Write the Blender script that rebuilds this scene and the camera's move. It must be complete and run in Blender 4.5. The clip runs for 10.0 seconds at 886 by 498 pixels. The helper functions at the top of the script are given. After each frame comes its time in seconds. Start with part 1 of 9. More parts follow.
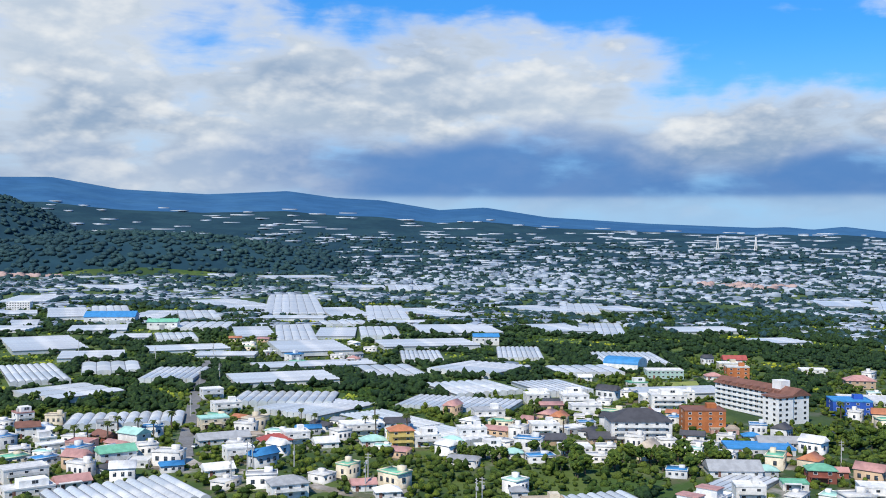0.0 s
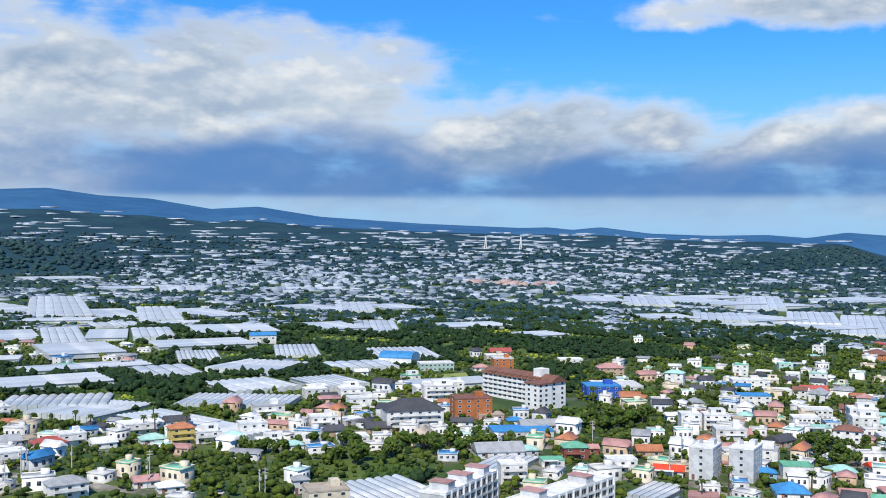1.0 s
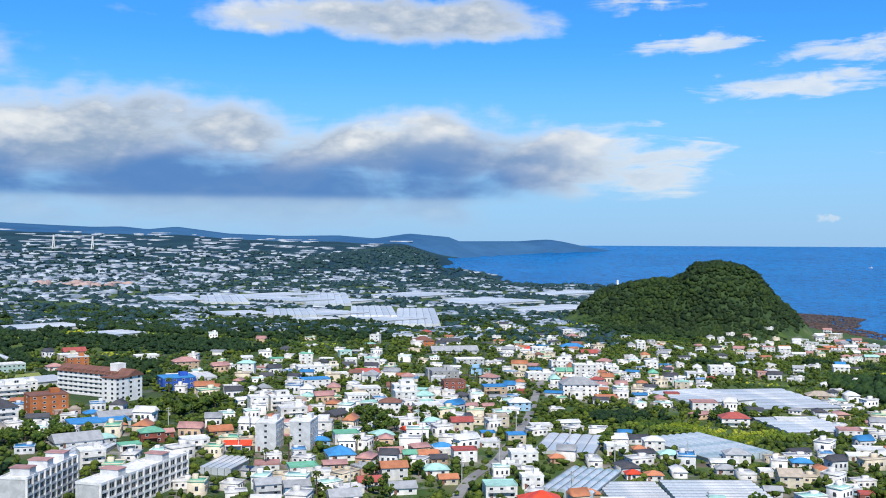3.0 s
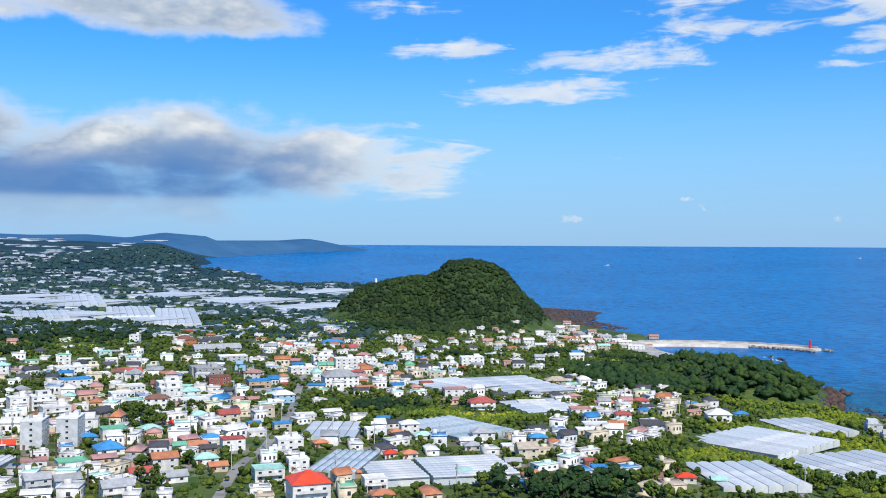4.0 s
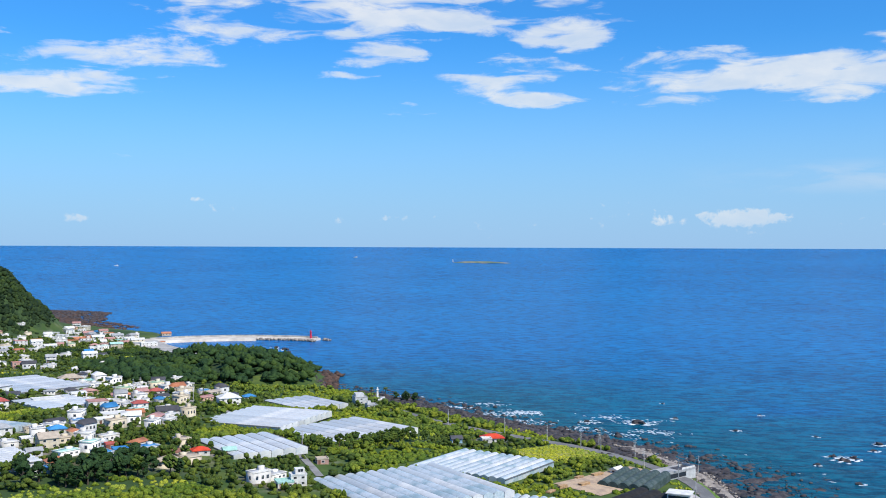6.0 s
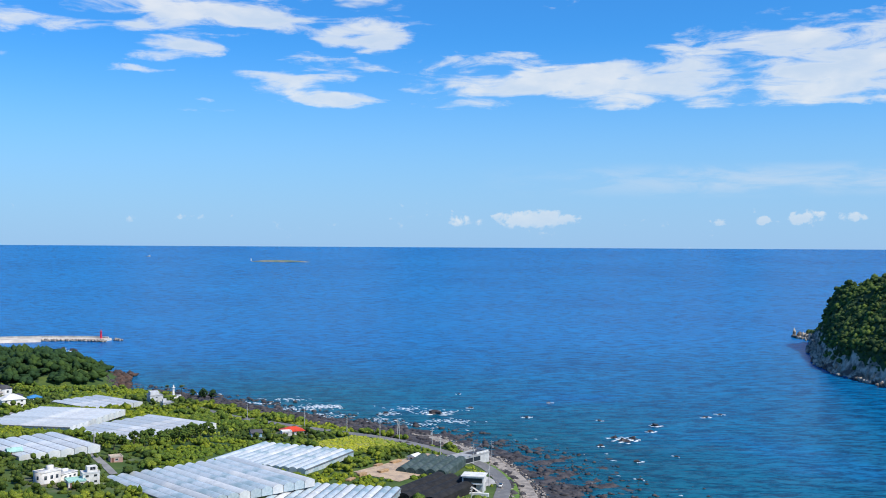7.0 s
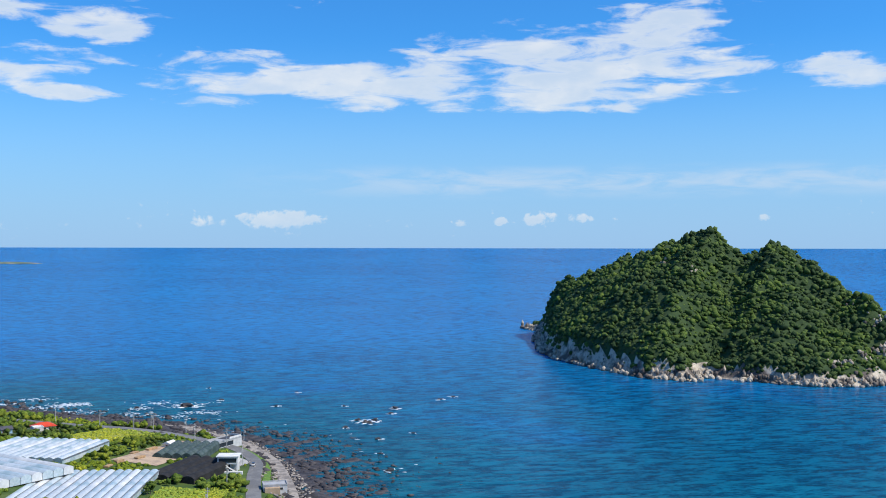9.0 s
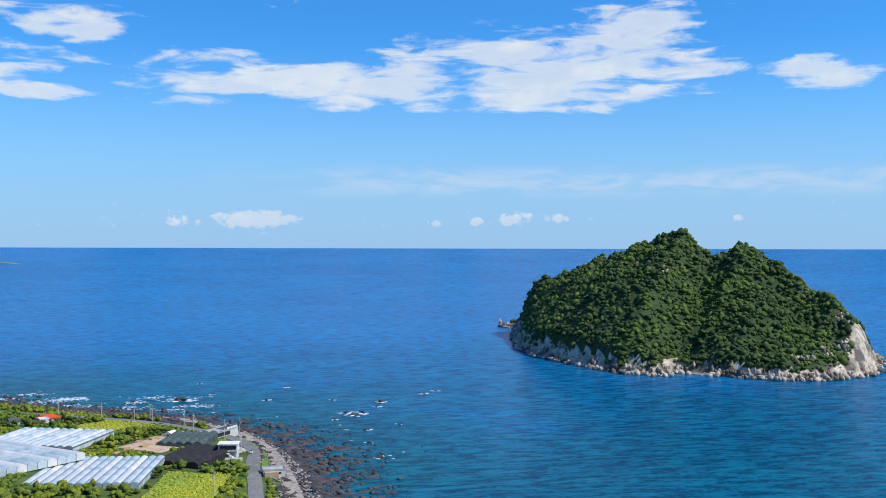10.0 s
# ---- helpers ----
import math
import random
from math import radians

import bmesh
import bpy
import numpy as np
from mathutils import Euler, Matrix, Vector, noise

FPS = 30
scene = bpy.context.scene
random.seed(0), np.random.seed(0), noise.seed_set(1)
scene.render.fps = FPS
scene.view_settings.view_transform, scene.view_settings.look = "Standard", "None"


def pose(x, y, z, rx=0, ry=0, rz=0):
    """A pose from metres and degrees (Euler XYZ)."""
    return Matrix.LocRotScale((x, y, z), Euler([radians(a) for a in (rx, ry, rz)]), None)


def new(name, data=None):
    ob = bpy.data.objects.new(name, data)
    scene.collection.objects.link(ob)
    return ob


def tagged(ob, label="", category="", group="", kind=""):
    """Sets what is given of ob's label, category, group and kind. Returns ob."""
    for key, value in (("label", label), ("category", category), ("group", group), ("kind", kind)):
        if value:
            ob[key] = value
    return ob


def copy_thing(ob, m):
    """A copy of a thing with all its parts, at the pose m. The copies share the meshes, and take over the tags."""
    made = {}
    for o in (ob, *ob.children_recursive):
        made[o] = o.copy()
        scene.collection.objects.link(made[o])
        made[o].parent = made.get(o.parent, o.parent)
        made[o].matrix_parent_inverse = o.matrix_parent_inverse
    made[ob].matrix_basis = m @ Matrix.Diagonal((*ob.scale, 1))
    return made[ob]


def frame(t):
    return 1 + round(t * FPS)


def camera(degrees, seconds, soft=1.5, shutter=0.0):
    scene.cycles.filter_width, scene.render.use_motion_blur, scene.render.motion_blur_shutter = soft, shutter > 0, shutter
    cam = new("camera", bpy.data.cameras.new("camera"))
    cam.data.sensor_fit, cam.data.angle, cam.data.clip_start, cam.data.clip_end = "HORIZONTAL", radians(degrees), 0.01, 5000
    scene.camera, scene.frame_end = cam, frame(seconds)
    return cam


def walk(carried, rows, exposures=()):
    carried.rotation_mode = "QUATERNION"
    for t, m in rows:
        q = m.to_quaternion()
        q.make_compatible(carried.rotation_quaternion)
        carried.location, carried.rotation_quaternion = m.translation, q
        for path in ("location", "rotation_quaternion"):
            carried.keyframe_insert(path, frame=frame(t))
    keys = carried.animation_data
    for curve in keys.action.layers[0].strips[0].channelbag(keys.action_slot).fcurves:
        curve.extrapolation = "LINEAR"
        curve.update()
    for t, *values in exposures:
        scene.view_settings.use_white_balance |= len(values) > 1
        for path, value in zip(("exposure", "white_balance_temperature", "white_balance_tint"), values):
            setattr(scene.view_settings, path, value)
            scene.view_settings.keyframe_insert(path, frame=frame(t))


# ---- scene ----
cam = camera(47.08, 10.0, 1.0)
# seconds, place in metres, then yaw, pitch and lean to the left in degrees
PATH = [
    (0.0, 73.52, 102.33, 123.76, 0.19, -0.36, 0.22),
    (0.5, 71.66, 92.92, 123.58, -6.12, -0.38, 0.19),
    (1.0, 69.37, 84.28, 123.54, -12.51, -0.34, 0.21),
    (1.5, 66.57, 74.42, 123.61, -18.40, -0.34, 0.24),
    (2.0, 62.86, 62.78, 123.70, -24.09, -0.32, 0.23),
    (2.5, 58.77, 50.87, 123.82, -29.95, -0.29, 0.26),
    (2.7, 56.83, 45.92, 123.83, -32.25, -0.27, 0.28),
    (3.8, 33.41, 19.11, 123.41, -46.78, -0.23, 0.31),
    (4.0, 28.61, 15.70, 123.67, -49.48, -0.22, 0.29),
    (4.5, 15.63, 7.10, 124.10, -56.19, -0.20, 0.30),
    (5.0, 3.25, 0.56, 124.09, -62.94, -0.17, 0.27),
    (5.5, -9.59, -4.38, 123.53, -69.86, -0.14, 0.25),
    (6.0, -20.03, -7.15, 122.48, -76.56, -0.09, 0.23),
    (6.2, -23.15, -7.93, 121.92, -79.02, -0.10, 0.23),
    (7.3, -29.74, -7.89, 117.82, -89.80, -0.01, 0.32),
    (7.5, -32.85, -8.50, 117.29, -90.64, 0.01, 0.31),
    (8.0, -43.36, -10.69, 116.38, -94.21, 0.02, 0.30),
    (8.5, -58.12, -9.39, 116.53, -98.48, 0.03, 0.22),
    (9.0, -75.90, -3.39, 116.96, -102.05, 0.02, 0.09),
    (9.5, -93.40, 3.10, 117.26, -102.93, 0.02, 0.10),
    (10.0, -111.20, 10.00, 117.45, -103.40, 0.03, 0.13),
]
walk(cam, [(t, pose(x, y, z, 0, 0, yaw) @ pose(0, 0, 0, 90 + pitch) @ pose(0, 0, 0, 0, 0, lean)) for t, x, y, z, yaw, pitch, lean in PATH])

# ---- light ----
SUN_AZ, SUN_EL = -208.0, 50.0  # degrees; azimuth counted from +y towards -x
sun_dir = Vector((-math.sin(radians(SUN_AZ)) * math.cos(radians(SUN_EL)), math.cos(radians(SUN_AZ)) * math.cos(radians(SUN_EL)), math.sin(radians(SUN_EL))))
sun = new("sun", bpy.data.lights.new("sun", "SUN"))
sun.data.energy, sun.data.angle, sun.data.color = 4.9, radians(0.6), (1.0, 0.92, 0.79)
sun.rotation_euler = sun_dir.to_track_quat("Z", "Y").to_euler()
scene.view_settings.exposure = 0.0

# ---- sky ----
CLOUDS = [  # azimuth, height, half width, half height in degrees, thickness
    (19.4, 11.1, 13.4, 5.4, 1.0), (10.5, 7.3, 13.4, 3.8, 1.0), (-2.1, 8.9, 10.5, 3.5, 1.0), (-9.9, 5.7, 10.2, 3.5, 1.0), (-18.9, 6.0, 9.5, 3.3, 1.0),
    (6.0, 4.2, 42.0, 3.6, 1.1), (19.0, 8.0, 16.0, 7.0, 1.0), (2.0, 8.0, 19.0, 5.4, 1.1), (-21.3, 5.6, 10.5, 3.0, 1.0), (-34.9, 5.4, 9.0, 2.8, 1.1), (-43.0, 4.5, 9.0, 2.4, 1.0)]
CLOUDS_B = [
    (-31.2, 12.6, 13.5, 1.19, 0.95), (-22.4, 3.4, 25.0, 3.40, 1.00), (-35.6, 12.1, 8.0, 1.21, 1.00), (-49.0, 10.7, 4.4, 0.70, 0.69), (-57.6, 10.2, 5.4, 0.82, 0.64), (-54.7, 8.6, 6.6, 0.78, 0.68), (-65.3, 11.8, 4.1, 0.65, 0.55), (-79.5, 10.3, 1.8, 0.50, 0.46), (-45.0, 13.0, 2.0, 0.83, 0.52), (-72.7, 13.3, 13.1, 1.31, 0.58), (-71.9, 11.6, 2.8, 0.67, 0.49), (-79.6, 9.5, 2.8, 0.53, 0.49), (-70.7, 9.5, 2.1, 0.24, 0.40), (-88.9, 8.7, 4.3, 0.26, 0.46), (-93.1, 1.7, 2.2, 0.58, 1.00)]
CLOUDS_C = [
    (-77.0, 12.7, 6.6, 1.09, 0.82), (-72.5, 10.7, 2.5, 0.66, 0.59), (-79.4, 8.7, 2.7, 0.72, 0.56), (-89.0, 8.0, 3.1, 0.42, 0.52), (-82.7, 11.8, 3.2, 1.04, 0.86), (-82.7, 9.8, 3.6, 0.55, 0.59), (-81.6, 8.3, 2.6, 0.59, 0.56), (-90.3, 10.3, 4.6, 0.66, 0.65), (-97.7, 9.1, 12.3, 1.33, 1.00), (-109.1, 9.9, 10.7, 2.52, 1.05), (-113.8, 12.0, 3.5, 1.90, 1.00), (-124.1, 9.2, 3.3, 1.15, 0.95), (-160.0, 20.0, 25.0, 6.00, 0.80), (100.0, 18.0, 60.0, 9.00, 0.80)]
CLOUDS_D = [  # small heaps low over the sea
    (-92.2, 1.6, 1.8, 0.49, 1.00), (-107.5, 1.7, 0.9, 0.44, 0.90), (-105.3, 1.6, 0.4, 0.25, 0.80), (-109.9, 1.7, 0.7, 0.31, 0.80), (-111.7, 1.6, 0.6, 0.28, 0.70), (-119.5, 1.7, 0.4, 0.20, 0.70), (-103.0, 1.5, 0.5, 0.19, 0.60), (-100.2, 1.4, 0.3, 0.25, 0.60), (-70.6, 1.5, 0.4, 0.25, 0.60), (-89.0, 1.5, 1.2, 0.27, 0.60), (-73.9, 1.6, 1.0, 0.19, 0.50), (-56.6, 1.5, 0.7, 0.22, 0.50)]


def math_node(tree, operation, a, b=None, c=None, clamp=False):
    node = tree.nodes.new("ShaderNodeMath")
    node.operation, node.use_clamp = operation, clamp
    for socket, value in zip(node.inputs, (a, b, c)):
        if value is None:
            continue
        if isinstance(value, (int, float)):
            socket.default_value = value
        else:
            tree.links.new(value, socket)
    return node.outputs[0]


def smooth(tree, value, lo, hi, to0=0.0, to1=1.0):
    node = tree.nodes.new("ShaderNodeMapRange")
    node.interpolation_type = "SMOOTHSTEP"
    tree.links.new(value, node.inputs[0])
    for i, v in zip((1, 2, 3, 4), (lo, hi, to0, to1)):
        node.inputs[i].default_value = v
    return node.outputs[0]


def mixed(tree, factor, a, b, blend="MIX"):
    node = tree.nodes.new("ShaderNodeMix")
    node.data_type, node.blend_type = "RGBA", blend
    for socket, value in ((node.inputs[0], factor), (node.inputs[6], a), (node.inputs[7], b)):
        if isinstance(value, (int, float)):
            socket.default_value = value
        elif isinstance(value, tuple):
            socket.default_value = (*value, 1.0)
        else:
            tree.links.new(value, socket)
    return node.outputs[2]


def fbm(tree, vector, scale, detail=4.0, rough=0.55, distort=0.0):
    node = tree.nodes.new("ShaderNodeTexNoise")
    node.inputs["Scale"].default_value, node.inputs["Detail"].default_value = scale, detail
    node.inputs["Roughness"].default_value, node.inputs["Distortion"].default_value = rough, distort
    if vector is not None:
        tree.links.new(vector, node.inputs["Vector"])
    return node.outputs["Fac"]


def build_sky():
    world = bpy.data.worlds.new("daylight")
    scene.world = world
    world.use_nodes = True
    tree = world.node_tree
    tree.nodes.clear()
    out, back = tree.nodes.new("ShaderNodeOutputWorld"), tree.nodes.new("ShaderNodeBackground")
    sky = tree.nodes.new("ShaderNodeTexSky")
    sky.sky_type, sky.sun_disc = "NISHITA", False
    sky.sun_elevation, sky.sun_rotation = radians(SUN_EL), radians(-SUN_AZ)
    sky.altitude, sky.air_density, sky.dust_density, sky.ozone_density = 100, 1.0, SKY_DUST, 2.0
    where = tree.nodes.new("ShaderNodeTexCoord").outputs["Generated"]
    split = tree.nodes.new("ShaderNodeSeparateXYZ")
    tree.links.new(where, split.inputs[0])
    x, y, z = split.outputs
    az = math_node(tree, "MULTIPLY", math_node(tree, "ARCTAN2", math_node(tree, "MULTIPLY", x, -1.0), y), 57.2958)
    el = math_node(tree, "MULTIPLY", math_node(tree, "ARCSINE", z), 57.2958)
    # the azimuth is cut behind the camera
    az = math_node(tree, "SUBTRACT", az, math_node(tree, "MULTIPLY", math_node(tree, "GREATER_THAN", az, 140.0), 360.0))
    join = tree.nodes.new("ShaderNodeCombineXYZ")
    tree.links.new(az, join.inputs[0])
    tree.links.new(el, join.inputs[1])
    plane = join.outputs[0]
    # the outlines of the clouds are bent by slow noise
    bend = tree.nodes.new("ShaderNodeTexNoise")
    bend.inputs["Scale"].default_value, bend.inputs["Detail"].default_value, bend.inputs["Roughness"].default_value = 0.30, 5.0, 0.6
    tree.links.new(plane, bend.inputs["Vector"])
    shift = tree.nodes.new("ShaderNodeVectorMath")
    shift.operation = "MULTIPLY_ADD"
    tree.links.new(bend.outputs["Color"], shift.inputs[0])
    shift.inputs[1].default_value, shift.inputs[2].default_value = (4.6, 1.5, 0), (-2.3, -0.75, 0)
    high = tree.nodes.new("ShaderNodeVectorMath")
    high.operation = "SCALE"
    tree.links.new(shift.outputs[0], high.inputs[0])
    tree.links.new(smooth(tree, el, 2.5, 6.0), high.inputs["Scale"])
    bent = tree.nodes.new("ShaderNodeVectorMath")
    bent.operation = "ADD"
    tree.links.new(plane, bent.inputs[0])
    tree.links.new(high.outputs[0], bent.inputs[1])
    total = None
    for a, e, w, h, thick in CLOUDS + CLOUDS_B + CLOUDS_C + CLOUDS_D:
        near = tree.nodes.new("ShaderNodeVectorMath")
        near.operation = "MULTIPLY_ADD"
        tree.links.new(bent.outputs[0], near.inputs[0])
        near.inputs[1].default_value = (1 / w, 1 / h, 0)
        near.inputs[2].default_value = (-a / w, -e / h, 0)
        dot = tree.nodes.new("ShaderNodeVectorMath")
        dot.operation = "DOT_PRODUCT"
        tree.links.new(near.outputs[0], dot.inputs[0])
        tree.links.new(near.outputs[0], dot.inputs[1])
        value = math_node(tree, "MULTIPLY_ADD", dot.outputs["Value"], -thick, thick)
        total = value if total is None else math_node(tree, "MAXIMUM", total, value)
    total = math_node(tree, "MAXIMUM", total, -0.6)
    stretch = tree.nodes.new("ShaderNodeVectorMath")
    stretch.operation = "MULTIPLY"
    tree.links.new(plane, stretch.inputs[0])
    stretch.inputs[1].default_value = (0.17, 0.33, 1)
    lifted = tree.nodes.new("ShaderNodeVectorMath")
    lifted.operation = "ADD"
    tree.links.new(stretch.outputs[0], lifted.inputs[0])
    lifted.inputs[1].default_value = (0.05, 0.20, 0)
    puff = fbm(tree, stretch.outputs[0], 1.0, 9.0, 0.50, 0.15)
    soft = fbm(tree, stretch.outputs[0], 0.9, 5.0, 0.52, 0.0)
    soft_up = fbm(tree, lifted.outputs[0], 0.9, 5.0, 0.52, 0.0)
    broad = fbm(tree, stretch.outputs[0], 0.34, 3.0, 0.5, 0.2)
    streak = tree.nodes.new("ShaderNodeVectorMath")
    streak.operation = "MULTIPLY"
    tree.links.new(plane, streak.inputs[0])
    streak.inputs[1].default_value = (0.26, 1.25, 1)
    wisp = fbm(tree, streak.outputs[0], 1.0, 7.0, 0.60, 0.5)
    inland = smooth(tree, az, -50.0, -40.0)
    dens = math_node(tree, "ADD", math_node(tree, "MULTIPLY", math_node(tree, "SUBTRACT", puff, 0.5), 3.0), math_node(tree, "MULTIPLY_ADD", total, 1.35, -0.10))
    ragged = math_node(tree, "MULTIPLY", smooth(tree, az, -50.0, -40.0, 4.6, 0.9), smooth(tree, el, 2.2, 4.5, 0.6, 1.0))
    crumb = math_node(tree, "MULTIPLY", math_node(tree, "SUBTRACT", fbm(tree, plane, 1.7, 5.0, 0.6, 0.3), 0.5), math_node(tree, "MULTIPLY", smooth(tree, el, 3.4, 2.4, 0.0, 5.0), smooth(tree, az, -50.0, -60.0)))
    dens = math_node(tree, "ADD", dens, crumb)
    dens = math_node(tree, "ADD", dens, math_node(tree, "MULTIPLY", math_node(tree, "SUBTRACT", wisp, 0.5), ragged))
    # the long cloud over the sea has a level base
    base_cut = math_node(tree, "MULTIPLY", math_node(tree, "MULTIPLY", smooth(tree, el, 4.6, 5.2), smooth(tree, el, 7.8, 7.0)), smooth(tree, az, -81.0, -86.0))
    dens = math_node(tree, "SUBTRACT", dens, math_node(tree, "MULTIPLY", base_cut, 1.6))
    cover = math_node(tree, "MULTIPLY", smooth(tree, dens, -0.05, 1.15), smooth(tree, az, -52.0, -42.0, 0.86, 1.0))
    # lit tops, soft grey bodies, and the slate-blue base of the bank over the land
    relief = math_node(tree, "ADD", math_node(tree, "SUBTRACT", soft, soft_up), math_node(tree, "MULTIPLY", math_node(tree, "SUBTRACT", puff, soft), 0.25))
    lit = smooth(tree, relief, -0.09, 0.18)
    rim = smooth(tree, dens, 1.5, 0.35)
    lit = math_node(tree, "MAXIMUM", lit, math_node(tree, "MULTIPLY", rim, 0.8))
    level = math_node(tree, "ADD", el, math_node(tree, "MULTIPLY_ADD", broad, 9.0, -4.5))
    slate = math_node(tree, "MULTIPLY", math_node(tree, "MULTIPLY", smooth(tree, level, 6.9, 4.4), smooth(tree, el, 2.0, 2.7)), math_node(tree, "MULTIPLY", smooth(tree, az, -46.0, -38.0), smooth(tree, az, 16.0, 2.0, 0.25, 1.0)))
    low = math_node(tree, "MULTIPLY", smooth(tree, el, 2.9, 2.2), inland)
    grey = mixed(tree, inland, CLOUD_WHITE, mixed(tree, smooth(tree, broad, 0.40, 0.62), CLOUD_SOFT, CLOUD_GREY))
    bright = math_node(tree, "MULTIPLY", lit, math_node(tree, "MULTIPLY_ADD", slate, -0.90, 0.95))
    colour = mixed(tree, math_node(tree, "MULTIPLY", slate, 0.96), grey, CLOUD_SLATE)
    colour = mixed(tree, bright, colour, CLOUD_LIT)
    colour = mixed(tree, math_node(tree, "MULTIPLY", low, 0.8), colour, CLOUD_LOW)
    # haze lies over the horizon
    base = tree.nodes.new("ShaderNodeMix")
    base.data_type, base.blend_type = "RGBA", "MULTIPLY"
    base.inputs[0].default_value = 1.0
    tree.links.new(sky.outputs[0], base.inputs[6])
    base.inputs[7].default_value = (*SKY_TINT, 1)
    deep = mixed(tree, smooth(tree, el, 4.0, 13.0), base.outputs[2], mixed(tree, 1.0, base.outputs[2], (0.78, 0.93, 1.0), "MULTIPLY"))
    hazy = mixed(tree, smooth(tree, el, 12.0, -0.5, 0.0, 0.85), deep, HAZE)
    # a faint wide veil low over the sea
    sheet = math_node(tree, "MULTIPLY", math_node(tree, "MULTIPLY", smooth(tree, el, 2.6, 3.7), smooth(tree, el, 4.9, 4.0)), math_node(tree, "MULTIPLY", smooth(tree, az, -88.0, -104.0), smooth(tree, wisp, 0.36, 0.66, 0.05, 0.50)))
    hazy = mixed(tree, sheet, hazy, CLOUD_WHITE)
    veil = math_node(tree, "MULTIPLY", cover, smooth(tree, el, -0.2, 3.0, 0.25, 0.97))
    tree.links.new(mixed(tree, veil, hazy, colour), back.inputs[0])
    back.inputs[1].default_value = SKY_STRENGTH
    tree.links.new(back.outputs[0], out.inputs[0])


# colours before the strength
SKY_STRENGTH, SKY_DUST, SKY_TINT = 0.10, 0.6, (0.38, 1.08, 1.74)
HAZE = (3.65, 5.75, 8.8)
CLOUD_LIT, CLOUD_WHITE, CLOUD_SOFT, CLOUD_GREY = (9.0, 9.1, 9.0), (6.4, 7.4, 8.6), (5.2, 6.1, 7.2), (2.9, 4.0, 5.6)
CLOUD_SLATE, CLOUD_LOW = (0.85, 2.3, 5.4), (3.2, 5.0, 7.4)
build_sky()


# ---- materials ----
def surface(name, base, second=None, scale=1.0, rough=0.8, grain=6.0, bump=0.0, metal=0.0, spec=0.4, each=0.0, third=None, third_scale=0.1, edges=(0.4, 0.62)):
    """A worn surface: two colours mixed by noise at scale (per metre), a finer grain, an optional third colour in large patches; each: how far objects differ."""
    m = bpy.data.materials.new(name)
    m.use_nodes = True
    tree = m.node_tree
    node = tree.nodes["Principled BSDF"]
    where = tree.nodes.new("ShaderNodeTexCoord").outputs["Object"]
    if second is None:
        second = tuple(0.78 * c for c in base)
    coarse = fbm(tree, where, scale, 4.0, 0.6)
    colour = mixed(tree, smooth(tree, coarse, *edges), base, second)
    if third:
        colour = mixed(tree, smooth(tree, fbm(tree, where, third_scale, 3.0), 0.48, 0.6), colour, third)
    fine = fbm(tree, where, scale * grain, 3.0, 0.6)
    colour = mixed(tree, 1.0, colour, mixed(tree, fine, (0.72, 0.72, 0.72), (1.25, 1.25, 1.25)), "MULTIPLY")
    if each:
        chance = tree.nodes.new("ShaderNodeObjectInfo").outputs["Random"]
        shade = tree.nodes.new("ShaderNodeMapRange")
        tree.links.new(chance, shade.inputs[0])
        shade.inputs[3].default_value, shade.inputs[4].default_value = 1 - each, 1 + each * 0.5
        colour = mixed(tree, 1.0, colour, shade.outputs[0], "MULTIPLY")
    tree.links.new(colour, node.inputs["Base Color"])
    node.inputs["Roughness"].default_value, node.inputs["Metallic"].default_value = rough, metal
    node.inputs["Specular IOR Level"].default_value = spec
    if bump:
        b = tree.nodes.new("ShaderNodeBump")
        b.inputs["Strength"].default_value, b.inputs["Distance"].default_value = 0.6, bump
        tree.links.new(fine, b.inputs["Height"])
        tree.links.new(b.outputs[0], node.inputs["Normal"])
    return m


def leafy(name, base, second, scale=0.5, sunny=(1.5, 1.25, 0.8)):
    """Foliage: every clump of a mesh has its own shade of green. sunny: sunlit tint put into noise patches of the
    colour.
    """
    m = bpy.data.materials.new(name)
    m.use_nodes = True
    tree = m.node_tree
    node = tree.nodes["Principled BSDF"]
    own = tree.nodes.new("ShaderNodeNewGeometry").outputs["Random Per Island"]
    where = tree.nodes.new("ShaderNodeTexCoord").outputs["Object"]
    colour = mixed(tree, own, base, second)
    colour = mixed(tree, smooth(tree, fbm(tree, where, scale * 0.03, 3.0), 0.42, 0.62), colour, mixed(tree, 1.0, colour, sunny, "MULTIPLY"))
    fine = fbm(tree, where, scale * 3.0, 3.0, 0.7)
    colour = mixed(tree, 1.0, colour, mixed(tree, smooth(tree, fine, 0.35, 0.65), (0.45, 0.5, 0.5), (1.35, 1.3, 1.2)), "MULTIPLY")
    tree.links.new(colour, node.inputs["Base Color"])
    node.inputs["Roughness"].default_value, node.inputs["Specular IOR Level"].default_value = 0.75, 0.2
    b = tree.nodes.new("ShaderNodeBump")
    b.inputs["Strength"].default_value, b.inputs["Distance"].default_value = 0.9, 0.6
    tree.links.new(fine, b.inputs["Height"])
    tree.links.new(b.outputs[0], node.inputs["Normal"])
    return m


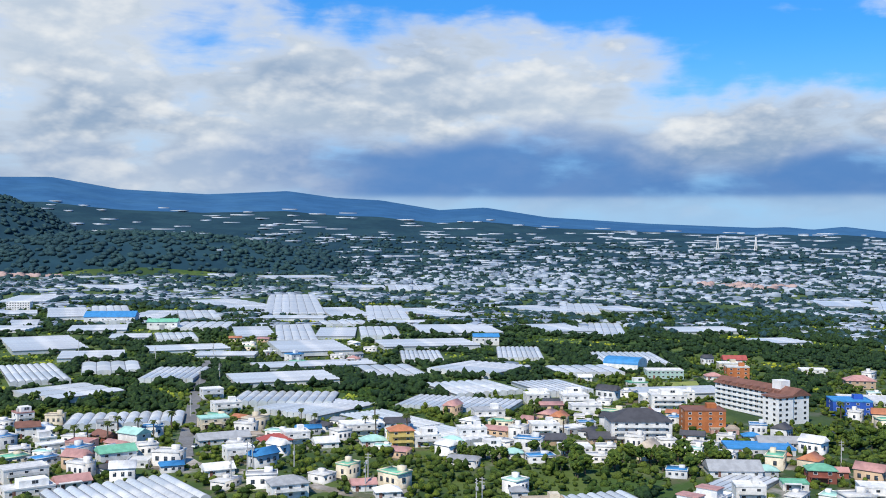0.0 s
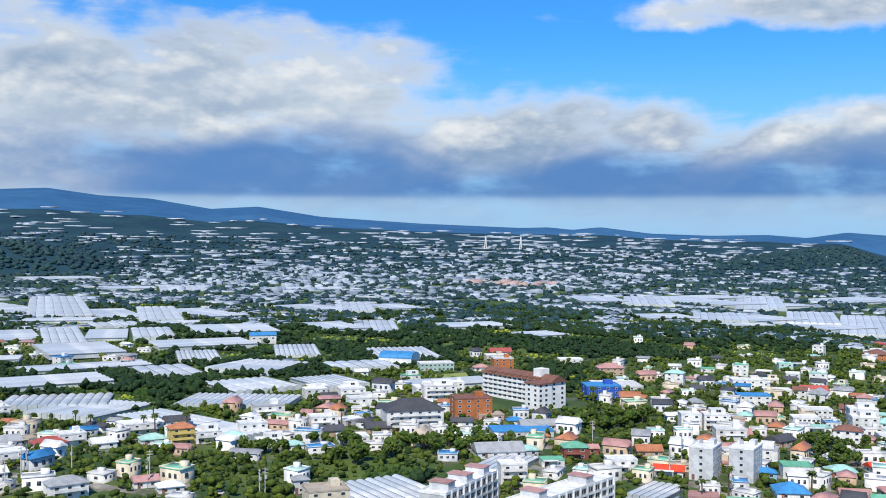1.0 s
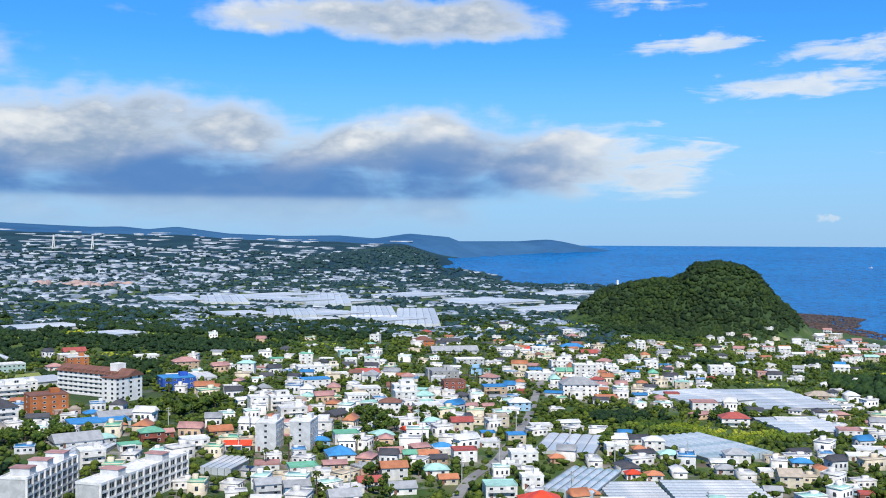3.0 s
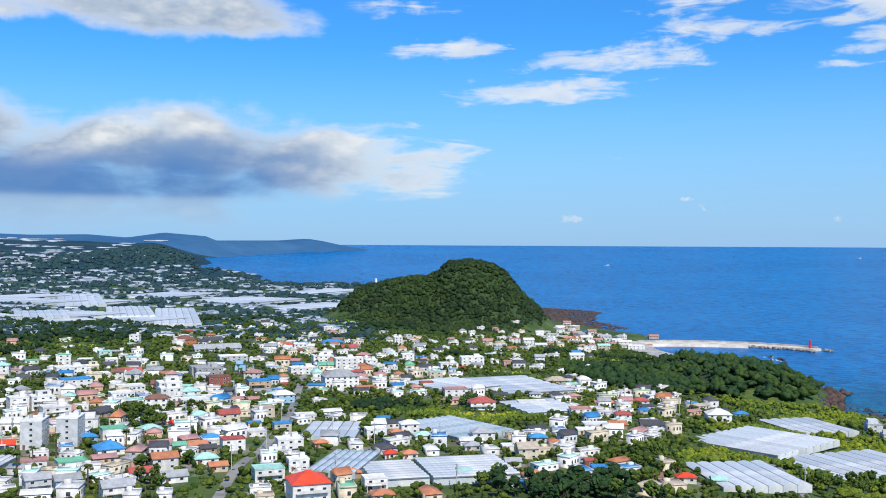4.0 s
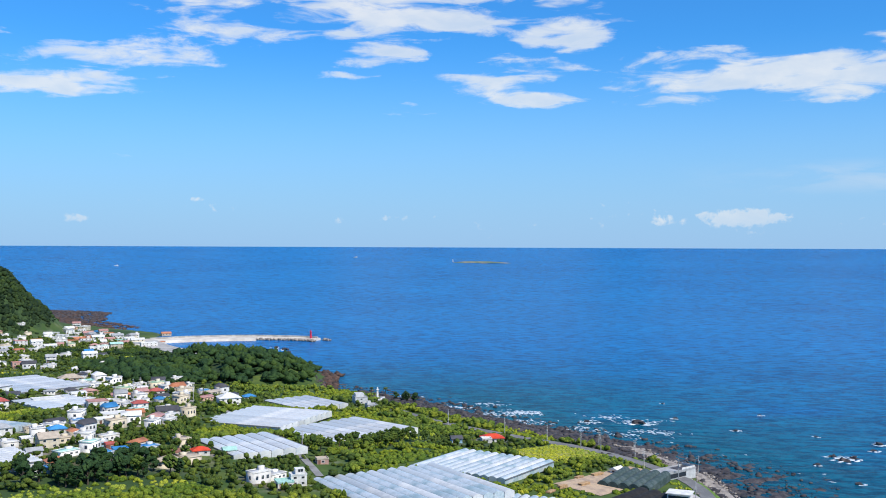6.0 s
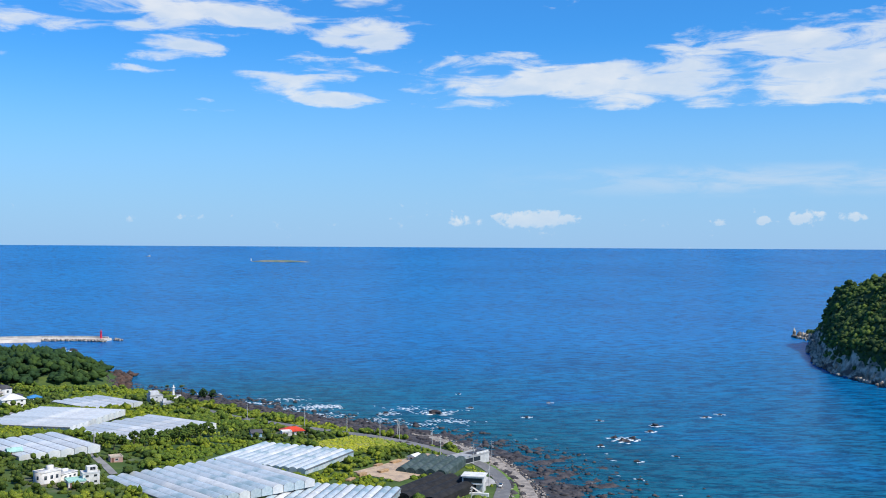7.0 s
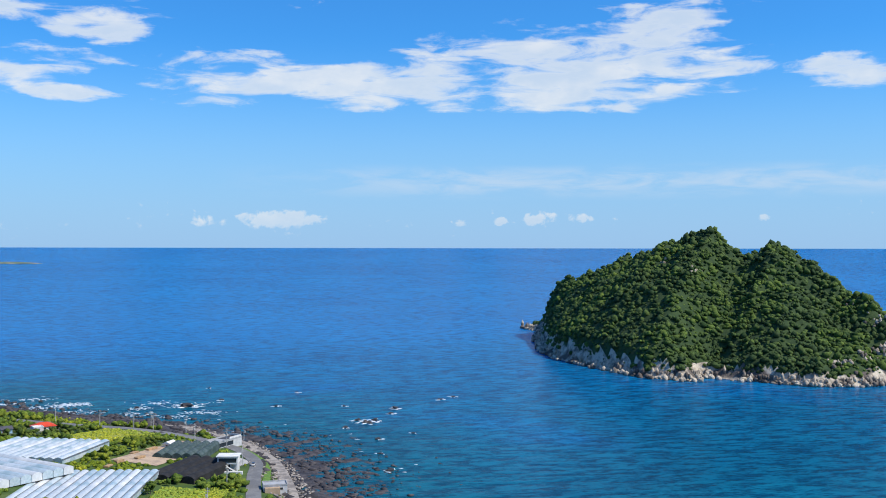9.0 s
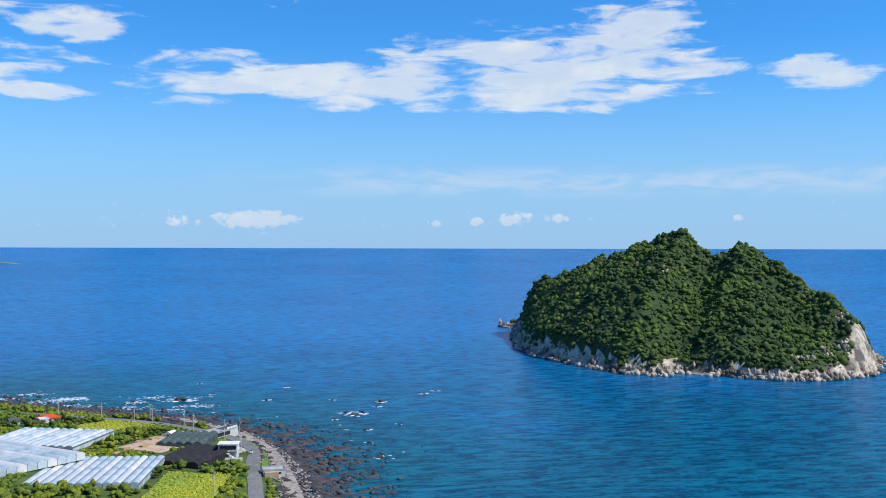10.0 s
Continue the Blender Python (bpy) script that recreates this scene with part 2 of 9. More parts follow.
def water_material():
    m = bpy.data.materials.new("sea_water")
    m.use_nodes = True
    tree = m.node_tree
    node = tree.nodes["Principled BSDF"]
    where = tree.nodes.new("ShaderNodeTexCoord").outputs["Object"]
    # crests run along the shore
    turned = tree.nodes.new("ShaderNodeMapping")
    turned.inputs["Rotation"].default_value = (0, 0, radians(14))
    turned.inputs["Scale"].default_value = (1.0, 0.32, 1.0)
    tree.links.new(where, turned.inputs["Vector"])
    crests = turned.outputs[0]
    swell = fbm(tree, crests, 0.045, 3.0, 0.55, 0.35)
    chop = fbm(tree, crests, 0.16, 5.0, 0.62, 0.3)
    ripple = fbm(tree, crests, 0.75, 3.0, 0.6, 0.2)
    broad = fbm(tree, where, 0.0022, 3.0, 0.5, 0.4)
    colour = mixed(tree, smooth(tree, broad, 0.20, 0.80), WATER_DEEP, WATER_BRIGHT)
    # shallow water over the reef shelf shows green; near water is tinted for weaker reflection
    gap = tree.nodes.new("ShaderNodeAttribute")
    gap.attribute_name = "shallow_near"
    green = math_node(tree, "MULTIPLY", gap.outputs["Fac"], smooth(tree, fbm(tree, where, 0.006, 3.0), 0.10, 0.50))
    colour = mixed(tree, green, colour, WATER_SHALLOW_NEAR)
    # light and dark faces of waves and wave groups are put into the colour
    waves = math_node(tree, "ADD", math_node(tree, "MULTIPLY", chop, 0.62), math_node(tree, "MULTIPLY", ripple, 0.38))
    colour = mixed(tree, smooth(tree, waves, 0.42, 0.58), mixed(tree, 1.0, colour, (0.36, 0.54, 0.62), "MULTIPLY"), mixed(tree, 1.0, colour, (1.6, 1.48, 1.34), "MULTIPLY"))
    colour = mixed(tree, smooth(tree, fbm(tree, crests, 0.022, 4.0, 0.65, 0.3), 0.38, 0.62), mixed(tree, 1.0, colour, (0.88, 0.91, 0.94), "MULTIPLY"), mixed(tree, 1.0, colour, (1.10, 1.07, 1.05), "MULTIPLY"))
    # small white caps
    cap = smooth(tree, fbm(tree, crests, 0.10, 4.0, 0.7, 0.2), 0.745, 0.775)
    colour = mixed(tree, math_node(tree, "MULTIPLY", cap, 0.6), colour, (0.55, 0.65, 0.72))
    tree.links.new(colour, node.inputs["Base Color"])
    node.inputs["Roughness"].default_value, node.inputs["Specular IOR Level"].default_value = 0.24, 0.13
    node.inputs["IOR"].default_value = 1.15
    height = math_node(tree, "ADD", math_node(tree, "MULTIPLY", swell, 1.6), math_node(tree, "MULTIPLY", chop, 0.9))
    b = tree.nodes.new("ShaderNodeBump")
    b.inputs["Strength"].default_value, b.inputs["Distance"].default_value = 0.55, 1.2
    tree.links.new(height, b.inputs["Height"])
    tree.links.new(b.outputs[0], node.inputs["Normal"])
    return m


WATER_DEEP, WATER_BRIGHT, WATER_SHALLOW_NEAR = (0.001, 0.100, 0.305), (0.001, 0.128, 0.366), (0.002, 0.076, 0.124)
WATER = water_material()
FIELD = surface("field_ground", (0.042, 0.086, 0.014), (0.088, 0.128, 0.024), 0.035, 0.95, 9.0, 0.25, third=(0.030, 0.065, 0.015), third_scale=0.006)


def add_yards(m, soil, paving):
    """Where the village stands, the ground is trodden soil and paving; the mesh says where."""
    tree = m.node_tree
    node = tree.nodes["Principled BSDF"]
    old = node.inputs["Base Color"].links[0].from_socket
    built = tree.nodes.new("ShaderNodeAttribute")
    built.attribute_name = "built"
    where = tree.nodes.new("ShaderNodeTexCoord").outputs["Object"]
    patchy = fbm(tree, where, 0.09, 4.0, 0.6)
    yard = mixed(tree, smooth(tree, fbm(tree, where, 0.05, 3.0), 0.4, 0.6), soil, paving)
    amount = math_node(tree, "MULTIPLY", built.outputs["Fac"], smooth(tree, patchy, 0.46, 0.62))
    tree.links.new(mixed(tree, amount, old, yard), node.inputs["Base Color"])


add_yards(FIELD, (0.12, 0.095, 0.065), (0.26, 0.245, 0.22))
# air haze in front of the mountains is put into their blue base colour
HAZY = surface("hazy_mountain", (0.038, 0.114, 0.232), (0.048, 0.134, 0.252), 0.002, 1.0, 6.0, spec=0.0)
# the far plain's base colour carries the blue of the air haze
FAR_GROUND = surface("haze_tinted_ground", (0.016, 0.046, 0.066), (0.024, 0.062, 0.080), 0.008, 1.0, 6.0, spec=0.1)
FOREST_FLOOR = surface("forest_floor", (0.022, 0.048, 0.014), (0.042, 0.075, 0.021), 0.12, 0.95, 6.0, 0.5)
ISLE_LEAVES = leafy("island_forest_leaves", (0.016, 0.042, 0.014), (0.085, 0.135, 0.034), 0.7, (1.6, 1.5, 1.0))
# dark hill greens, lowered further to hold the shade on the hill
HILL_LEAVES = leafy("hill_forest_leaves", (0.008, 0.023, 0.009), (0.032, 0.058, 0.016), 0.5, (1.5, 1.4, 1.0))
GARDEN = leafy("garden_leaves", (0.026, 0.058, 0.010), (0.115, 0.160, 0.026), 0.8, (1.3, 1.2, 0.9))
# cloud shade over the inland woods is put into these darker greens
INLAND = leafy("shaded_wood_leaves", (0.011, 0.031, 0.012), (0.028, 0.060, 0.018), 0.35, (1.25, 1.15, 0.95))
# far trees are tinted blue for haze, in the leaf colour itself
FAR_FOREST = leafy("haze_tinted_forest_leaves", (0.019, 0.050, 0.062), (0.027, 0.066, 0.076), 0.2, (1.2, 1.15, 1.0))
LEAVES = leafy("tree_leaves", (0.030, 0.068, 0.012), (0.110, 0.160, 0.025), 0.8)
# a brighter copy of the tree greens, with the coast's sunlight in the colour
COASTAL = leafy("sunlit_thicket_leaves", (0.052, 0.104, 0.014), (0.180, 0.240, 0.032), 0.8)
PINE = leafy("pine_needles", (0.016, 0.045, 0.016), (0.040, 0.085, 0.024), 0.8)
# one orchard green twice: brightened as sunlit at the coast, darkened for cloud shade inland
SUNLIT_ORCHARD = leafy("sunlit_orchard_leaves", (0.070, 0.130, 0.012), (0.180, 0.245, 0.026), 0.8)
SHADED_CITRUS = leafy("shaded_citrus_leaves", (0.020, 0.055, 0.012), (0.058, 0.105, 0.019), 0.8)
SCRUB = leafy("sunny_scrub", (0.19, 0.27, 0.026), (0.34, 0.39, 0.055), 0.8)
BARK = surface("bark", (0.11, 0.085, 0.06), (0.06, 0.045, 0.035), 0.8, 0.9, 6, 0.1)
CLIFF = surface("pale_cliff_rock", (0.56, 0.49, 0.39), (0.30, 0.255, 0.20), 0.16, 0.9, 5.0, 1.2, third=(0.12, 0.10, 0.085), third_scale=0.05)
LAVA = surface("black_lava_rock", (0.034, 0.032, 0.037), (0.085, 0.074, 0.074), 0.15, 0.85, 5.0, 0.6)
LAVA_RED = surface("brown_lava_rock", (0.11, 0.065, 0.048), (0.05, 0.035, 0.03), 0.10, 0.9, 5.0, 0.8)
SAND = surface("grey_pebble_beach", (0.37, 0.325, 0.28), (0.21, 0.185, 0.165), 0.25, 0.95, 6.0, 0.2)
FOAM = surface("white_surf", (0.85, 0.88, 0.90), (0.55, 0.66, 0.74), 0.35, 0.6, 6.0, 0.3)


# ---- mesh helpers ----
def mesh_of(name, verts, faces, material=None, smooth_faces=False):
    me = bpy.data.meshes.new(name)
    me.from_pydata([tuple(v) for v in verts] if not isinstance(verts, np.ndarray) else verts.tolist(), [], faces if not isinstance(faces, np.ndarray) else faces.tolist())
    if material:
        me.materials.append(material)
    if smooth_faces:
        me.polygons.foreach_set("use_smooth", [True] * len(me.polygons))
    return me


def grid_faces(rows, columns, wrap=False):
    i = np.arange(rows - 1)[:, None] * columns
    j = np.arange(columns if wrap else columns - 1)[None, :]
    k = (j + 1) % columns
    return np.stack([i + j, i + k, i + columns + k, i + columns + j], -1).reshape(-1, 4)


def scatter_mesh(name, templates, places, material, smooth_faces=False, slots=None):
    """One mesh of many copies. templates: (verts, faces) arrays with equal face width; places: rows of x, y, z, sx, sy, sz, turn, which."""
    all_v, all_f, base = [], [], 0
    places = np.asarray(places, float)
    for which, (verts, faces) in enumerate(templates):
        rows = places[places[:, 7].astype(int) == which]
        if not len(rows):
            continue
        c, s = np.cos(rows[:, 6])[:, None], np.sin(rows[:, 6])[:, None]
        x, y, z = (verts[None, :, i] * rows[:, 3 + i, None] for i in range(3))
        v = np.stack([x * c - y * s + rows[:, 0, None], x * s + y * c + rows[:, 1, None], z + rows[:, 2, None]], -1).reshape(-1, 3)
        f = (faces[None] + (np.arange(len(rows)) * len(verts))[:, None, None]).reshape(-1, faces.shape[1]) + base
        base += len(v)
        all_v.append(v)
        all_f.append(f)
    v, f = np.concatenate(all_v), np.concatenate(all_f)
    me = bpy.data.meshes.new(name)
    width = f.shape[1]
    me.vertices.add(len(v))
    me.vertices.foreach_set("co", v.ravel())
    me.loops.add(f.size)
    me.loops.foreach_set("vertex_index", f.ravel().astype(np.int32))
    me.polygons.add(len(f))
    me.polygons.foreach_set("loop_start", np.arange(0, f.size, width, dtype=np.int32))
    if smooth_faces:
        me.polygons.foreach_set("use_smooth", np.ones(len(f), bool))
    if slots is not None:
        me.polygons.foreach_set("material_index", np.tile(np.asarray(slots, np.int32), len(f) // len(slots)))
    me.update(calc_edges=True)
    for m in material if isinstance(material, (list, tuple)) else [material]:
        me.materials.append(m)
    return new(name, me)


def lumpy(seed, detail=2, rough=0.28, flat=0.85):
    """A lumpy crown or rock of radius 1."""
    bm = bmesh.new()
    bmesh.ops.create_icosphere(bm, subdivisions=detail, radius=1.0)
    for v in bm.verts:
        n = noise.noise(v.co * 1.6 + Vector((seed * 7.3, seed * 3.1, 0))) + 0.6 * noise.noise(v.co * 3.7 + Vector((seed, 9.0, seed * 2.0)))
        v.co = v.co * (1 + rough * n * 1.6)
        v.co.z *= flat
    verts, faces = np.array([v.co[:] for v in bm.verts]), np.array([[v.index for v in f.verts] for f in bm.faces])
    bm.free()
    return verts, faces


def clumps(seed, count=26, size=0.42, flat=0.8):
    """A crown of small leaf clumps set round a middle, radius 1."""
    rng = np.random.RandomState(seed)
    tetra, tf = lumpy(seed, 1, 0.35, 0.8)
    verts, faces = [], []
    for k in range(count):
        d = rng.normal(size=3)
        d /= np.linalg.norm(d)
        d[2] = abs(d[2]) * 1.1 - 0.25
        r = rng.uniform(0.45, 0.95)
        verts.append(tetra * size * rng.uniform(0.6, 1.15) + d * r * np.array([1, 1, flat]))
        faces.append(tf + k * len(tetra))
    return np.concatenate(verts), np.concatenate(faces)


SMALL_LUMPS = [lumpy(k + 90, 1, 0.5, 0.85) for k in range(7)]
ROCKS = [lumpy(k + 20, 1, 0.5, 0.7) for k in range(5)]
ISLE_TREES = SMALL_LUMPS + [clumps(k + 120, 4, 0.62, 0.7) for k in range(5)]


# ---- land and sea ----
OREUM = (1093, 885)
# ---- the lie of the land ----
COAST = [(-4900, -1900), (-900, -420), (-200, -160), (100, -72), (250, -47), (351, -37), (414, -35), (477, -29), (537, -16), (603, 22), (651, 77),
         (693, 132), (735, 176), (775, 226), (800, 290), (840, 305), (893, 318), (905, 335), (900, 365), (960, 425), (1000, 500), (1056, 578),
         (1150, 660), (1263, 700), (1304, 791), (1420, 930), (1540, 1015), (1620, 1050), (1640, 1110), (1600, 1190), (1760, 1400), (1920, 1700),
         (1949, 1851), (1875, 1936), (1809, 1986), (1804, 2098), (1868, 2242), (1978, 2356), (2012, 2501),
         (1941, 2602), (1933, 2732), (2203, 2901), (2359, 3152), (2618, 3156), (2791, 3191), (3052, 3113), (3196, 3054), (3400, 3600), (3900, 4300), (-2000, 9000), (-9000, 0)]
SIDE_A = np.array(COAST, float)
SIDE_B = np.roll(SIDE_A, -1, axis=0)
# the skyline inland: azimuth in degrees, height at 4700 m
RIDGE = [(-180, 130), (-60, 128), (-47.4, 126), (-44.2, 132), (-42.1, 151), (-40.5, 141), (-37.1, 139), (-36.5, 158), (-34.3, 173), (-32.4, 150), (-30.4, 163),
         (-27.6, 159), (-24.4, 168), (-21.7, 196), (-20.2, 184), (-18.9, 195), (-17.4, 192), (-11.9, 210), (-6.4, 238), (-3.0, 281), (-0.5, 269),
         (2.7, 311), (5.2, 321), (7.8, 349), (12.1, 331), (16.6, 347), (20.0, 393), (23.6, 386), (60, 330), (180, 130)]


INLAND_HILLS = [(-640, 2440, 520, 270, 14, 78), (-1365, 2995, 370, 280, 24, 125), (1750, 2760, 560, 150, 38, 24)]


def step01(v, lo, hi):
    u = np.clip((v - lo) / (hi - lo), 0, 1)
    return u * u * (3 - 2 * u)


def rise(r):
    """How far the far ground climbs towards the skyline."""
    return 122.5 * np.clip((np.asarray(r, float) - 2000) / 2800, 0, 1) ** 1.5


def shore(x, y):
    """Metres inland from the coast; minus: out at sea."""
    x, y = np.asarray(x, float), np.asarray(y, float)
    best = np.full(x.shape, 1e9)
    inside = np.zeros(x.shape, bool)
    for (ax, ay), (bx, by) in zip(SIDE_A, SIDE_B):
        ux, uy = bx - ax, by - ay
        s = np.clip(((x - ax) * ux + (y - ay) * uy) / (ux * ux + uy * uy), 0, 1)
        best = np.minimum(best, np.hypot(x - ax - s * ux, y - ay - s * uy))
        if ay != by:
            inside ^= ((ay > y) != (by > y)) & (x < ax + (y - ay) * ux / uy)
    return np.where(inside, best, -best)


def wobble(x, y, size):
    """Smooth uneven ground, -1 to 1."""
    a, b = x / size, y / size
    return (np.sin(a * 1.3 + 1.7 * np.sin(b * 0.9 + 0.4)) + np.sin(b * 1.7 + 1.3 * np.sin(a * 1.1 + 2.0)) + np.sin((a + b) * 2.3 + 0.7)) / 3


def hill(x, y, cx, cy, along, across, turn, height, power=2.0):
    c, s = math.cos(radians(turn)), math.sin(radians(turn))
    u, v = ((x - cx) * c + (y - cy) * s) / along, (-(x - cx) * s + (y - cy) * c) / across
    return height * np.clip(1 - (u * u + v * v) ** (power / 2), 0, 1)


def ground(x, y):
    """Height of the land; far below the water at sea."""
    x, y = np.asarray(x, float), np.asarray(y, float)
    d, r = shore(x, y), np.hypot(x, y)
    az = np.degrees(np.arctan2(-x, y))
    land = 2.5 + 50 * (1 - np.exp(-np.maximum(d, 0) / 560)) + step01(d, 30, 200) * 1.6 * wobble(x, y, 60)
    land = land + rise(r) * 0.93
    top = np.interp(az, [a for a, _ in RIDGE], [h for _, h in RIDGE])
    land = land + (top - land) * np.clip((r - 2300) / 2400, 0, 1.02) ** 1.8 * step01(d, 0, 250)
    # the crater hill over the village
    c, s = math.cos(radians(-57)), math.sin(radians(-57))
    u, v = (x - OREUM[0]) * c + (y - OREUM[1]) * s, -(x - OREUM[0]) * s + (y - OREUM[1]) * c
    low = 1 - np.clip(np.hypot(np.where(u < 0, u / 190, u / 118), v / 150), 0, 1)
    crest = np.interp(u, (-185, -142, -98, -52, -32, -20, 5, 34, 52, 66, 86, 106, 124), (0, 36, 51, 57, 66, 77, 81, 79, 70, 54, 35, 17, 0))
    flank = step01(1 - np.abs(v) / (88 + 0.55 * crest), 0, 0.8)
    land = land + crest * flank + 2.2 * wobble(x, y, 14) * step01(low, 0.05, 0.3) + 2.5 * wobble(x + 40, y, 29) * step01(low, 0.1, 0.4)
    # wooded knoll at the bay, and low wooded hills further inland
    land = land + hill(x, y, 860, 395, 130, 62, 52, 13) + hill(x, y, 800, 350, 60, 45, 20, 5)
    for cx, cy, along, across, turn, height in INLAND_HILLS:
        land = land + hill(x, y, cx, cy, along, across, turn, height)
    sea = -1.2 + 0.05 * d
    return np.where(d > 0, np.maximum(land * step01(d, -6, 14) + 0.3, 0.3), np.maximum(sea, -12) + rise(r))


def polar_sheet(name, height, azimuths, radii, material, keep=None):
    a, r = np.meshgrid(np.radians(azimuths), radii)
    x, y = -np.sin(a) * r, np.cos(a) * r
    z = height(x, y)
    verts = np.stack([x, y, z], -1).reshape(-1, 3)
    faces = grid_faces(len(radii), len(azimuths), True)
    if keep is not None:
        flag = keep(x, y).ravel()
        faces = faces[flag[faces].any(axis=1)]
        used = np.unique(faces)
        index = np.full(len(verts), -1)
        index[used] = np.arange(len(used))
        verts, faces = verts[used], index[faces]
    ob = new(name, mesh_of(name, verts, faces, material, True))
    return ob, verts


AZ = np.concatenate([np.arange(-140, 30, 0.3), np.arange(30, 220, 5.0)])
RADII = np.concatenate([[0.3], np.arange(20, 240, 40.0), np.geomspace(240, 4800, 210)])
land, _ = polar_sheet("ground", ground, AZ, RADII[RADII < 2300], FIELD, keep=lambda x, y: shore(x, y) > -120)
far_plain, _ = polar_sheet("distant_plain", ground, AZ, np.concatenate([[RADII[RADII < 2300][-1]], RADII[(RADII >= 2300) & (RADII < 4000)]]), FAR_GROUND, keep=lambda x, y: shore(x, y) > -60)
tagged(far_plain, "wooded plain far inland, tinted with blue haze", "ground", kind="structure")
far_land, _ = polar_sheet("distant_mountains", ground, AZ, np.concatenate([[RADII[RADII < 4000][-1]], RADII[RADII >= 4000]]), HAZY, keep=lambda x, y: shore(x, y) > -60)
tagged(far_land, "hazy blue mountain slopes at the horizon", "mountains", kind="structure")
for m in (FOREST_FLOOR, LAVA_RED, LAVA):
    land.data.materials.append(m)
middle = np.empty(len(land.data.polygons) * 3)
land.data.polygons.foreach_get("center", middle)
mx, my = middle.reshape(-1, 3)[:, 0], middle.reshape(-1, 3)[:, 1]
mc, ms = math.cos(radians(-57)), math.sin(radians(-57))
mu, mv = (mx - OREUM[0]) * mc + (my - OREUM[1]) * ms, -(mx - OREUM[0]) * ms + (my - OREUM[1]) * mc
under_trees = (np.hypot(np.where(mu < 0, mu / 178, mu / 110), mv / 142) < 1) | (np.hypot((mx - 860) / 130, (my - 395) / 75) < 1)
point = (mx > 1330) & (my > 800) & (my < 1260) & (mx < 1800) & (shore(mx, my) < 95) & ~under_trees
land.data.polygons.foreach_set("material_index", np.where(under_trees, 1, np.where(point, 2, np.where((mx > 555) & (mx < 800) & (my < 235) & (shore(mx, my) < 34), 3, 0))).astype(np.int32))
tagged(land, "green farmland sloping gently down to the coast", "ground", kind="structure")


def sea_level(x, y):
    return rise(np.hypot(x, y))


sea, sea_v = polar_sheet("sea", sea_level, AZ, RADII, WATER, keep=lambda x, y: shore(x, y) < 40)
shallow_near = sea.data.attributes.new("shallow_near", "FLOAT", "POINT")
out = -shore(sea_v[:, 0], sea_v[:, 1])
# second term: near water is coloured darker teal, imitating its weaker sky reflection
shallow_near.data.foreach_set("value", (np.maximum(np.clip(1.1 - out / 420, 0, 1) * np.clip((800 - np.hypot(sea_v[:, 0] - 450, sea_v[:, 1] + 100)) / 350, 0, 1), 0.85 * np.clip(1.4 - np.hypot(sea_v[:, 0], sea_v[:, 1] + 250) / 950, 0, 1))).astype(np.float32))
tagged(sea, "deep blue open sea with small wind waves", "sea", kind="structure")

# ---- the island ----
ISLE_SHORE = [(1384, -433), (1301, -442), (1215, -405), (1111, -378), (1030, -355), (960, -348), (880, -358), (799, -373), (758, -408), (786, -432), (752, -456),
              (704, -500), (700, -545), (715, -590), (745, -625), (800, -668), (870, -715), (980, -745), (1100, -725), (1230, -650), (1330, -530)]
ISLE_RIDGE = [(1384, -433, 9), (1293, -437, 45), (1205, -447, 80), (1074, -480, 108), (996, -508, 130), (955, -523, 133), (928, -552, 119), (903, -576, 124), (882, -592, 110),
              (853, -601, 90), (804, -604, 72), (767, -604, 50), (745, -602, 34)]


def isle_height(x, y):
    a = np.array(ISLE_SHORE, float)
    b = np.roll(a, -1, axis=0)
    best, inside = np.full(x.shape, 1e9), np.zeros(x.shape, bool)
    for (ax, ay), (bx, by) in zip(a, b):
        ux, uy = bx - ax, by - ay
        s = np.clip(((x - ax) * ux + (y - ay) * uy) / (ux * ux + uy * uy), 0, 1)
        best = np.minimum(best, np.hypot(x - ax - s * ux, y - ay - s * uy))
        inside ^= ((ay > y) != (by > y)) & (x < ax + (y - ay) * ux / (uy if uy else 1e-9))
    d = np.where(inside, best, -best)
    far, top, total = np.full(x.shape, 1e9), np.zeros(x.shape), np.zeros(x.shape)
    for (ax, ay, az), (bx, by, bz) in zip(ISLE_RIDGE, ISLE_RIDGE[1:]):
        ux, uy = bx - ax, by - ay
        s = np.clip(((x - ax) * ux + (y - ay) * uy) / (ux * ux + uy * uy), 0, 1)
        gap = np.hypot(x - ax - s * ux, y - ay - s * uy)
        weight = 1 / (gap ** 2 + 90) ** 2.6
        top, total = top + weight * (az + s * (bz - az)), total + weight
        far = np.minimum(far, gap)
    top = top / total
    q = np.clip(d, 0, None) / (np.clip(d, 0, None) + far + 1e-6)
    h = np.maximum(top * 1.04 - 9, 0) * q ** 0.68
    # the gully that comes down to the notch in the shore
    s = np.clip(((x - 775) * 150 + (y + 430) * -120) / (150 ** 2 + 120 ** 2), 0, 1)
    gully = np.hypot(x - 775 - s * 150, y + 430 + s * 120)
    h = h - 24 * np.exp(-(gully / 22) ** 2) * (1 - s * 0.45) * step01(d, 4, 30)
    h = h + (5.0 * wobble(x, y, 31) + 3.0 * wobble(x, y, 17) + 1.6 * wobble(x + 90, y, 7)) * step01(d, 12, 45)
    bluff = 5.6 + 2.6 * wobble(x, y, 11) + 16 * step01(-(y), 560, 640) * step01(-x, -860, -720)
    cliff = bluff * step01(d, -1, 7) + 1.6 * wobble(x, y, 3.1)
    return np.where(d > -9, np.maximum(h, 0) * step01(d, 3, 16) + cliff - 1.6, -4), d


